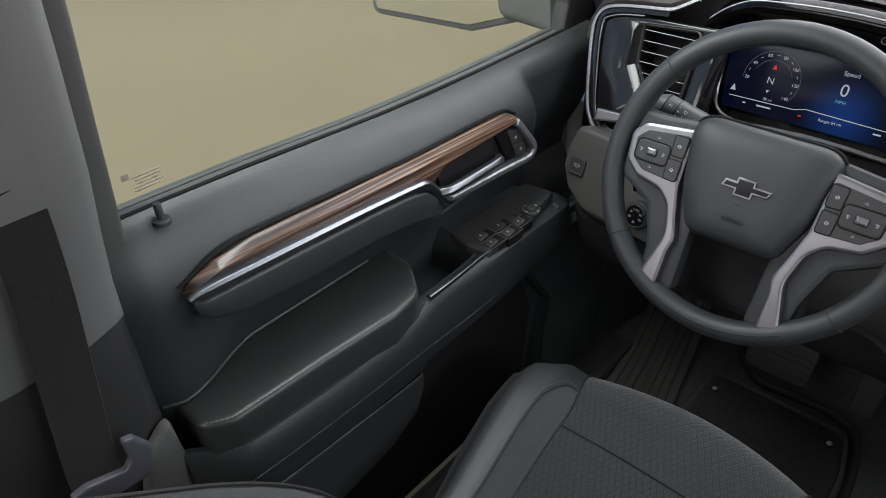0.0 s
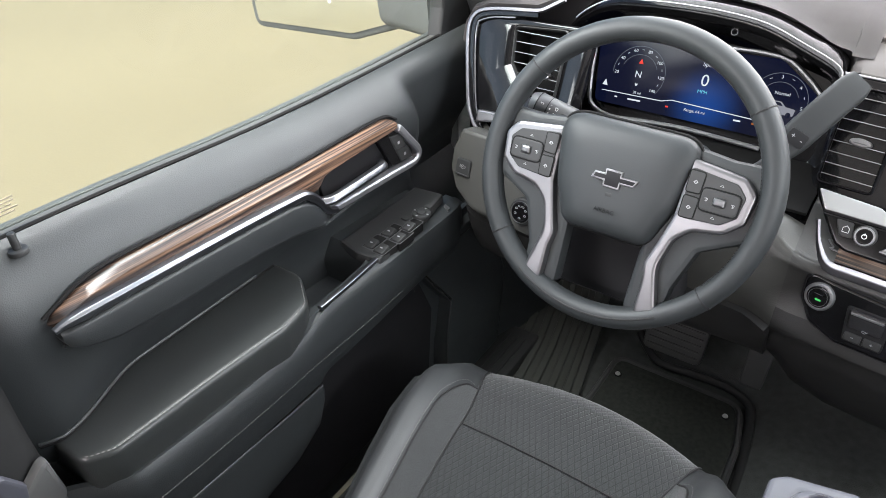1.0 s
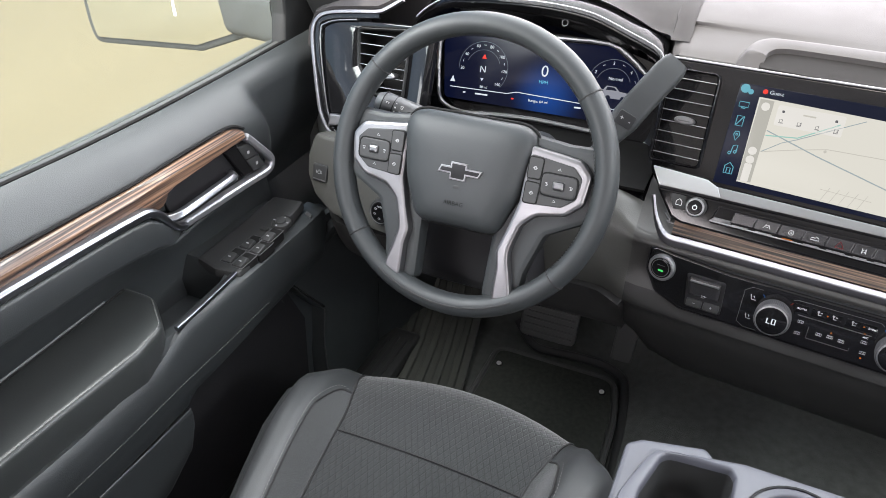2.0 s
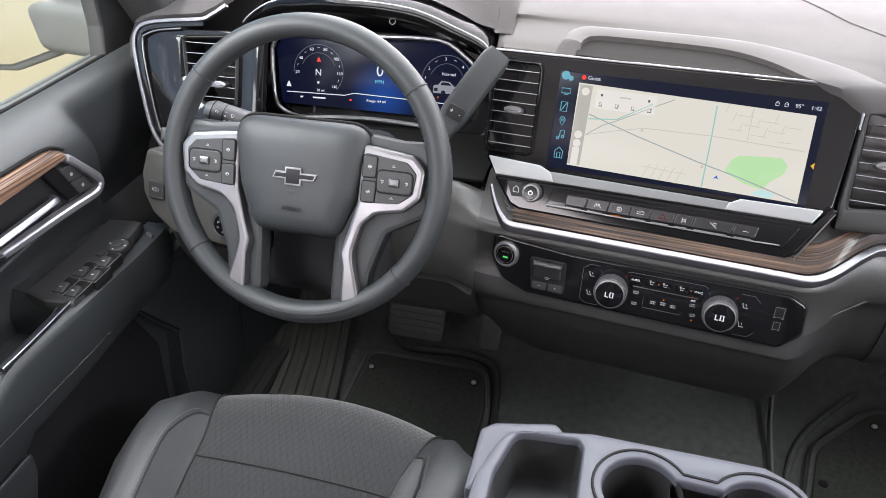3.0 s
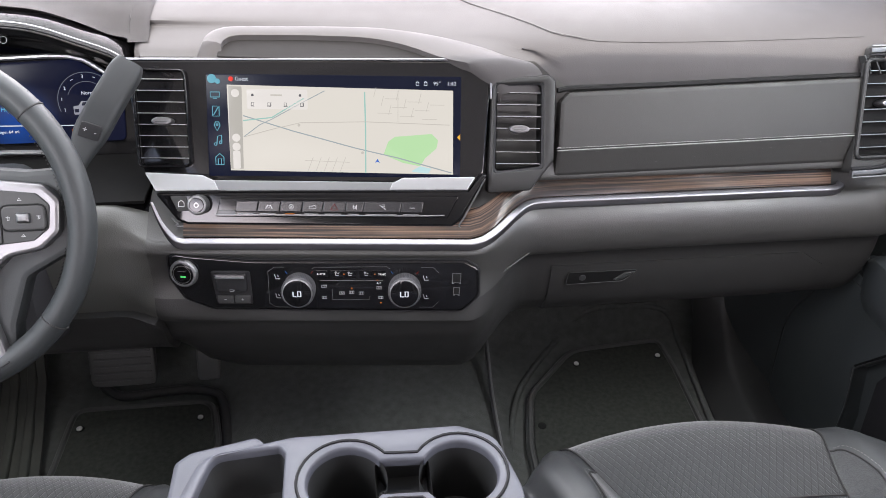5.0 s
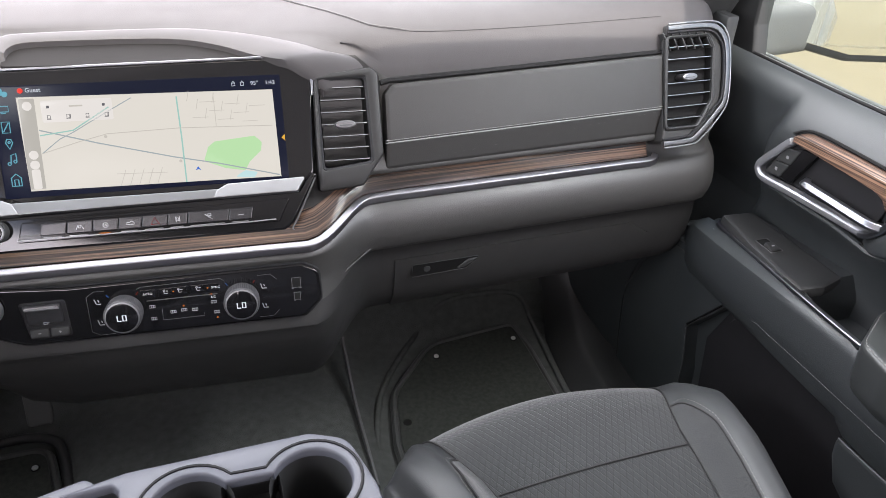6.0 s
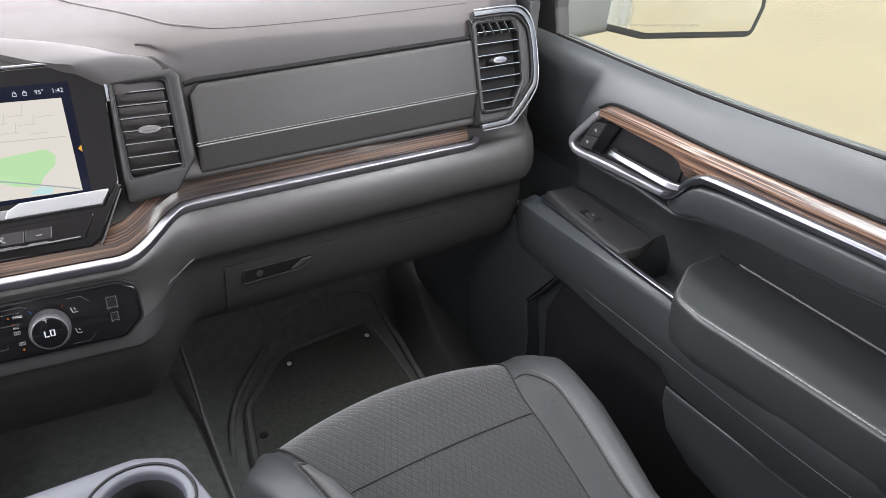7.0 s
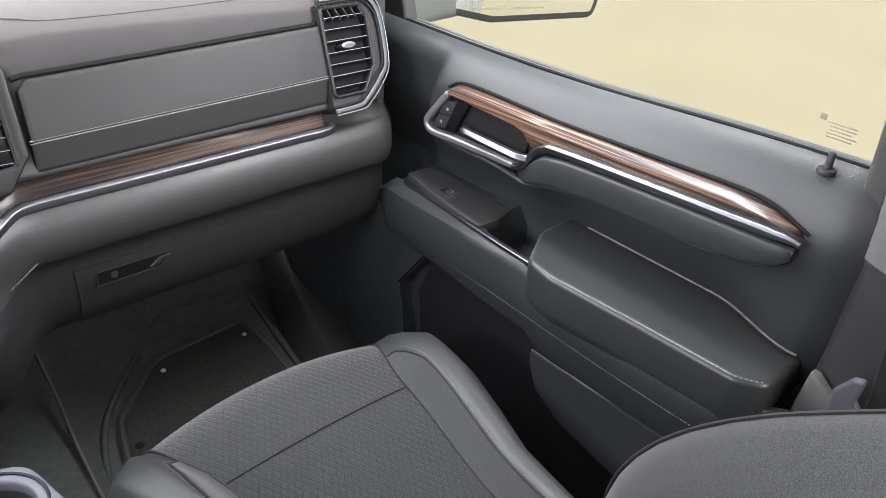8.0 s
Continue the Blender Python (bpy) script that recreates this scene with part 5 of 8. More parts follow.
def map_line(pts, w, mat, lift=0.0023):
    bm = bmesh.new()
    sweep_bm(bm, [DISP @ Vector((u, v, lift)) for u, v in pts], [(-w / 2, 0), (w / 2, 0), (w / 2, 0.0002), (-w / 2, 0.0002)], up=DISP.col[2].to_3d())
    return part("road_line", bm, mat, map_ob, smooth=False)


map_line([(-0.120, 0.016), (-0.06, -0.002), (0.02, -0.023), (0.07, -0.034), (0.137, -0.052)], 0.0014, MAPROAD)
map_line([(-0.120, -0.010), (-0.10, 0.005), (-0.085, 0.012), (-0.052, 0.030), (-0.02, 0.047)], 0.0010, MAPROAD)
map_line([(-0.120, 0.010), (-0.085, 0.014), (-0.045, 0.038)], 0.0014, MAPTEAL)
map_line([(0.029, 0.046), (0.030, 0.0), (0.030, -0.030), (0.030, -0.053)], 0.0016, MAPTEAL)
map_line([(-0.120, -0.010), (-0.08, 0.001), (-0.05, 0.008), (0.029, 0.010), (0.10, 0.008), (0.134, 0.007)], 0.0009, MAPLINE)
map_line([(0.070, 0.048), (0.070, 0.010)], 0.0007, MAPLINE)
for i in range(16):
    u, v = 0.040 + 0.074 * ((i * 37) % 16) / 16, 0.040 - 0.028 * ((i * 23) % 16) / 16
    map_line([(u, v), (u + (0.018 if i % 2 else 0.003), v + (0.0 if i % 2 else 0.012))], 0.0006, MAPLINE)
for i in range(5):
    map_line([(-0.035 + 0.010 * i, -0.034), (-0.042 + 0.010 * i, -0.052)], 0.0006, MAPLINE)
map_line([(-0.045, -0.038), (0.01, -0.040)], 0.0006, MAPLINE)
park = [(0.052, -0.030), (0.058, -0.014), (0.066, -0.008), (0.112, -0.004), (0.120, -0.012), (0.118, -0.022), (0.104, -0.034), (0.098, -0.044), (0.076, -0.040)]
prism("park", rounded(park, 0.003), DISP, 0.0022, MAPGREEN, map_ob, bevel=0.0001, base=0.0018)
prism("pond", rounded([(0.086, -0.051), (0.108, -0.053), (0.112, -0.047), (0.098, -0.044), (0.092, -0.047)], 0.001), DISP, 0.00225, MAPWATER, map_ob, bevel=0.0001, base=0.0018)
prism("side_bar", box_pts(0.016, 0.100, 0.001, -0.129, 0.001), DISP, 0.0023, MAPGREY, map_ob, bevel=0.0001, base=0.0018)
for v in (0.043, -0.011, -0.022):
    prism("map_button", circle_pts(0.0050, 14, -0.129, v), DISP, 0.0026, MAPPANEL, map_ob, bevel=0.0001, base=0.002)
prism("map_button", box_pts(0.009, 0.022, 0.002, -0.129, -0.038), DISP, 0.0026, MAPPANEL, map_ob, bevel=0.0001, base=0.002)
card = prism("search_card", box_pts(0.074, 0.024, 0.002, -0.078, 0.036), DISP, 0.0025, MAPPANEL, map_ob, bevel=0.0001, base=0.002)
for i in range(4):
    x = -0.108 + 0.020 * i
    line_icon("icon", [box_line(x, 0.030, 0.0030, 0.0036), [(x - 0.0022, 0.0275), (x + 0.0026, 0.0275)], [(x + 0.0022, 0.0275), (x + 0.0024, 0.0322)]][: 2 + i % 2], DISP, 0.0028, DARKTXT, card, 0.0006)
prism("icon", box_pts(0.014, 0.0018, 0, -0.079, 0.041), DISP, 0.0028, MAPLINE, card, bevel=0.0001, base=0.002)
for u in (-0.108, -0.05):
    prism("icon", box_pts(0.003, 0.003, 0.001, u, 0.041), DISP, 0.0028, DARKTXT, card, bevel=0.0001, base=0.002)
prism("position_arrow", [(0.0415, -0.0400), (0.0445, -0.0355), (0.0475, -0.0400), (0.0445, -0.0390)], DISP, 0.0027, glow("blue_arrow", (0.05, 0.16, 0.6), 1.0), map_ob, bevel=0.0001, base=0.002)
for u, v in ((-0.052, 0.005), (0.026, -0.028)):
    prism("pin", circle_pts(0.0018, 8, u, v), DISP, 0.0027, MAPLINE, map_ob, bevel=0.0001, base=0.002)
# icon column and status bar
prism("app_icon", [(-0.157 + p[0], 0.060 + p[1]) for p in circle_pts(0.0055, 12)], DISP, 0.0022, CYAN_UI, screen, bevel=0.0001, base=0.0014)
prism("app_icon", circle_pts(0.0032, 10, -0.150, 0.057), DISP, 0.0022, CYAN_UI, screen, bevel=0.0001, base=0.0014)
for lines in ([box_line(-0.1535, 0.041, 0.011, 0.006), [(-0.156, 0.0365), (-0.151, 0.0365)]],
              [box_line(-0.153, 0.021, 0.008, 0.012), [(-0.156, 0.016), (-0.150, 0.026)]],
              [[(-0.152, -0.003), (-0.1555, 0.004), (-0.154, 0.008), (-0.150, 0.008), (-0.1485, 0.004), (-0.152, -0.003)], ring_line(-0.152, 0.0045, 0.0012, 6)],
              [ring_line(-0.1545, -0.019, 0.0016, 8), [(-0.153, -0.019), (-0.152, -0.0095), (-0.147, -0.008), (-0.147, -0.0165)], ring_line(-0.1485, -0.0168, 0.0016, 8)],
              [[(-0.155, -0.044), (-0.145, -0.044), (-0.145, -0.035), (-0.150, -0.0305), (-0.155, -0.035), (-0.155, -0.044)], [(-0.152, -0.044), (-0.152, -0.037), (-0.148, -0.037), (-0.148, -0.044)]]):
    line_icon("app_icon", lines, DISP, 0.0024, CYAN_UI, screen, 0.0011)
prism("app_icon", circle_pts(0.003, 10, -0.134, 0.060), DISP, 0.0022, RED, screen, bevel=0.0001, base=0.0014)
lettering("status_text", "Guest", DISP, 0.0066, WHITE_UI, screen, (-0.121, 0.0600), 0.0023)
lettering("status_text", "95°", DISP, 0.0066, WHITE_UI, screen, (0.118, 0.0570), 0.0023)
lettering("status_text", "1:42", DISP, 0.0068, WHITE_UI, screen, (0.136, 0.0570), 0.0023)
for u in (0.094, 0.104):
    line_icon("app_icon", [box_line(u, 0.0565, 0.0036, 0.0030), [(u - 0.0018, 0.058), (u, 0.0602), (u + 0.0018, 0.058)]], DISP, 0.0024, WHITE_UI, screen, 0.0007)
prism("app_icon", [(0.1435, -0.008), (0.1475, -0.012), (0.1475, -0.004)], DISP, 0.0022, YELLOW, screen, bevel=0.0001, base=0.0012)

# silver bar under the screen, and the key row
tilted = DISP @ Matrix.Translation((0, -0.062, 0.016)) @ pose(0, 0, 0, -24, 0, 0)
for pts in ([(-0.238, -0.0545), (-0.168, -0.0575), (-0.153, -0.0645), (-0.146, -0.0775), (-0.222, -0.0790)], [(0.076, -0.0590), (0.1665, -0.0570), (0.156, -0.0745), (0.060, -0.0755), (0.064, -0.0660)]):
    prism("silver_bar", rounded([(u, v + 0.062) for u, v in pts], 0.0015), tilted, 0.004, BARSILVER, screen, bevel=0.0012, base=-0.014, label="bright silver bar end")
# Same bar in a darker silver; its duller reflection is put into the colour.
prism("middle_bar_dulled", [(-0.156, -0.0015), (0.068, -0.0025), (0.068, -0.0135), (-0.156, -0.0155)], tilted, 0.003, SILVER, screen, bevel=0.001, base=-0.014)
# Thin silver tube drawn in as the reflection on the gloss chin's edge.
sweep("chin_reflection", spline([DISP @ Vector((u, v, 0.0200)) for u, v in ((-0.206, -0.1085), (-0.198, -0.1160), (-0.184, -0.1195), (0.0, -0.1200), (0.134, -0.1205), (0.147, -0.1145), (0.160, -0.092), (0.178, -0.058))], 4), tube_profile(0.0011, 6), SILVER, screen, up=DISP.col[2].to_3d())
DK = DISP @ Matrix.Translation((0, 0, 0.0195))
prism("chin", rounded([(-0.226, -0.0785), (0.158, -0.0735), (0.174, -0.052), (0.181, -0.054), (0.149, -0.110), (0.137, -0.1185), (-0.186, -0.1175), (-0.200, -0.112)], [0.003, 0.002, 0.002, 0.002, 0.01, 0.006, 0.008, 0.008]), DISP, 0.021, GLOSS, screen, bevel=0.003, base=-0.01)
prism("key_bed", rounded([(-0.146, -0.0845), (0.146, -0.080), (0.132, -0.107), (-0.152, -0.107)], 0.002), DK, 0.003, GLOSS, screen, bevel=0.001)
edges = [-0.126, -0.099, -0.072, -0.045, -0.020, 0.008, 0.030, 0.076, 0.103]
for i, (a, b) in enumerate(zip(edges, edges[1:])):
    key = prism("key", rounded([(a + 0.0004, -0.087), (b - 0.0004, -0.087), (b - 0.003, -0.1005), (a - 0.002, -0.1005)], 0.001), DK, 0.0055, KEYGLOSS, screen, bevel=0.001, base=0.003)
    c = (a + b) / 2 - 0.001
    if i == 4:
        bm = bmesh.new()
        tri = [(c - 0.0045, -0.0975), (c + 0.0045, -0.0975), (c, -0.0900)]
        sweep_bm(bm, [DK @ Vector((*p, 0.0058)) for p in tri], box_pts(0.0010, 0.0006), up=DK.col[2].to_3d(), closed=True)
        part("hazard_icon", bm, HAZARD, key)
    elif i:
        signs = {1: [[(c - 0.004, -0.0965), (c - 0.0015, -0.0915)], [(c + 0.004, -0.0965), (c + 0.0015, -0.0915)], box_line(c, -0.0935, 0.0026, 0.0024)],
                 2: [ring_line(c, -0.0940, 0.0028, 10), [(c - 0.001, -0.0952), (c, -0.0928), (c + 0.001, -0.0952)]],
                 3: [[(c - 0.0045, -0.0955), (c - 0.004, -0.0930), (c, -0.0930), (c + 0.001, -0.0915), (c + 0.004, -0.0930), (c + 0.0045, -0.0955), (c - 0.0045, -0.0955)]],
                 5: [[(c - 0.002, -0.0970), (c - 0.002, -0.0910)], [(c + 0.002, -0.0970), (c + 0.002, -0.0910)], box_line(c, -0.0940, 0.0020, 0.0030)],
                 6: [[(c - 0.004, -0.0910), (c + 0.004, -0.0970)], box_line(c + 0.001, -0.0920, 0.0036, 0.0022)],
                 7: [[(c - 0.003, -0.0945), (c + 0.003, -0.0945)]]}
        line_icon("icon", signs[i], DK, 0.0058, MARK, key, 0.0007)
    prism("key_edge", box_pts((b - a - 0.008) * (0.6 if i == 2 else 1), 0.0012, 0, (a + b) / 2 - 0.003, -0.1028), DK, 0.0056, ORANGE if i == 2 else BARSILVER, key, bevel=0.0004, base=0.002)
sweep("key_lip", [DK @ Vector((u, v, 0.0042)) for u, v in ((-0.152, -0.1040), (0.0, -0.1042), (0.100, -0.1042), (0.128, -0.1035))], box_pts(0.0016, 0.0012, 0.0003), BARSILVER, screen, up=DK.col[2].to_3d(), label="satin lip below the keys")
prism("key_side", rounded([(-0.152, -0.1035), (-0.127, -0.1035), (-0.1265, -0.0985), (-0.147, -0.0985)], 0.001), DK, 0.0046, SILVER, screen, bevel=0.0006, base=0.002)
m = DISP @ Matrix.Translation((-0.171, -0.092, 0.0195))
knob = prism("volume_knob", circle_pts(0.0125, 28), m, 0.014, HARD, screen, bevel=0.002, label="round volume knob")
prism("knob_ring", circle_pts(0.0112, 28), m, 0.0155, BARSILVER, knob, bevel=0.001, base=0.012)
prism("knob_cap", circle_pts(0.0092, 28), m, 0.0162, GLOSS, knob, bevel=0.001, base=0.012)
line_icon("icon", [ring_line(0, 0, 0.0026, 12), [(0, 0.0012), (0, 0.0038)]], m, 0.0167, WHITEPRINT, knob, 0.0009)
prism("home_key", rounded([(-0.207, -0.082), (-0.187, -0.082), (-0.183, -0.100), (-0.198, -0.101)], 0.002), DK, 0.003, HARD, screen, bevel=0.001)
line_icon("icon", [[(-0.1965, -0.095), (-0.1895, -0.095), (-0.1895, -0.090), (-0.193, -0.087), (-0.1965, -0.090), (-0.1965, -0.095)]], DK, 0.0034, WHITEPRINT, screen, 0.0009)

# ---- climate panel ----
HV = frame_of((-0.014, 0.6685, 0.597), (0.275, -0.0275, 0), (0, 0.26, 0.97))
climate = thing("climate_panel", "gloss black climate panel with two round temperature knobs", "climate control")
hv = [(-0.224, 0.046), (-0.195, 0.041), (-0.120, 0.035), (0.140, 0.036), (0.158, 0.026), (0.159, -0.012), (0.138, -0.032), (-0.172, -0.030), (-0.206, -0.016), (-0.222, 0.010)]
prism("panel", rounded(hv, 0.014), HV, 0.006, GLOSS, climate, bevel=0.003, base=-0.012)
sweep("panel_trim", [HV @ Vector((*p, 0.002)) for p in rounded(hv, 0.010)], tube_profile(0.0020, 6), DARK, climate, up=HV.col[2].to_3d(), closed=True)
for u in (-0.064, 0.066):
    m = HV @ Matrix.Translation((u, 0.0, 0.006))
    k = prism("temperature_knob", circle_pts(0.0200, 40), m, 0.019, KNOBGREY, climate, bevel=0.002, label="grey temperature knob with silver rim reading LO")
    for a in range(0, 360, 6):
        c_, s_ = math.cos(radians(a)), math.sin(radians(a))
        sweep("knob_ridge", [m @ Vector((0.0200 * c_, 0.0200 * s_, 0.004)), m @ Vector((0.0200 * c_, 0.0200 * s_, 0.0172))], tube_profile(0.0005, 4), KNOBGREY, k, up=m.col[1].to_3d())
    prism("knob_rim", circle_pts(0.0184, 40), m, 0.0205, BARSILVER, k, bevel=0.0006, base=0.015)
    prism("knob_face", circle_pts(0.0170, 36), m, 0.0209, GLOSS, k, bevel=0.0004, base=0.012)
    line_icon("reading", [[(-0.0048, 0.0030), (-0.0048, -0.0034), (-0.0010, -0.0034)], box_line(0.0026, -0.0002, 0.0036, 0.0064)], m, 0.0214, WHITE_UI, k, 0.0015)
    for sx, col in ((-1, glow("blue_tick", (0.05, 0.20, 0.6), 0.35)), (1, glow("red_tick", (0.5, 0.05, 0.03), 0.3))):
        mm = m @ pose(0, 0, 0, 0, 0, -sx * 38)
        prism("tick", box_pts(0.0008, 0.004, 0, 0, 0.0255), mm, 0.0010, col, climate, bevel=0.0001)
    for du, dv in ((-0.027, 0.0138), (-0.027, -0.0116)) if u < 0 else ((0.026, 0.0124), (0.026, -0.0123)):
        line_icon("icon", [[(u + du - 0.003, dv + 0.004), (u + du - 0.0015, dv - 0.002), (u + du + 0.0035, dv - 0.002)], [(u + du + 0.0005, dv + 0.003), (u + du + 0.0015, dv + 0.0005)]], HV, 0.0068, MARK, climate, 0.0011)
for i, c in enumerate((-0.037, -0.018, -0.002, 0.018, 0.034)):
    key = prism("key", box_pts(0.016, 0.010, 0.001, c, 0.018), HV, 0.0066, GLOSS, climate, bevel=0.0005, base=0.004)
    if i == 0:
        lettering("key_text", "AUTO", HV, 0.0038, WHITEPRINT, key, (c, 0.018), 0.0070)
    elif i == 4:
        lettering("key_text", "SYNC", HV, 0.0038, WHITEPRINT, key, (c + 0.004, 0.018), 0.0070)
        prism("lamp", circle_pts(0.0010, 8, c - 0.005, 0.018), HV, 0.0070, ORANGE, key, bevel=0.0001, base=0.005)
    else:
        line_icon("icon", [ring_line(c - 0.001, 0.0202, 0.0010, 6), [(c - 0.001, 0.0190), (c - 0.001, 0.0165), (c + 0.0025, 0.0165)], [(c + 0.001, 0.0195), (c + 0.0034, 0.0195)]], HV, 0.0072, MARK, key, 0.0009)
        if i == 2:
            prism("lamp", circle_pts(0.0010, 8, c - 0.007, 0.018), HV, 0.0070, ORANGE, key, bevel=0.0001, base=0.005)
prism("divider", box_pts(0.078, 0.0010, 0, 0.0, 0.0095), HV, 0.0068, SILVER, climate, bevel=0.0002, base=0.005)
for c, r_ in ((-0.034, 0.002), (-0.034, -0.013), (0.034, 0.0), (0.036, -0.013), (-0.012, -0.007), (0.012, -0.007), (0.0, -0.006)):
    line_icon("icon", [box_line(c, r_, 0.0060, 0.0030), [(c - 0.0015, r_ - 0.001), (c - 0.0008, r_ + 0.001)], [(c + 0.0008, r_ - 0.001), (c + 0.0015, r_ + 0.001)]], HV, 0.0068, MARK, climate, 0.0007)
lettering("key_text", "A/C", HV, 0.0036, WHITEPRINT, climate, (0.034, 0.006), 0.0066)
for c, r_ in ((0.0, -0.001), (0.032, 0.010), (0.036, -0.020)):
    prism("lamp", circle_pts(0.0011, 8, c, r_), HV, 0.0068, ORANGE, climate, bevel=0.0001, base=0.005)
for line in ([(-0.102, 0.021), (-0.102, -0.021), (-0.094, -0.026), (-0.078, -0.026)], [(-0.102, 0.021), (-0.094, 0.027), (-0.082, 0.027)], [(0.086, 0.027), (0.101, 0.027), (0.108, 0.020)], [(0.084, -0.026), (0.101, -0.026), (0.108, -0.019)],
             [(-0.024, -0.002), (-0.024, -0.016), (0.022, -0.016), (0.022, -0.012)], [(-0.048, 0.025), (-0.044, 0.027), (0.044, 0.028), (0.048, 0.025)]):
    line_icon("panel_line", [line], HV, 0.0066, KEYTOP, climate, 0.0005)
# brake module keys and start button
prism("module", rounded([(-0.172, 0.022), (-0.124, 0.022), (-0.122, -0.022), (-0.166, -0.022)], 0.004), HV, 0.0075, DARK, climate, bevel=0.001, base=0.004)
prism("module_paddle", rounded([(-0.168, 0.020), (-0.128, 0.020), (-0.127, -0.004), (-0.165, -0.004)], 0.003), HV, 0.013, KEYGLOSS, climate, bevel=0.003, base=0.005)
for u, bars in ((-0.155, [[(-0.1565, -0.0145), (-0.1535, -0.0145)]]), (-0.134, [[(-0.1355, -0.0145), (-0.1325, -0.0145)], [(-0.134, -0.0160), (-0.134, -0.0130)]])):
    mk = prism("module_key", box_pts(0.019, 0.010, 0.002, u, -0.0145), HV, 0.010, HARD, climate, bevel=0.001, base=0.005)
    line_icon("icon", bars, HV, 0.0104, MARK, mk, 0.0007)
sweep("paddle_lip", [HV @ Vector((x, 0.0155, 0.0128)) for x in (-0.165, -0.150, -0.130)], tube_profile(0.0016, 6), KEYTOP, climate)
line_icon("icon", [box_line(-0.146, -0.0015, 0.0040, 0.0022), [(-0.1435, -0.0015), (-0.1420, -0.0005)]], HV, 0.0134, MARK, climate, 0.0006)
m = HV @ Matrix.Translation((-0.203, 0.019, 0.005)) @ pose(0, 0, 0, 0, -10, 0)
sb = prism("start_button", circle_pts(0.0175, 32), m, 0.006, BARSILVER, climate, bevel=0.002, label="round start button with a green lamp")
prism("button_face", circle_pts(0.0135, 28), m, 0.0072, GLOSS, sb, bevel=0.001, base=0.003)
prism("lamp", box_pts(0.007, 0.0024, 0.001, 0.001, -0.003), m, 0.0076, GREEN, sb, bevel=0.0001, base=0.003)
line_icon("icon", [ring_line(0, 0, 0.0112, 24), [(-0.005, 0.004), (0.005, 0.004)]], m, 0.0078, SILVER, sb, 0.0007)
# sockets
for v, w, h in ((0.0134, 0.0118, 0.0137), (-0.0039, 0.0085, 0.0104)):
    sk = prism("socket", rounded([(0.1303 - w / 2 + 0.0012, v + h / 2), (0.1303 + w / 2 + 0.0012, v + h / 2), (0.1303 + w / 2 - 0.0008, v - h / 2), (0.1303 - w / 2 - 0.0008, v - h / 2)], 0.0018), HV, 0.0070, BLACK, climate, bevel=0.0004, base=0.004)
    line_icon("socket_rim", [box_line(0.1303, v, w * 0.86, h * 0.90), [(0.1303 - w * 0.5, v - h * 0.53), (0.1303 - w * 0.25, v - h * 0.53)], [(0.1303 + w * 0.25, v - h * 0.53), (0.1303 + w * 0.5, v - h * 0.53)]], HV, 0.0074, BARSILVER, sk, 0.0008)


# ---- instrument cluster ----
cluster = thing("instrument_cluster", "digital instrument cluster, dark blue, in a gloss black hood", "instrument cluster")
CL = frame_of((-0.455, 0.893, 0.762), (1, 0.05, 0), (0, 0.40, 1))
prism("backing", rounded([(-0.185, -0.085), (0.185, -0.085), (0.185, 0.05), (0.10, 0.10), (-0.14, 0.10), (-0.185, 0.05)], 0.01), CL, -0.004, GLOSS, cluster, bevel=0.003, base=-0.03)
SCREENBLUE = screen_gradient("cluster_blue", tuple(CL @ Vector((0.012, -0.030, 0))), (0.008, 0.055, 0.260), (0.003, 0.005, 0.022), 0.062)
scr = [(-0.150, -0.052), (0.146, -0.058), (0.150, 0.012), (0.096, 0.050), (-0.150, 0.045), (-0.160, 0.030)]
prism("panel", rounded(scr, 0.008), CL, 0.001, SCREENBLUE, cluster, bevel=0.0006, base=-0.006)
sweep("silver_bezel", spline([CL @ Vector((*p, 0.010)) for p in [(-0.163, 0.028), (-0.150, 0.046), (-0.10, 0.051), (0.0, 0.053), (0.092, 0.053), (0.130, 0.034), (0.156, 0.012)]], 3), tube_profile(0.0034, 8), BARSILVER, cluster)
sweep("silver_bezel", spline([CL @ Vector((*p, 0.010)) for p in [(-0.163, 0.028), (-0.160, -0.02), (-0.152, -0.056), (-0.12, -0.070), (-0.07, -0.068), (0.0, -0.066), (0.10, -0.072)]], 3), tube_profile(0.0034, 8), BARSILVER, cluster)

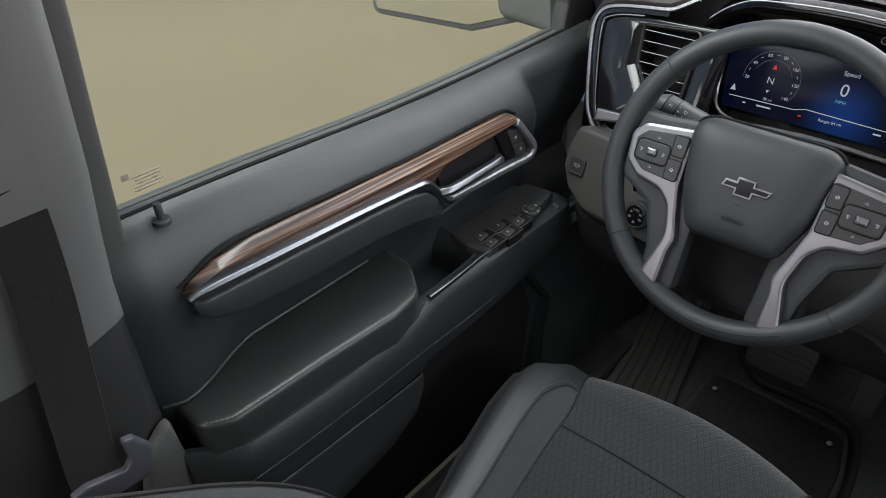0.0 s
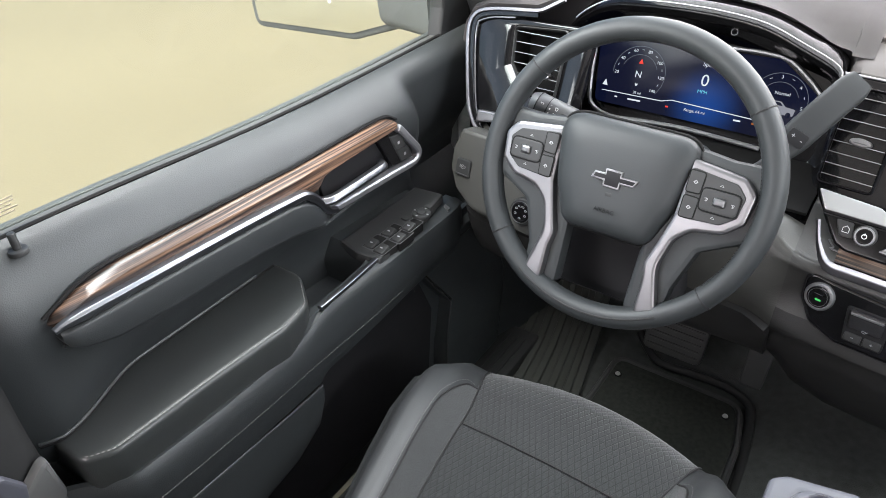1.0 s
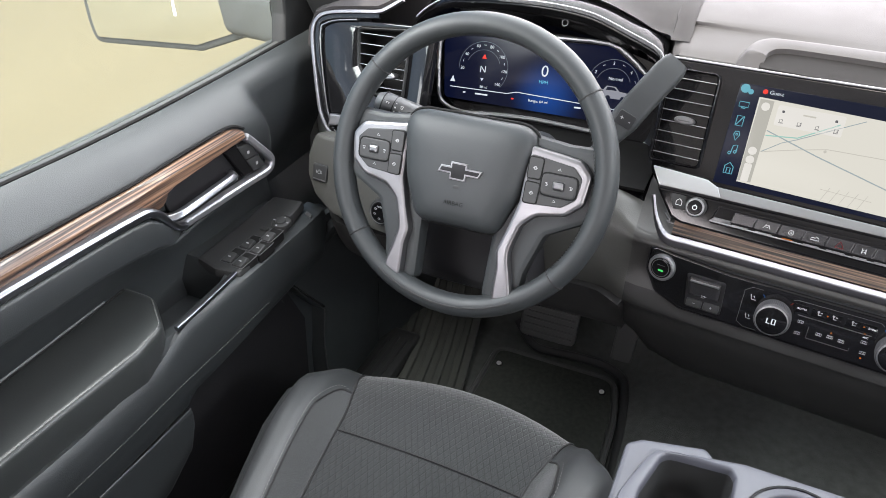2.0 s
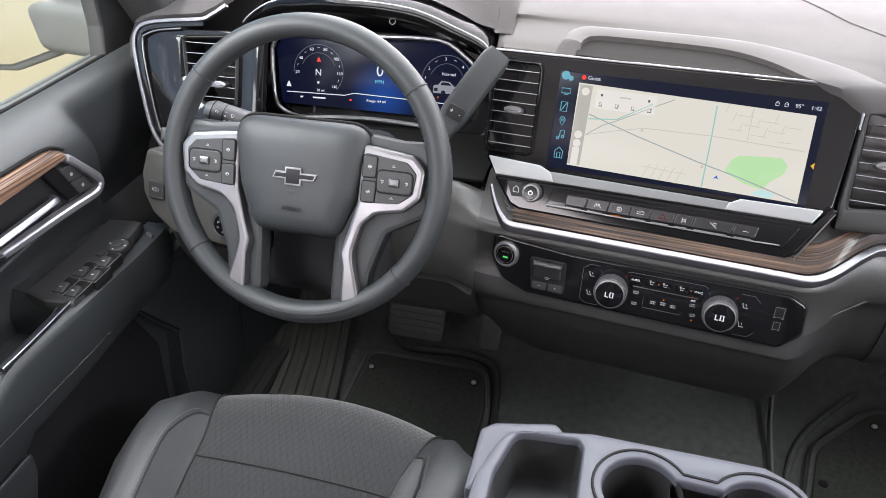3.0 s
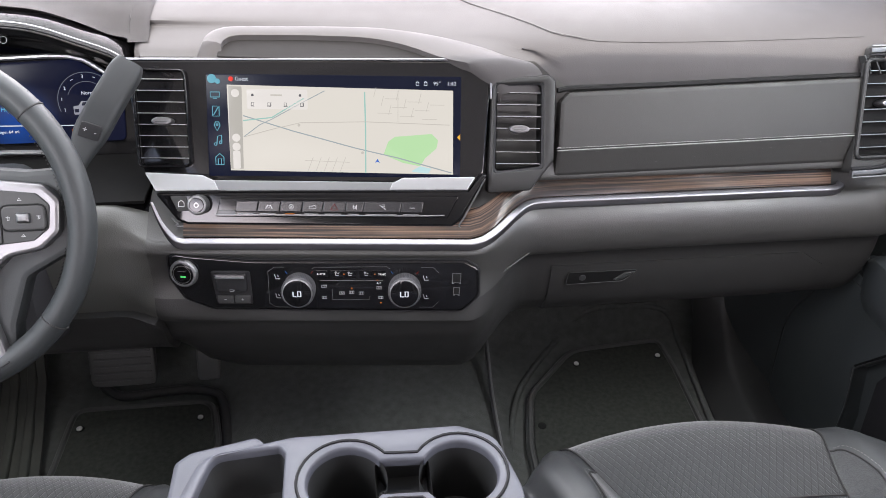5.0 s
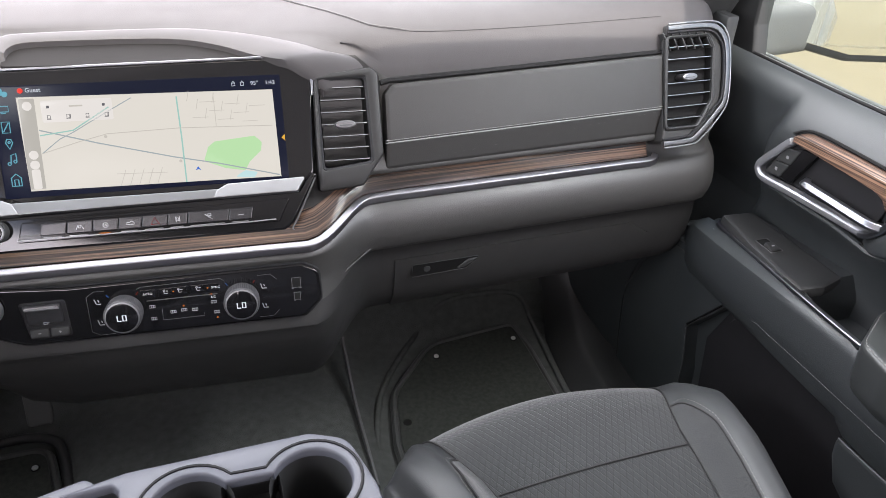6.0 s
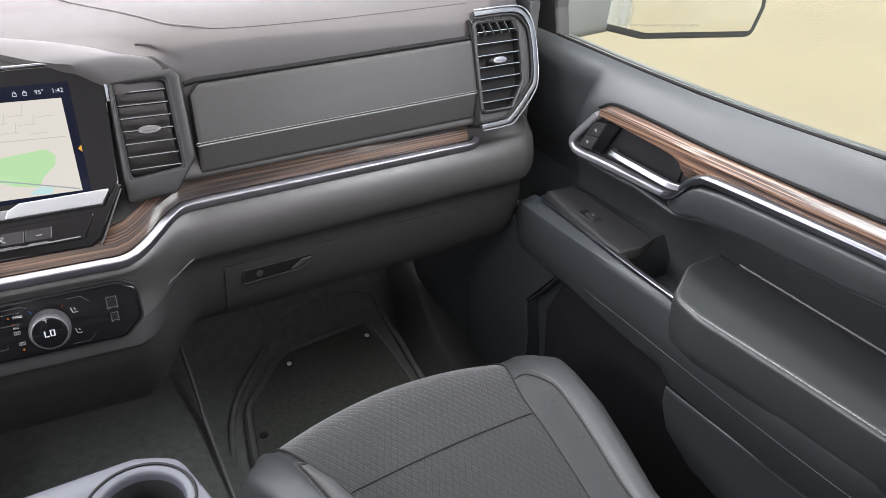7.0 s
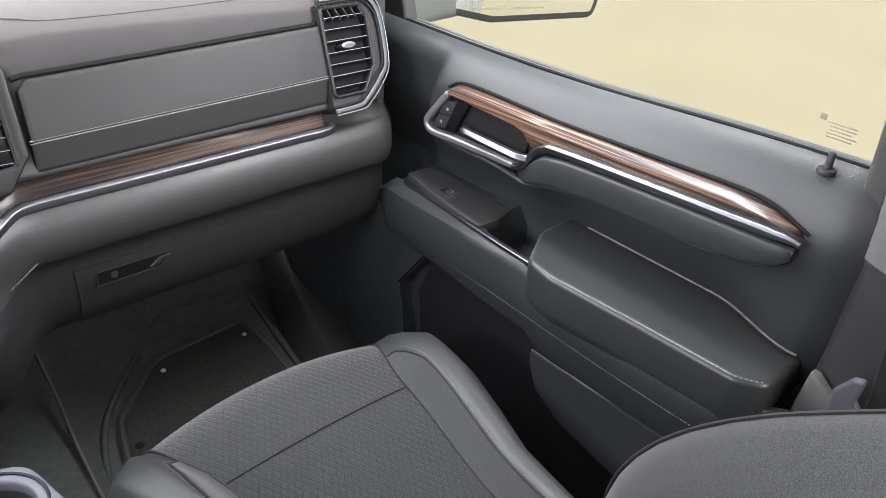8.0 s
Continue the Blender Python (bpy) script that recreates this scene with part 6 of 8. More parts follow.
def dial(cu, cv, r, numbers, a0, a1):
    ringp = [CL @ Vector((cu + (r + 0.0135) * math.cos(radians(a)), cv + (r + 0.0135) * math.sin(radians(a)), 0.0018)) for a in [a0 + (a1 - a0) * i / 30 for i in range(31)]]
    sweep("dial_arc", ringp, box_pts(0.0008, 0.0004), GREY_UI, cluster, up=CL.col[2].to_3d())
    inner = [CL @ Vector((cu + (r + 0.0015) * math.cos(radians(a)), cv + (r + 0.0015) * math.sin(radians(a)), 0.0018)) for a in [20 + 140 * i / 20 for i in range(21)]]
    sweep("dial_arc", inner, box_pts(0.0007, 0.0004), GREY_UI, cluster, up=CL.col[2].to_3d())
    for i in range(len(numbers) - 1):
        a = radians(a0 + (a1 - a0) * (i + 0.5) / (len(numbers) - 1))
        c_, s_ = math.cos(a), math.sin(a)
        line_icon("dial_tick", [[(cu + (r + 0.0085) * c_ - 0.0018 * s_, cv + (r + 0.0085) * s_ + 0.0018 * c_), (cu + (r + 0.0085) * c_ + 0.0018 * s_, cv + (r + 0.0085) * s_ - 0.0018 * c_)]], CL, 0.0020, WHITE_UI, cluster, 0.0006)
    for i, num in enumerate(numbers):
        a = a0 + (a1 - a0) * i / (len(numbers) - 1)
        lettering("dial_number", num, CL, 0.0064, WHITE_UI, cluster, (cu + (r + 0.008) * math.cos(radians(a)), cv + (r + 0.008) * math.sin(radians(a))), 0.0020)


dial(-0.092, -0.002, 0.0255, ["20", "40", "60", "80", "100", "120", "140"], 185, -40)
dial(0.105, -0.004, 0.0235, ["1", "2", "3", "4", "5"], 200, -10)
lettering("heading", "N", CL, 0.0135, WHITE_UI, cluster, (-0.092, -0.004), 0.0020)
prism("needle", [(-0.0955, 0.012), (-0.0885, 0.012), (-0.092, 0.019)], CL, 0.0020, RED, cluster, bevel=0.0001)
prism("needle", [(-0.0945, -0.017), (-0.092, -0.021), (-0.0895, -0.017)], CL, 0.0020, WHITE_UI, cluster, bevel=0.0001)
lettering("unit_text", "38 mi", CL, 0.0055, WHITE_UI, cluster, (-0.088, -0.030), 0.0020)
lettering("speed_text", "Speed", CL, 0.0085, WHITE_UI, cluster, (0.006, 0.0265), 0.0020)
lettering("speed_reading", "0", CL, 0.0235, WHITE_UI, cluster, (0.004, 0.004), 0.0020)
lettering("unit_text", "MPH", CL, 0.0070, glow("mph_cyan", (0.15, 0.6, 0.85), 1.0), cluster, (0.004, -0.0115), 0.0020)
lettering("range_text", "Range: 64 mi", CL, 0.0058, WHITE_UI, cluster, (0.0, -0.040), 0.0020)
lettering("mode_text", "Normal", CL, 0.0065, WHITE_UI, cluster, (0.108, 0.006), 0.0020)
truck = prism("truck_icon", rounded([(0.086, -0.0215), (0.128, -0.0215), (0.1295, -0.012), (0.116, -0.0105), (0.110, -0.0045), (0.097, -0.0040), (0.093, -0.0095), (0.086, -0.0105)], 0.0015), CL, 0.0020, TRUCKGREY, cluster, bevel=0.0002)
for pts in ([(0.0985, -0.0055), (0.1085, -0.0058), (0.1125, -0.0098), (0.0965, -0.0100)], [(0.087, -0.0140), (0.0925, -0.0140), (0.0925, -0.0185), (0.087, -0.0185)]):
    prism("icon", pts, CL, 0.0022, NAVY, truck, bevel=0.0001)
for u in (0.101, 0.122):
    prism("icon", circle_pts(0.0034, 14, u, -0.0205), CL, 0.0023, NAVY, truck, bevel=0.0001)
lettering("gear_text", "P", CL, 0.0065, ORANGE, cluster, (0.094, -0.0285), 0.0020)
prism("underline", [(-0.142, -0.034), (-0.05, -0.034), (-0.035, -0.030), (0.120, -0.036), (0.120, -0.0372), (-0.035, -0.0312), (-0.05, -0.0352), (-0.142, -0.0352)], CL, 0.0020, WHITE_UI, cluster, bevel=0.0001)
for u, w, col in ((-0.118, 0.004, WHITE_UI), (-0.090, 0.020, WHITE_UI), (-0.040, 0.004, RED), (0.060, 0.010, WHITE_UI), (0.082, 0.004, ORANGE)):
    prism("gauge_mark", box_pts(w, 0.0022, 0.0005, u, -0.041), CL, 0.0020, col, cluster, bevel=0.0001)
prism("gauge_mark", [(-0.143, -0.027), (-0.135, -0.027), (-0.139, -0.018)], CL, 0.0020, WHITE_UI, cluster, bevel=0.0001)
for u in (-0.118, -0.10, -0.083):
    prism("warning_lamp", box_pts(0.006, 0.003, 0.001, u, -0.079), CL, -0.002, RED if u == -0.083 else DARK, cluster, bevel=0.0002, base=-0.006)
# hood: rim and inner walls
rim = [(-0.645, 0.842, 0.826), (-0.622, 0.848, 0.850), (-0.588, 0.856, 0.868), (-0.54, 0.858, 0.873), (-0.488, 0.859, 0.875), (-0.43, 0.858, 0.874), (-0.378, 0.856, 0.868), (-0.33, 0.850, 0.853), (-0.283, 0.845, 0.834), (-0.276, 0.835, 0.815)]
rim = spline(rim, 4)
bm = bmesh.new()
rows = []
for p in rim:
    inner = CL @ Vector((max(-0.168, min(0.162, (p.x + 0.46) * 0.98)), min(0.062, (p.z - 0.800) * 0.80), 0.004))
    rows.append([p + Vector((0, 0.05, 0.002)), p + Vector((0, 0.03, 0.006)), p, p + Vector((0, -0.004, -0.004)), p + Vector((0, -0.002, -0.012)), p.lerp(inner, 0.5), inner])
add_rings(bm, rows, False, False, loop=False)
bmesh.ops.solidify(bm, geom=bm.faces[:], thickness=0.003)
part("hood", bm, GLOSS, cluster, "gloss black hood lip")
bm = bmesh.new()
rows = []
for p in rim + [rim[-1] + Vector((0.010, 0.0, 0.012)), rim[-1] + Vector((0.024, 0.0, 0.012))]:
    k, r = smooth01(-p.x, 0.27, 0.33), smooth01(p.x, -0.46, -0.36)
    line = []
    for o, z in ((0.18, -0.004), (0.15, 0.000), (0.12, 0.004), (0.09, 0.008), (0.07, 0.010), (0.05, 0.0105), (0.036, 0.0105)):
        y = p.y + o
        w = max(smooth01(p.x, -0.325, -0.280), r * smooth01(o, 0.034, 0.10 - 0.05 * (1 - k)))
        line.append(Vector((p.x, y, (p.z + z) * (1 - w) + (top_height(-0.25, y) + 0.0015) * w)))
    rows.append(line)
add_rings(bm, rows, False, False, loop=False)
bmesh.ops.solidify(bm, geom=bm.faces[:], thickness=0.004)
part("hood_cover", bm, VINYL_TOP, cluster)
sweep("hood_trim", [p + Vector((0, -0.002, 0.004)) for p in rim[2:]], tube_profile(0.0012, 8), TRIM, cluster)
line_icon("sensor_outline", [ring_line(0, 0, 0.0042, 14)], frame_of((-0.418, 0.868, 0.850), (1, 0, 0), (0, 0.5, 1)), 0.0032, KEYTOP, cluster, 0.0010)
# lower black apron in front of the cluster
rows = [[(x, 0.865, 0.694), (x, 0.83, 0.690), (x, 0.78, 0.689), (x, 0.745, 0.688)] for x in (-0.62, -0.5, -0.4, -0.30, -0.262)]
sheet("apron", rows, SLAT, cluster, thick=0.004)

# ---- driver's outer vent panel ----
lv = frame_of((0, 0.795, 0.785), (1, 0, 0), (0, 0.42, 1))
bezel = thing("vent_fascia", "gloss black outer vent fascia with silver outline", "fascia")
outer = rounded([(-0.746, -0.106), (-0.588, -0.090), (-0.588, 0.060), (-0.704, 0.055), (-0.760, 0.051), (-0.779, 0.036), (-0.778, 0.010), (-0.768, -0.045)], [0.004, 0.004, 0.004, 0.02, 0.012, 0.010, 0.02, 0.03])
vent_line = [(-0.712, 0.042), (-0.630, 0.048), (-0.630, -0.046), (-0.678, -0.046), (-0.706, -0.008)]
plate_with_holes("fascia_plate", outer, [rounded(inset(vent_line, -0.004), 0.005)], lv, 0.000, GLOSS, bezel, lip=0.003, depth=0.010, hole_depth=0.02)
edge = [(-0.742, -0.116), (-0.751, -0.108), (-0.765, -0.085), (-0.779, -0.036), (-0.790, 0.012), (-0.792, 0.036), (-0.783, 0.053), (-0.762, 0.061), (-0.725, 0.066), (-0.684, 0.070), (-0.668, 0.077), (-0.646, 0.091)]
sweep("outer_trim", spline([lv @ Vector((u, v, 0.004)) for u, v in edge], 4), rounded([(-0.0032, -0.004), (0.0032, -0.004), (0.0026, 0.0026), (-0.0026, 0.0026)], 0.0012), TRIM, bezel, up=lv.col[2].to_3d(), label="satin silver outline")
gap_ = [(u + (0.0075 if v < 0.05 else 0.002), v - (0.006 if v > 0.04 else 0.0)) for u, v in edge[:-2]]
sweep("outline_gap", spline([lv @ Vector((u, v, 0.003)) for u, v in gap_], 4), rounded([(-0.0036, -0.004), (0.0036, -0.004), (0.0036, 0.001), (-0.0036, 0.001)], 0.001), GLOSS, bezel, up=lv.col[2].to_3d())
sweep("inner_trim", spline([lv @ Vector((u + 0.0055, v - (0.005 if v > 0.04 else 0.0), 0.003)) for u, v in gap_[1:-1]], 4), tube_profile(0.0014, 6), SPOKE, bezel)
prism("lamp_switch", rounded([(-0.745, -0.106), (-0.706, -0.098), (-0.694, -0.084), (-0.744, -0.086)], 0.003), lv, 0.012, SPOKE, bezel, bevel=0.003, label="bright silver lamp switch")
build_vent("vent_outer_left", vent_line, lv @ Matrix.Translation((0, 0, 0.001)), HARD, 6, (-0.6534, -0.0174), frame_w=0.003)
# cap of the dash top over the fascia
rows = []
for u, v in [(-0.800, 0.010), (-0.801, 0.036), (-0.792, 0.058), (-0.766, 0.069), (-0.725, 0.074), (-0.686, 0.078), (-0.662, 0.090), (-0.640, 0.104)]:
    q = lv @ Vector((u, v, 0.002))
    rows.append([q + Vector((0.004, 0.004, -0.006)), q, q + Vector((-0.001, 0.006, 0.003)), q + Vector((-0.002, 0.05, 0.006)), q + Vector((-0.002, 0.14, 0.004))])
sheet("fascia_cap", rows, VINYL_TOP, bezel, thick=0.003, angle=60)
# left lower switch panel with parking brake and light dial
sp = frame_of((-0.70, 0.705, 0.625), (1, -0.10, 0), (0, 0.30, 1))
sw = thing("switch_panel", "grey-brown panel with parking brake switch and headlamp dial", "switch panel")
prism("panel", rounded([(-0.052, 0.066), (-0.063, 0.030), (-0.062, 0.000), (-0.046, -0.030), (-0.010, -0.054), (0.14, -0.060), (0.14, 0.066)], [0.01, 0.02, 0.02, 0.02, 0.02, 0.01, 0.004]), sp, 0.012, VINYL_WARM, sw, bevel=0.006, base=-0.03)
pb = prism("parking_brake_switch", box_pts(0.027, 0.028, 0.004, -0.035, 0.007), sp, 0.016, HARD, sw, bevel=0.002, base=0.008)
line_icon("icon", [ring_line(-0.035, 0.009, 0.0030, 12), [(-0.0362, 0.009), (-0.0338, 0.009)], [(-0.0395, 0.0115), (-0.0402, 0.009), (-0.0395, 0.0065)], [(-0.0305, 0.0115), (-0.0298, 0.009), (-0.0305, 0.0065)]], sp, 0.0166, MARK, pb, 0.0007)
prism("switch_edge", box_pts(0.023, 0.0025, 0.001, -0.035, -0.0035), sp, 0.0175, SILVER, pb, bevel=0.0006, base=0.01)
m = sp @ Matrix.Translation((0.086, -0.022, 0.012))
dl = prism("headlamp_dial", circle_pts(0.021, 32), m, 0.010, HARD, sw, bevel=0.003)
prism("dial_face", circle_pts(0.015, 28), m, 0.0125, GLOSS, dl, bevel=0.001, base=0.006)
sweep("dial_ring", [m @ Vector((*p, 0.0122)) for p in circle_pts(0.0162, 32)], tube_profile(0.0006, 5), SILVER, dl, up=m.col[2].to_3d(), closed=True)
for a in (-20, 30, 150, 200, 270):
    c_, s_ = 0.0090 * math.cos(radians(a)), 0.0090 * math.sin(radians(a))
    line_icon("icon", [ring_line(c_, s_, 0.0015, 7), [(c_ + 0.0022, s_ - 0.001), (c_ + 0.0022, s_ + 0.001)]], m, 0.0130, MARK, dl, 0.0006)
lettering("dial_text", "AUTO", m, 0.0040, MARK, dl, (0, 0.0085), 0.0130)
prism("dimmer_switch", box_pts(0.026, 0.014, 0.002, 0.084, 0.014), sp, 0.016, HARD, sw, bevel=0.002, base=0.008)

# ---- steering column, stalks, shifter ----
WC = Vector((-0.4564, 0.6155, 0.7445))
WN = Vector((0, -0.906, 0.423)).normalized()
WH = frame_of(WC, (1, 0, 0), (0, 0.423, 0.906))
HUB = WH @ Matrix.Translation((0, 0.0145, 0.004))
column = thing("steering_column", "black steering column shroud with stalks", "steering column")
bm = bmesh.new()
add_rings(bm, [[WH @ Vector((p[0], p[1] - 0.012, q)) for p in rounded([(-w, -h), (w, -h), (w * 0.8, h), (-w * 0.8, h)], 0.03)] for w, h, q in ((0.050, 0.050, -0.038), (0.066, 0.058, -0.055), (0.074, 0.062, -0.11), (0.080, 0.066, -0.17))])
part("shroud", bm, SHIFTER, column)
prism("lower_cover", rounded([(-0.085, -0.17), (0.085, -0.17), (0.075, -0.06), (-0.075, -0.06)], 0.02), WH, -0.085, DARK, column, bevel=0.012, base=-0.17)
stalk = spline([(-0.520, 0.700, 0.742), (-0.546, 0.694, 0.757), (-0.580, 0.690, 0.768), (-0.617, 0.688, 0.778)], 6)
arm_ = sweep("wiper_stalk", stalk, circle_pts(0.0155, 18), KEYTOP, column, scale=[1.0] * (len(stalk) - 4) + [1.0, 1.0, 0.92, 0.70], label="grey wiper stalk with pale icons")
st = frame_of((-0.582, 0.690, 0.7675), (0.95, 0.03, -0.27), (0.10, 0.45, 0.9))
for u, r in ((-0.010, 0.0160), (-0.026, 0.0160)):
    q = st @ Matrix.Translation((u, 0, 0))
    sweep("stalk_ring", [q @ Vector((0, r * math.cos(2 * math.pi * i / 20), r * math.sin(2 * math.pi * i / 20))) for i in range(20)], tube_profile(0.0009, 5), DARK, arm_, closed=True)
for i in range(7):
    a_ = radians(-60 + 22 * i)
    q = st @ pose(-0.006, 0, 0, -math.degrees(a_), 0, 0)
    prism("stalk_mark", box_pts(0.0022, 0.0022, 0.0005), q, 0.0163, WHITEPRINT, arm_, bevel=0.0001, base=0.0145)
for u, v in ((-0.018, 0.003), (0.003, 0.005), (0.003, -0.003)):
    line_icon("icon", [[(u - 0.002, v + 0.0016), (u + 0.002, v + 0.0016), (u + 0.0008, v - 0.002), (u - 0.0008, v - 0.002), (u - 0.002, v + 0.0016)]], st, 0.0161, WHITEPRINT, arm_, 0.0009)
knob_ = prism("stalk_button", box_pts(0.013, 0.0095, 0.003, 0.018, -0.001), st, 0.0172, DARK, arm_, bevel=0.001, base=0.008)
line_icon("icon", [ring_line(0.018, -0.001, 0.0022, 8)], st, 0.0176, WHITEPRINT, knob_, 0.0008)
shaft = spline([(-0.350, 0.700, 0.728), (-0.318, 0.708, 0.752), (-0.298, 0.728, 0.785), (-0.275, 0.754, 0.818), (-0.251, 0.780, 0.850)], 6)
shift = sweep("shift_lever", shaft, rounded([(-0.017, -0.009), (0.017, -0.009), (0.015, 0.010), (-0.015, 0.010)], 0.006), SHIFTER, column, up=(0, -1, 0.3), scale=[(0.62 + 0.50 * smooth01(i, 7, 13)) * (1 - 0.22 * smooth01(i, 22.5, 24)) for i in range(len(shaft))], label="black shift lever with plus and minus key")
sm = frame_of((-0.292, 0.7165, 0.795), (1, 0, -0.45), (0.45, 0.45, 1))
prism("lever_pad", rounded([(-0.011, -0.009), (0.011, -0.009), (0.011, 0.008), (-0.011, 0.008)], 0.003), sm, 0.0026, DARK, shift, bevel=0.0008, base=-0.006, label="dark plus and minus rocker")
lettering("lever_text", "+", sm, 0.009, MARK, shift, (-0.005, 0.0), 0.0030)
lettering("lever_text", "-", sm, 0.009, MARK, shift, (0.006, 0.0), 0.0030)

# ---- steering wheel ----
wheel = thing("steering_wheel", "leather-wrapped steering wheel with silver spokes and airbag hub", "steering wheel")
ringp = [WH @ Vector((0.1710 * math.cos(2 * math.pi * i / 72), 0.1710 * math.sin(2 * math.pi * i / 72), 0)) for i in range(72)]
sweep("rim", ringp, [(0.0140 * math.cos(2 * math.pi * i / 20), 0.0162 * math.sin(2 * math.pi * i / 20)) for i in range(20)], LEATHER, wheel, up=WN, closed=True, label="black leather rim")
for a in (39, 142, 219, 321):
    c, d = WH @ Vector((0.1710 * math.cos(radians(a)), 0.1710 * math.sin(radians(a)), 0)), Vector((math.cos(radians(a)), math.sin(radians(a)), 0))
    dw = (WH.to_3x3() @ d)
    path = [c + dw * (0.0141 * math.cos(t)) + WN * (0.0163 * math.sin(t)) for t in [2 * math.pi * i / 20 for i in range(20)]]
    tang = WN.cross(dw)
    sweep("rim_seam", path, tube_profile(0.0010, 5), THREAD_DARK, wheel, up=tang, closed=True)
bm = bmesh.new()
for a0, a1 in ((43, 138), (146, 176), (188, 215), (-35, -8), (4, 35)):
    for a in [a0 + (a1 - a0) * i / (abs(a1 - a0) * 0.7) for i in range(int(abs(a1 - a0) * 0.7))]:
        c = WH @ Vector((0.1578 * math.cos(radians(a)), 0.1578 * math.sin(radians(a)), 0.007))
        rad_ = WH.to_3x3() @ Vector((math.cos(radians(a)), math.sin(radians(a)), 0))
        tan_ = WN.cross(rad_)
        stitches_bm(bm, [c - tan_ * 0.0012 + WN * 0.003, c + tan_ * 0.0012 - WN * 0.003], 0.005, 1, 0.0008, rad_)
tagged(part("rim_stitching", bm, THREAD_DARK, wheel), kind="stuff")
# hub: airbag pad
hubp = [(x, -0.019 + 0.915 * (y + 0.019)) for x, y in rounded([(-0.090, 0.056), (0.090, 0.056), (0.076, -0.036), (0.054, -0.094), (-0.054, -0.094), (-0.076, -0.036)], [0.030, 0.030, 0.06, 0.022, 0.022, 0.06], 9)]
bm = bmesh.new()
add_rings(bm, [[HUB @ Vector((*p, q)) for p in shrink(hubp, k)] for k, q in ((0.95, -0.034), (1.0, -0.020), (1.0, -0.010), (0.985, 0.000), (0.955, 0.0075), (0.90, 0.0128), (0.80, 0.0168), (0.62, 0.0192), (0.35, 0.0203))])
part("airbag_pad", bm, LEATHER, wheel, "domed black airbag pad", angle=75)
bow = [(x * 0.62, y * 0.62 - 0.017) for x, y in [(-0.042, -0.006), (-0.016, -0.006), (-0.016, -0.017), (0.018, -0.017), (0.018, -0.006), (0.044, -0.006), (0.050, 0.008), (0.018, 0.008), (0.018, 0.017), (-0.016, 0.017), (-0.016, 0.008), (-0.036, 0.008)]]
em = prism("badge", bow, HUB, 0.0225, SPOKE, wheel, bevel=0.001, base=0.015, label="chrome badge")
prism("badge_inset", inset(bow, 0.0020), HUB, 0.0229, DARK, em, bevel=0.0003, base=0.02)
lettering("airbag_text", "AIRBAG", HUB, 0.0075, BLACK, wheel, (0, -0.056), 0.0205)
prism("horn_mark", box_pts(0.008, 0.004, 0.001, 0, -0.036), HUB, 0.0207, HARD, wheel, bevel=0.0002, base=0.018)
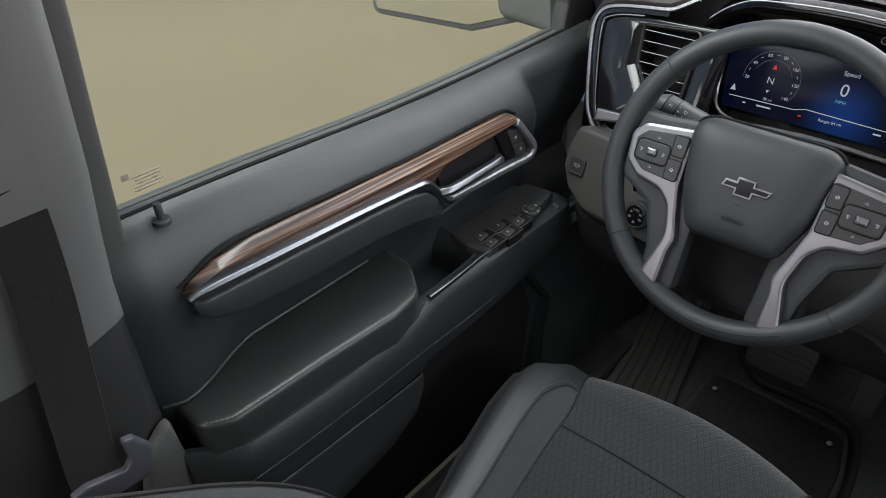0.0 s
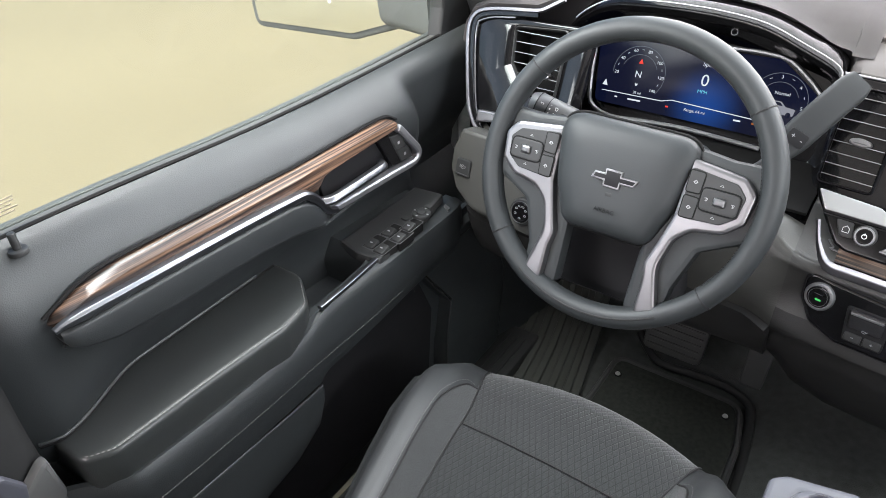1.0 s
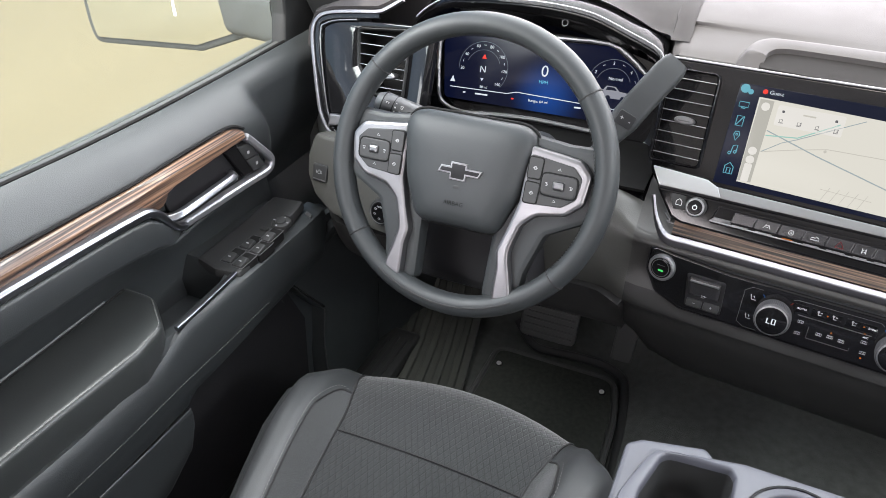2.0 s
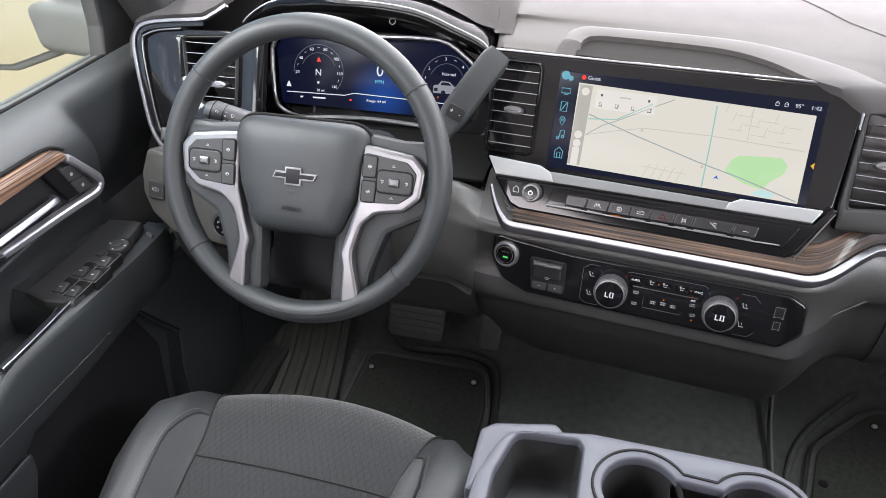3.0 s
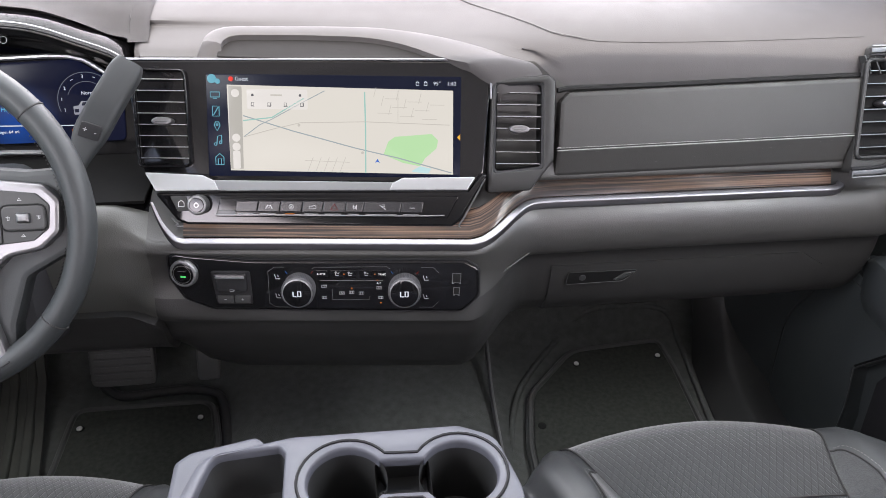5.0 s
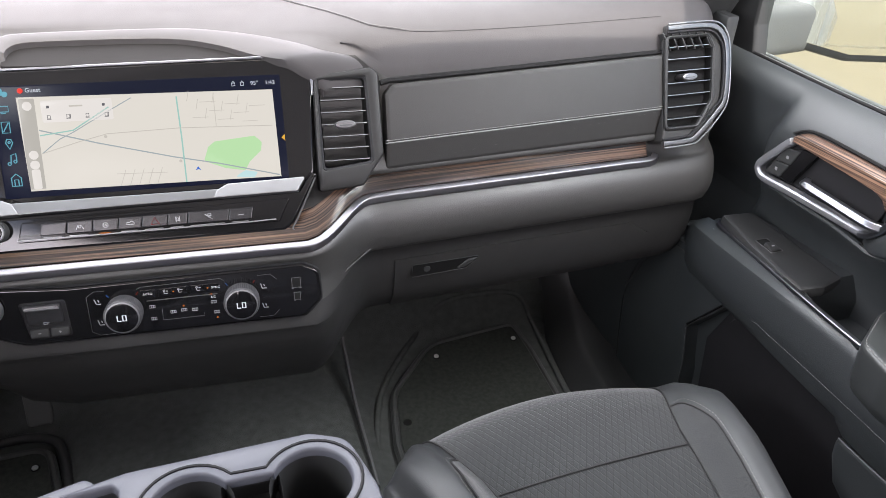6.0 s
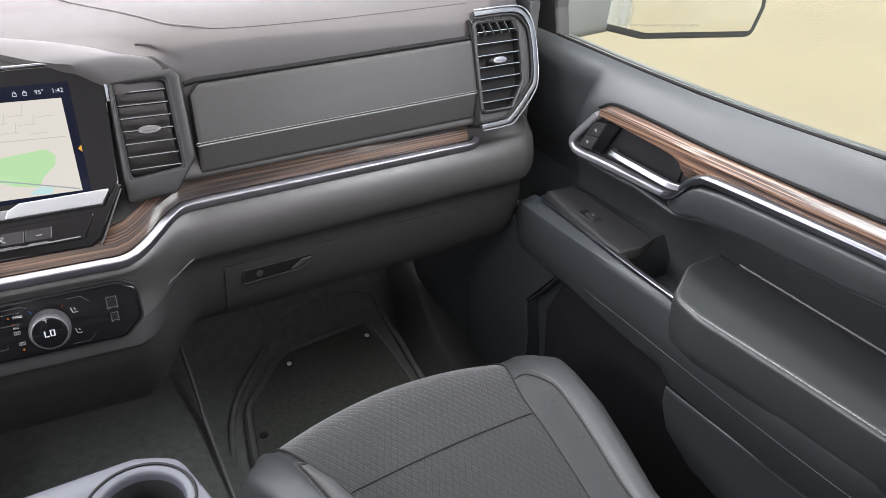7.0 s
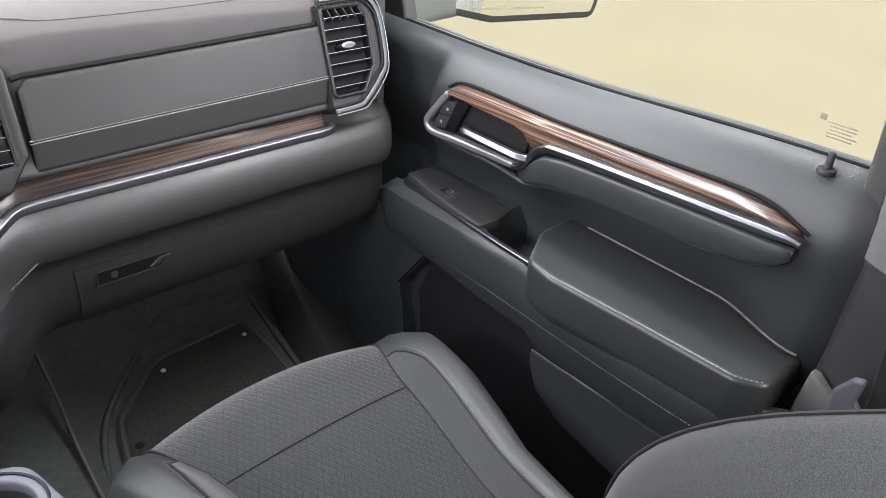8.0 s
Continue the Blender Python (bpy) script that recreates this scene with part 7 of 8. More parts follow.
# spokes
WP = WH @ Matrix.Translation((0, 0.0, 0.003))
for sx in (-1, 1):
    bz = prism("spoke_bezel", [(sx * u, v) for u, v in rounded([(0.078, 0.043), (0.141, 0.0355), (0.1555, 0.020), (0.152, -0.014), (0.133, -0.031), (0.100, -0.037), (0.084, -0.052), (0.074, -0.088), (0.084, -0.126), (0.088, -0.142), (0.062, -0.153), (0.062, -0.106), (0.058, -0.088), (0.067, -0.060), (0.076, -0.026)], [0.004, 0.014, 0.012, 0.012, 0.014, 0.02, 0.02, 0.04, 0.02, 0.006, 0.006, 0.01, 0.02, 0.02, 0.01])], WP, 0.009, SPOKE, wheel, bevel=0.004, base=-0.010, label="satin silver spoke")
    prism("spoke_back", [(sx * u, v) for u, v in rounded([(0.05, 0.058), (0.12, 0.050), (0.168, 0.052), (0.168, -0.03), (0.112, -0.06), (0.095, -0.11), (0.092, -0.148), (0.045, -0.155)], 0.01)], WP, -0.002, LEATHER, wheel, bevel=0.006, base=-0.024)
    podp = [(0.080, 0.0340), (0.134, 0.0270), (0.1455, 0.015), (0.1425, -0.009), (0.127, -0.0210), (0.083, -0.0245)]
    pod = prism("switch_pod", [(sx * u, v) for u, v in rounded(podp, 0.006)], WP, 0.0110, HARD, wheel, bevel=0.001, base=0.004)
    pad_line = [(sx * u, v) for u, v in box_pts(0.043, 0.026, 0.007, 0.1205, 0.003)]
    ring2 = prism("pad_ring", pad_line, WP, 0.0125, HARD, wheel, bevel=0.002, base=0.008)
    sweep("pad_gap", [WP @ Vector((*p, 0.0116)) for p in pad_line], tube_profile(0.0010, 6), BLACK, ring2, up=WN, closed=True)
    prism("roller", [(sx * u, v) for u, v in box_pts(0.0135, 0.0100, 0.002, 0.1205, 0.003)], WP, 0.0160, SILVER, wheel, bevel=0.003, base=0.01, label="bright metal thumb roller")
    for du, dv in ((-0.0145, 0), (0.0145, 0)):
        c, d = sx * (0.1205 + du), 0.003 + dv
        line_icon("icon", [[(c - 0.0018, d + 0.0014), (c + 0.0018, d + 0.0014), (c + 0.0010, d - 0.0016), (c - 0.0010, d - 0.0016)], [(c, d - 0.001), (c, d + 0.002)]], WP, 0.0129, MARK, ring2, 0.0007)
    for dv in (0.0185, -0.0180):
        c, d = sx * 0.118, 0.003 + dv
        line_icon("icon", [[(c - 0.002, d - 0.001), (c, d + 0.0012), (c + 0.002, d - 0.001), (c - 0.002, d - 0.001)]], WP, 0.0114, MARK, pod, 0.0007)
    for v in (0.0185, -0.0105):
        line = [(sx * u, q) for u, q in rounded([(0.0815, v - 0.0125), (0.0975, v - 0.0120), (0.0985, v + 0.0120), (0.0815, v + 0.0125)], 0.003)]
        key = prism("key", line, WP, 0.0122, HARD, wheel, bevel=0.001, base=0.008)
        sweep("key_gap", [WP @ Vector((*p, 0.0112)) for p in line], tube_profile(0.0009, 6), BLACK, key, up=WN, closed=True)
        c = sx * 0.0900
        line_icon("icon", [ring_line(c, v, 0.0018, 8), [(c - 0.0026, v), (c + 0.0026, v)]], WP, 0.0126, MARK, key, 0.0007)
sweep("pad_gap", [HUB @ Vector((*p, -0.006)) for p in shrink(hubp, 1.010)], tube_profile(0.0017, 6), BLACK, wheel, up=WN, closed=True)
# seam along the lower rim
low = [WH @ Vector((0.1702 * math.cos(radians(a)), 0.1702 * math.sin(radians(a)), 0.0166)) for a in [238 + 64 * i / 16 for i in range(17)]]
sweep("lower_seam", low, tube_profile(0.0011, 5), THREAD_DARK, wheel, up=WN)


# ---- centre console with cup holders ----
console = thing("centre_console", "grey plastic centre console with tray and two cup holders", "console")
CZ = 0.5745
top = frame_of((0, 0, CZ), (1, 0, 0), (0, 1, 0))
plan = rounded([(-0.190, -0.30), (-0.188, 0.37), (-0.168, 0.436), (-0.08, 0.452), (0.09, 0.450), (0.126, 0.432), (0.140, 0.37), (0.142, -0.30)], [0.02, 0.05, 0.03, 0.02, 0.02, 0.03, 0.05, 0.02])


def cup_outline(r1, c1, c2, neck, n=14):
    """Two round cup wells joined by a narrower bridge."""
    a = math.asin(neck / r1)
    left = [(c1[0] + r1 * math.cos(t), c1[1] + r1 * math.sin(t)) for t in [a + (2 * math.pi - 2 * a) * i / (2 * n) for i in range(2 * n + 1)]]
    right = [(c2[0] + r1 * math.cos(t), c2[1] + r1 * math.sin(t)) for t in [math.pi + a + (2 * math.pi - 2 * a) * i / (2 * n) for i in range(2 * n + 1)]]
    return left + right


cups = cup_outline(0.040, (-0.027, 0.392), (0.082, 0.390), 0.022)
cups_rim = cup_outline(0.047, (-0.027, 0.392), (0.082, 0.390), 0.027)
tray = rounded([(-0.172, 0.12), (-0.172, 0.38), (-0.158, 0.436), (-0.090, 0.441), (-0.084, 0.43), (-0.084, 0.12)], [0.02, 0.03, 0.02, 0.008, 0.008, 0.02])
plate_with_holes("top_plate", plan, [cups, tray], top, 0.0, GREYPL, console, depth=0.09)
sweep("cup_rim_line", [top @ Vector((*p, 0.0006)) for p in cups_rim], tube_profile(0.0016, 5), DARK, console, closed=True)
for c in ((-0.027, 0.392), (0.082, 0.390)):
    bm = bmesh.new()
    add_rings(bm, [[top @ Vector((c[0] + r * math.cos(2 * math.pi * i / 32), c[1] + r * math.sin(2 * math.pi * i / 32), q)) for i in range(32)] for r, q in ((0.0395, -0.004), (0.0385, -0.03), (0.036, -0.085), (0.030, -0.088))], False, True)
    part("cup_well", bm, HARD, console, "black cup holder well")
bm = bmesh.new()
bz = box_pts(0.050, 0.046, 0.004, 0.0275, 0.391)
add_rings(bm, [[top @ Vector((*p, q)) for p in inset(bz, d)] for d, q in ((-0.002, -0.010), (0.0, -0.032))], False, True)
part("cup_bridge", bm, HARD, console)
bm = bmesh.new()
add_rings(bm, [[top @ Vector((*p, q)) for p in inset(tray, d)] for d, q in ((0.001, -0.004), (0.004, -0.05), (0.010, -0.060))], False, True)
part("tray_well", bm, HARD, console, "dark tray well")
prism("tray_insert", rounded([(-0.160, 0.20), (-0.160, 0.345), (-0.150, 0.358), (-0.092, 0.360), (-0.092, 0.20)], 0.012), top, -0.044, GREYPL, console, bevel=0.004, base=-0.058)
prism("front_flap", rounded([(-0.196, 0.36), (-0.196, 0.44), (-0.182, 0.452), (-0.118, 0.466), (-0.108, 0.456), (-0.112, 0.4455), (-0.166, 0.4385), (-0.1775, 0.40), (-0.1785, 0.36)], [0.004, 0.01, 0.01, 0.008, 0.006, 0.004, 0.006, 0.004, 0.002]), top, -0.012, GREYPL, console, bevel=0.005, base=-0.05)
body = rounded([(-0.180, -0.30), (-0.176, 0.40), (-0.11, 0.425), (0.10, 0.425), (0.130, 0.40), (0.132, -0.30)], 0.03)
prism("body", body, frame_of((0, 0, 0.12), (1, 0, 0), (0, 1, 0)), 0.36, HARD, console, bevel=0.004)


# ---- seats ----
def build_seat(s):
    side = "driver" if s < 0 else "passenger"
    seat = thing("front_seat", "%s seat in black leatherette with grey cloth and lozenge-quilted centre" % side, "seat", group="front seats")
    cx = s * 0.432

    def across(rel):
        """Height of the cushion above its base across the seat, rel -1 (inboard) to 1 (outboard)."""
        a = abs(rel)
        return 0.030 * smooth01(a, 0.60, 0.76) - 0.042 * smooth01(a, 0.87, 1.0)
    centre = [-0.60 + 1.2 * i / 12 for i in range(13)]

    def hin(y):
        """Half width of the centre panel."""
        return 0.108 + 0.022 * smooth01(y, 0.20, 0.45) + 0.026 * smooth01(y, 0.42, 0.56)

    def hout(y):
        """Half width over the bolsters."""
        return 0.184 + (0.056 if s < 0 else 0.054) * smooth01(y, 0.15, 0.45) - 0.010 * smooth01(y, 0.53, 0.60)

    def place(rel, y):
        a = abs(rel)
        inboard = smooth01(y, 0.36, 0.55) if s > 0 and rel < 0 else 0.0
        wi, wo = hin(y) + 0.024 * inboard, hout(y) + 0.016 * inboard
        w = a / 0.60 * wi if a <= 0.60 else wi + (a - 0.60) / 0.40 * (wo - wi)
        return math.copysign(w, rel)

    def top_z(y):
        return 0.402 + 0.024 * smooth01(y, 0.20, 0.45) - 0.10 * max(0.0, (y - 0.50) / 0.10) ** 2.2

    ys = [-0.06, 0.05, 0.15, 0.25, 0.33, 0.40, 0.45, 0.49, 0.52, 0.545, 0.565, 0.578, 0.586]

    def pt(rel, y, lift=0.0):
        a = abs(rel)
        curve = (0.016 - 0.065 * min(a, 0.80) ** 2.0) * smooth01(y, 0.42, 0.58)
        yy = y + curve - (0.058 if rel > 0 else 0.036) * smooth01(a, 0.70, 1.02) * smooth01(y, 0.44, 0.586)
        return Vector((cx + s * place(rel, y), yy, top_z(y) + across(rel) * (1 - 0.45 * smooth01(y, 0.42, 0.57)) + 0.010 * max(0.0, 1 - (a / 0.62) ** 2) * smooth01(y, 0.30, 0.50) + lift))

    def front_curl(rel):
        p = pt(rel, 0.586)
        return [p + Vector((0, 0.006, -0.03)), p + Vector((0, 0.002, -0.08)), p + Vector((0, -0.03, -0.16))]
    # centre panel, quilted cloth
    rows = [[pt(r, y) for r in centre] for y in ys]
    extra = [front_curl(r) for r in centre]
    rows += [[e[i] for e in extra] for i in range(3)]
    sheet("centre_panel", rows, QUILT, seat, thick=0.01, angle=80, label="charcoal cloth quilted in small lozenges")
    for side_rel in (-1, 1):
        # leatherette bolster over its whole length, curling down at the front and outside
        rr = [side_rel * a for a in (0.60, 0.64, 0.68, 0.72, 0.76, 0.80, 0.84, 0.88, 0.915, 0.945, 0.97, 0.988, 1.0)]
        rows = []
        for y in ys:
            row = [pt(r, y) for r in rr]
            e = row[-1]
            rows.append(row + [e + Vector((s * side_rel * 0.006, 0, -0.05)), e + Vector((s * side_rel * 0.002, 0, -0.13))])
        for q in range(3):
            row = [front_curl(r)[q] for r in rr]
            rows.append(row + [row[-1] + Vector((0, -0.01, -0.05)), row[-1] + Vector((0, -0.02, -0.13))])
        sheet("bolster_skin", rows, SEATSKIN, seat, thick=0.008, angle=80, eye=(cx + s * side_rel * 0.6, 0.9, 1.6))
        # cloth let into the bolster, ending in a round arch

        def reach(a):
            return 0.488 - 0.060 * max(0.0, (a - 0.630) / 0.100) ** 2.2
        aa = [0.604, 0.620, 0.640, 0.660, 0.678, 0.694, 0.706, 0.716, 0.724, 0.730]
        rows = [[pt(side_rel * a, -0.06 + (reach(a) + 0.06) * k / 14, 0.0022) for a in aa] for k in range(15)]
        sheet("bolster_cloth", rows, CLOTH, seat, thick=0.004, angle=80, label="pale grey cloth bolster")
        seam = [pt(side_rel * 0.60, y, 0.0012) for y in ys]
        sweep("panel_seam", spline(seam, 3), tube_profile(0.0014, 6), THREAD_DARK, seat)
        line = [pt(side_rel * 0.732, y, 0.0018) for y in (-0.06, 0.05, 0.15, 0.25, 0.33, 0.37, 0.41)] + [pt(side_rel * a, reach(a) + 0.002, 0.0018) for a in aa[::-1]]
        sweep("bolster_seam", spline(line, 3), tube_profile(0.0015, 6), THREAD_DARK, seat)
        line = [pt(side_rel * 0.748, y, 0.0014) for y in (-0.06, 0.05, 0.15, 0.25, 0.33, 0.37, 0.415)] + [pt(side_rel * (a + 0.015), reach(a) + 0.007, 0.0014) for a in aa[::-1]]
        stitches("stitching", spline(line, 6), THREAD, seat, r=0.0006)
    cross = [pt(r, 0.424, 0.0006) for r in centre]
    sweep("cross_seam", cross, tube_profile(0.0012, 6), THREAD_DARK, seat)
    # backrest
    def bk(rel, h, lift=0.0):
        """Point on the backrest: rel across, h the height; the side bolsters stand forward low down and fade upwards."""
        a = abs(rel)
        z = 0.40 + h
        mid = 0.020 - 0.42 * h - 0.30 * h * h
        crest = 0.150 - 0.10 * h - 2.1 * h * h if h < 0.30 else 0.150 - 0.030 - 0.189 - 1.15 * (h - 0.30)
        crest = max(crest, mid + 0.004)
        w = 0.255 + 0.02 * h - 0.05 * smooth01(h, 0.35, 0.55)
        y = mid + (crest - mid) * smooth01(a, 0.52, 0.88) - 0.05 * smooth01(a, 0.90, 1.0)
        return Vector((cx + s * rel * w, y + lift, z))
    hs = [-0.05, 0.0, 0.04, 0.08, 0.12, 0.16, 0.20, 0.24, 0.28, 0.32, 0.37, 0.42, 0.47, 0.51, 0.53]
    rel_in = [-0.56 + 1.12 * i / 10 for i in range(11)]
    sheet("back_panel", [[bk(r, h) for r in rel_in] for h in hs], QUILT, seat, thick=0.01, angle=80)
    for side_rel in (-1, 1):
        sheet("back_bolster_cloth", [[bk(side_rel * a, h, 0.001) for a in (0.56, 0.62, 0.68, 0.74, 0.80, 0.85, 0.885)] for h in hs], CLOTH, seat, thick=0.01, angle=80)
        rows = []
        for h in hs:
            row = [bk(side_rel * a, h, 0.0015) for a in (0.88, 0.90, 0.93, 0.96, 0.985, 1.0)]
            row += [row[-1] + Vector((s * side_rel * 0.004, -0.05, 0)), row[-1] + Vector((-s * side_rel * 0.02, -0.12, 0))]
            rows.append(row)
        sheet("back_bolster_skin", rows, SEATSKIN, seat, thick=0.008, angle=80, eye=(cx + s * side_rel * 0.6, 2.0, 0.9))
        sweep("back_seam", spline([bk(side_rel * 0.882, h, 0.003) for h in hs], 3), tube_profile(0.0022, 6), THREAD_DARK, seat, up=(1, 0, 0))
    rows = [[(cx + s * u, -0.08 - 0.42 * h, 0.38 + h) for u in (-0.22, 0, 0.22)] for h in (0, 0.25, 0.53)]
    sheet("back_shell", rows, HARD, seat, thick=0.02)
    # base
    prism("seat_base", box_pts(0.40, 0.46, 0.04, cx, 0.25), frame_of((0, 0, 0.13), (1, 0, 0), (0, 1, 0)), 0.18, HARD, seat, bevel=0.02)
    for dx in (-0.17, 0.17):
        prism("rail", box_pts(0.04, 0.50, 0.004, cx + dx, 0.25), frame_of((0, 0, FLOOR + 0.001), (1, 0, 0), (0, 1, 0)), 0.03, DARK, seat, bevel=0.003)
    return seat


for s in (-1, 1):
    build_seat(s)


# ---- floor mats, pedals, sills ----
def build_mat(name, outline, corners, studs, label):
    mat = thing(name, label, "floor mat", group="floor mats")
    m = frame_of((0, 0, FLOOR + 0.003), (1, 0, 0), (0, 1, 0))
    k = rounded(outline, corners, 8)
    prism("backing", k, m, 0.010, RUBBER, mat, bevel=0.003)
    prism("cloth", inset(k, 0.014), m, 0.013, MATCLOTH, mat, bevel=0.002, base=0.005)
    ring = [m @ Vector((*p, 0.010)) for p in inset(k, 0.007)]
    sweep("edge_bead", ring, tube_profile(0.005, 6), RUBBER, mat, closed=True)
    for u, v in studs:
        st_ = prism("stud", circle_pts(0.0075, 16, u, v), m, 0.0150, BLACK, mat, bevel=0.002, base=0.01, label="black fixing with a bright metal stud")
        prism("stud_cap", circle_pts(0.0052, 14, u - 0.0005, v - 0.001), m, 0.0175, NICKEL, st_, bevel=0.002, base=0.012, dome=0.0015)
    return mat


build_mat("driver_floor_mat", [(-0.552, 0.50), (-0.545, 0.84), (-0.545, 0.966), (-0.284, 0.966), (-0.262, 0.86), (-0.245, 0.50)], [0.02, 0.1, 0.035, 0.045, 0.1, 0.02], [(-0.516, 0.91), (-0.306, 0.916)], "charcoal driver's floor mat with two studs on black carpet")
build_mat("passenger_floor_mat", [(0.262, 0.50), (0.278, 0.79), (0.306, 0.915), (0.420, 1.034), (0.628, 1.050), (0.630, 0.955), (0.622, 0.80), (0.60, 0.50)], [0.02, 0.12, 0.10, 0.09, 0.03, 0.05, 0.05, 0.02], [(0.425, 0.985), (0.600, 0.992)], "charcoal passenger's floor mat with two studs on black carpet")
prism("fixing_hole", circle_pts(0.008, 16, 0.316, 0.830), frame_of((0, 0, FLOOR + 0.003), (1, 0, 0), (0, 1, 0)), 0.0136, BLACK, bpy.data.objects["passenger_floor_mat"], bevel=0.0003, base=0.012)
ridge = sweep("carpet_ridge", spline([(0.246, 0.70, FLOOR + 0.002), (0.254, 0.81, FLOOR + 0.003), (0.300, 0.94, FLOOR + 0.004), (0.400, 1.060, FLOOR + 0.012), (0.470, 1.098, FLOOR + 0.055), (0.560, 1.104, FLOOR + 0.062), (0.650, 1.092, FLOOR + 0.050), (0.668, 1.04, FLOOR + 0.008), (0.656, 0.94, FLOOR + 0.006), (0.640, 0.80, FLOOR + 0.003)], 5), circle_pts(0.006, 10), CARPET)
tagged(ridge, "moulded carpet ridge round the passenger's floor mat", "carpet", kind="structure")
pedal = thing("brake_pedal", "wide ribbed black brake pedal", "pedal")
pm = frame_of((-0.434, 0.972, 0.226), (1, 0, 0), (0, 0.40, 0.92))
prism("pad", box_pts(0.114, 0.078, 0.014), pm, 0.012, RUBBER, pedal, bevel=0.004)
for i in range(5):
    prism("rib", box_pts(0.100, 0.004, 0.001, 0, -0.026 + 0.013 * i), pm, 0.015, RUBBER, pedal, bevel=0.001, base=0.01)
sweep("arm", [(-0.434, 0.985, 0.23), (-0.434, 1.08, 0.33), (-0.434, 1.14, 0.46)], box_pts(0.014, 0.03, 0.003), DARK, pedal, up=(0, 1, 0))
acc = thing("accelerator_pedal", "narrow black accelerator pedal", "pedal")
am = frame_of((-0.284, 0.972, 0.232), (1, 0, 0), (0, 0.35, 0.93))
prism("pad", rounded([(-0.022, -0.045), (0.018, -0.045), (0.022, 0.045), (-0.020, 0.045)], 0.008), am, 0.010, RUBBER, acc, bevel=0.004)
sweep("arm", [(-0.284, 0.985, 0.24), (-0.29, 1.08, 0.34), (-0.29, 1.14, 0.46)], box_pts(0.012, 0.02, 0.003), DARK, acc, up=(0, 1, 0))
for s in (-1, 1):
    # door sill plates and kick panels
    sill = thing("sill_plate", "black ribbed door sill plate beside the carpet", "sill", kind="structure")
    reach = 0.58 if s < 0 else 0.43
    prism("plate", box_pts(0.09, 2 * reach, 0.01, s * 0.735, 0.33), frame_of((0, 0, FLOOR), (1, 0, 0), (0, 1, 0)), 0.035, HARD, sill, bevel=0.008)
    for i in range(3):
        prism("rib", box_pts(0.008, 2 * reach - 0.06, 0.002, s * (0.712 + 0.018 * i), 0.33), frame_of((0, 0, FLOOR + 0.034), (1, 0, 0), (0, 1, 0)), 0.004, HARD, sill, bevel=0.0015)
    kick = sheet("kick_panel", [[(s * 0.775, 0.74, 0.10), (s * 0.765, 0.86, 0.10), (s * 0.72, 0.98, 0.10), (s * 0.70, 1.20, 0.10)], [(s * 0.775, 0.75, 0.30), (s * 0.76, 0.87, 0.30), (s * 0.72, 1.0, 0.30), (s * 0.70, 1.22, 0.30)], [(s * 0.775, 0.74, 0.52), (s * 0.77, 0.87, 0.52), (s * 0.74, 1.0, 0.52), (s * 0.72, 1.25, 0.52)]], VINYL, thick=0.01)
    tagged(kick, "black plastic kick panel at the footwell side", "kick panel", kind="structure")
# moulded sill trim rising into the passenger's kick panel
crest = spline([(0.694, 0.70, 0.158), (0.695, 0.80, 0.162), (0.700, 0.87, 0.172), (0.708, 0.93, 0.195), (0.716, 0.985, 0.235), (0.716, 1.03, 0.31), (0.712, 1.06, 0.42)], 4)
rows = []
for i, p in enumerate(crest):
    u = i / (len(crest) - 1)
    drop = p.z - 0.112 - 0.20 * smooth01(u, 0.55, 1.0)
    rows.append([p + Vector((-0.052 + 0.02 * u, 0.03 * u, -drop)), p + Vector((-0.034, 0.02 * u, -drop * 0.75)), p + Vector((-0.016, 0.006 * u, -drop * 0.30)), p + Vector((-0.006, 0, -0.006)), p, p + Vector((0.008, -0.002, 0.001)), p + Vector((0.030, -0.010, -0.004)), p + Vector((0.075, -0.02, -0.006))])
trim = sheet("sill_trim", rows, HARD, thick=0.006, angle=60)
tagged(trim, "moulded dark plastic sill trim beside the passenger's mat", "trim", kind="structure")
rest = thing("foot_rest", "ribbed grey rubber foot rest at the driver's sill", "foot rest")
sheet("pad", [[(-0.735 + 0.185 * u, 0.78, FLOOR + 0.012), (-0.745 + 0.170 * u, 0.90, FLOOR + 0.020), (-0.765 + 0.170 * u, 1.01, FLOOR + 0.050), (-0.775 + 0.165 * u, 1.08, FLOOR + 0.115)] for u in (0, 0.25, 0.5, 0.75, 1.0)], FOOTCLOTH, rest, thick=0.008)
for i in range(5):
    u = 0.14 + 0.18 * i
    rib = spline([(-0.735 + 0.185 * u, 0.79, FLOOR + 0.014), (-0.745 + 0.170 * u, 0.90, FLOOR + 0.022), (-0.765 + 0.170 * u, 1.01, FLOOR + 0.052), (-0.774 + 0.165 * u, 1.075, FLOOR + 0.112)], 5)
    sweep("rib", rib, rounded([(-0.010, -0.006), (0.010, -0.006), (0.007, 0.007), (-0.007, 0.007)], 0.004), FOOTCLOTH, rest)
liner = thing("floor_liner", "raised rubber lip round the driver's floor mat", "floor liner")
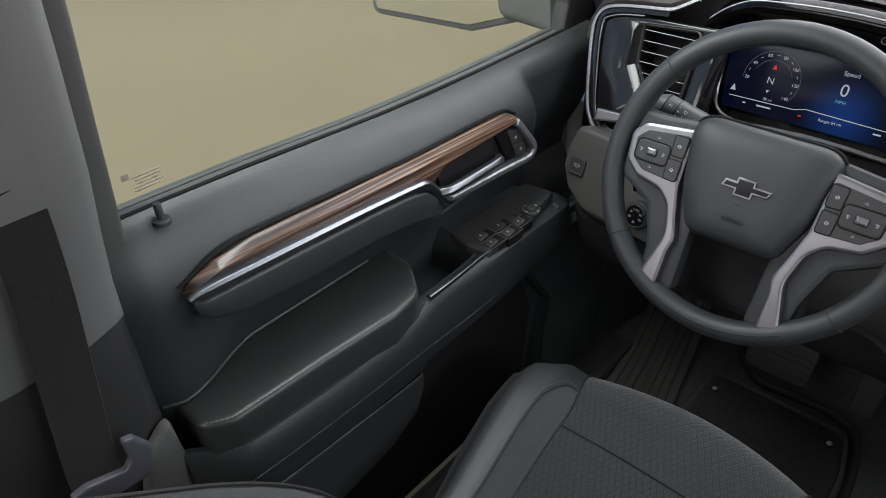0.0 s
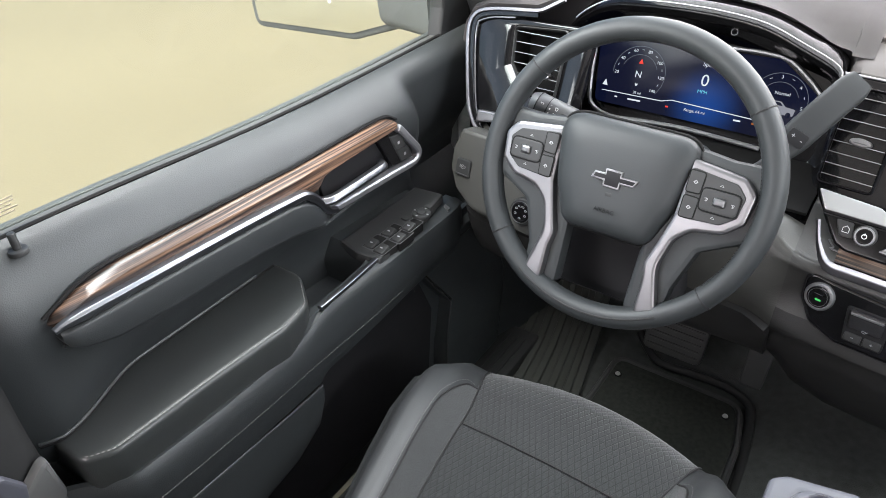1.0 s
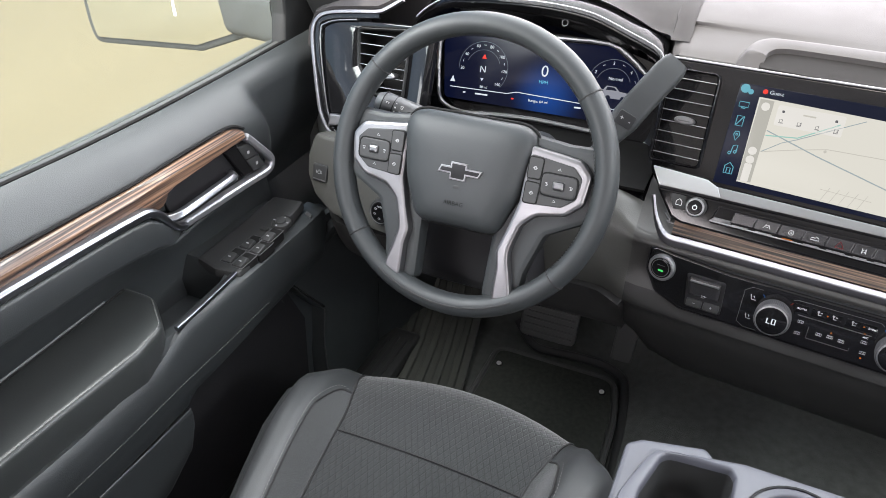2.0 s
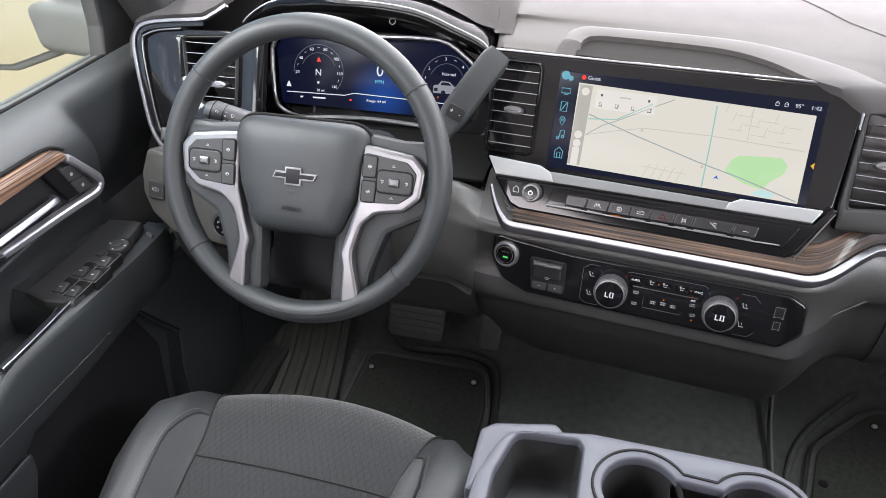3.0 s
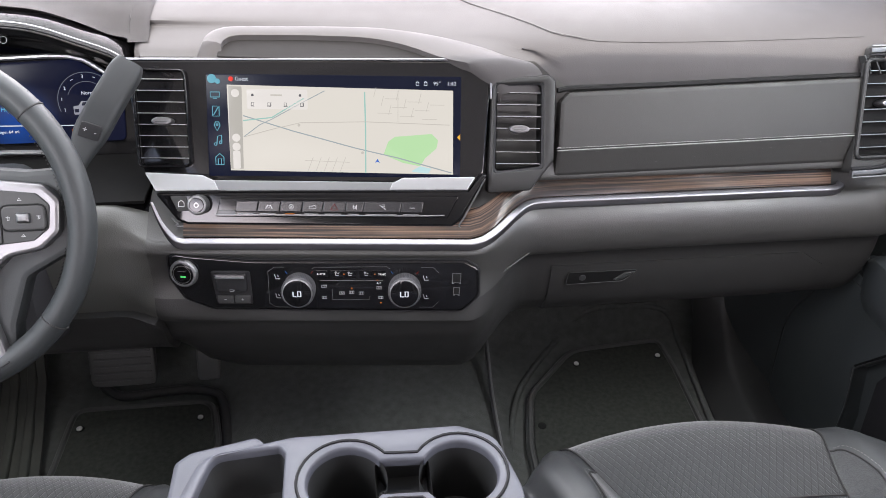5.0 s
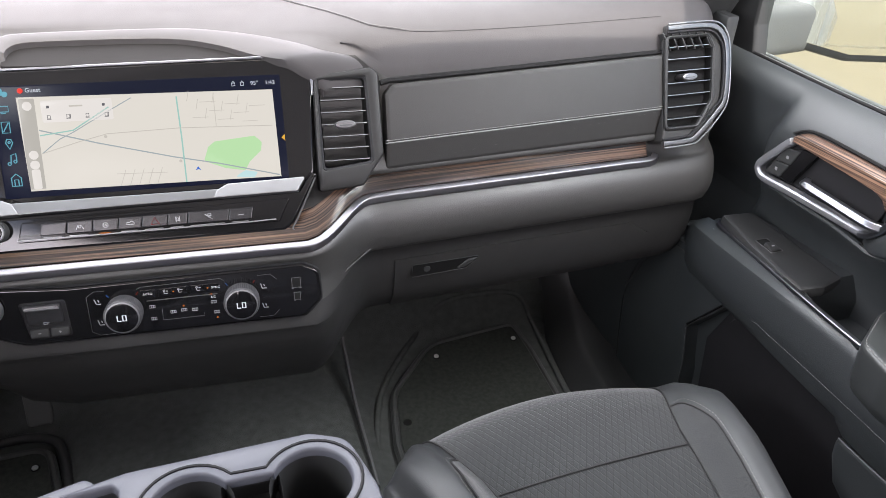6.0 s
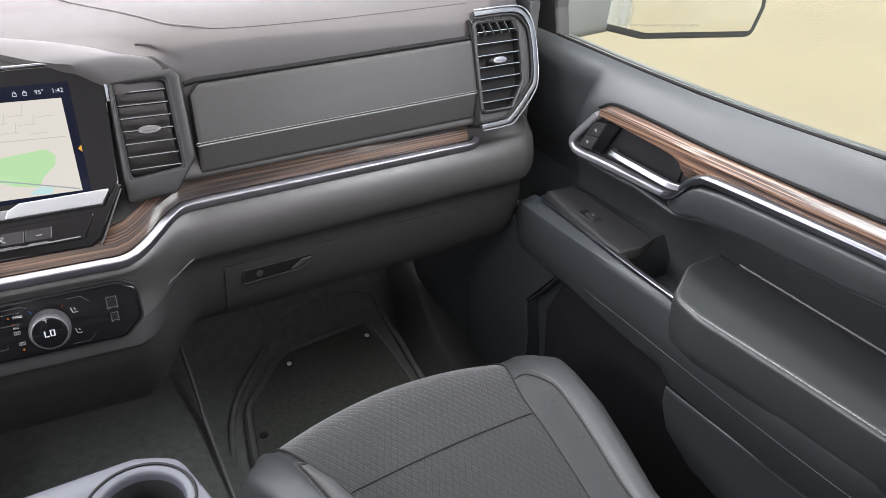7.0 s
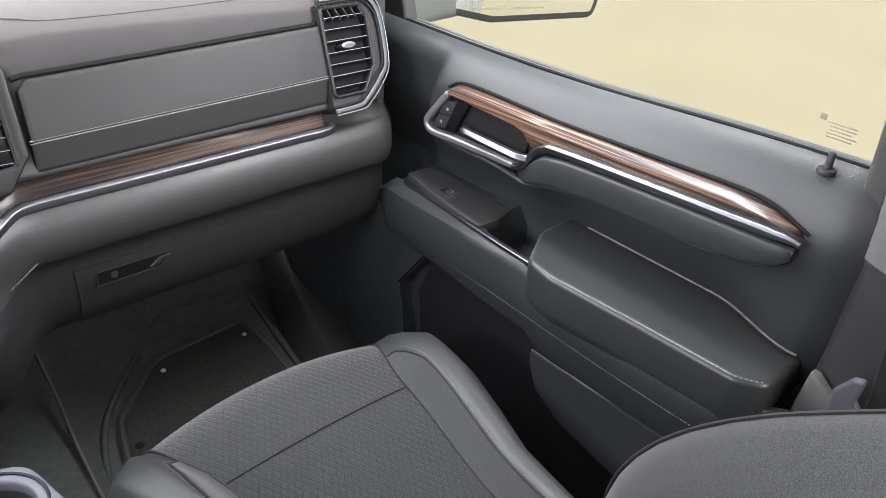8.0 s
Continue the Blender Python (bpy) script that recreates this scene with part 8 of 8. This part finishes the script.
sweep("lip", spline([(-0.520, 1.03, FLOOR + 0.034), (-0.496, 1.01, FLOOR + 0.022), (-0.459, 0.985, FLOOR + 0.016), (-0.39, 0.990, FLOOR + 0.016), (-0.325, 0.990, FLOOR + 0.016), (-0.285, 0.975, FLOOR + 0.014), (-0.268, 0.945, FLOOR + 0.010), (-0.252, 0.85, FLOOR + 0.008), (-0.238, 0.70, FLOOR + 0.008)], 6), circle_pts(0.009, 10), HARD, liner)
# tunnel side trim on the passenger's side
tun = sweep("tunnel_trim", spline([(0.226, 0.70, 0.135), (0.232, 0.88, 0.150), (0.237, 0.98, 0.185), (0.230, 1.06, 0.27), (0.22, 1.10, 0.34)], 4), rounded([(-0.0025, -0.012), (0.0025, -0.012), (0.0025, 0.012), (-0.0025, 0.012)], 0.002), PILLAR)
tagged(tun, "grey trim edge along the carpeted tunnel", "trim", kind="structure")


# ---- door mirrors outside ----
for s in (-1, 1):
    mir = thing("door_mirror", "black-rimmed door mirror on an arm greyed for shade", "mirror", group="door mirrors")
    turn = 0.16 if s < 0 else 0.40
    mf = frame_of((-1.16 if s < 0 else 1.088, 0.88, 0.82 if s < 0 else 0.826), (1.0, -s * turn, 0), (0, 0.06, 1))
    lower = [(-0.180, -0.066), (-0.174, -0.108), (0.055, -0.108), (0.165, -0.071), (0.172, -0.015), (0.172, 0.22), (-0.180, 0.22)] if s < 0 else \
            [(-0.150, -0.04), (-0.145, -0.052), (0.03, -0.090), (0.255, -0.086), (0.27, -0.03), (0.25, 0.22), (-0.150, 0.22)]
    face = rounded(lower, 0.022)
    prism("housing", face, mf, 0.0, HARD if s > 0 else PILLAR, mir, bevel=0.008, base=-0.09, label="plastic mirror housing")
    prism("mirror_pane", inset(face, 0.014), mf, 0.003, MIRROR, mir, bevel=0.0005, base=-0.004, label="mirror pane")
    # Arm greyed: the shade on its white paint is put into the colour.
    sweep("arm", [(s * 1.05, 0.93, 0.78), (s * 0.98, 0.91, 0.785), (s * 0.90, 0.89, 0.79)], rounded([(-0.035, -0.035), (0.035, -0.035), (0.035, 0.05), (-0.035, 0.05)], 0.02), PILLAR, mir, label="mirror arm greyed for its shaded side")
    if s > 0:
        lettering("warning_text", "OBJECTS IN MIRROR ARE CLOSER THAN THEY APPEAR", mf, 0.0065, MARKING, mir, (0.06, -0.062), 0.0036)
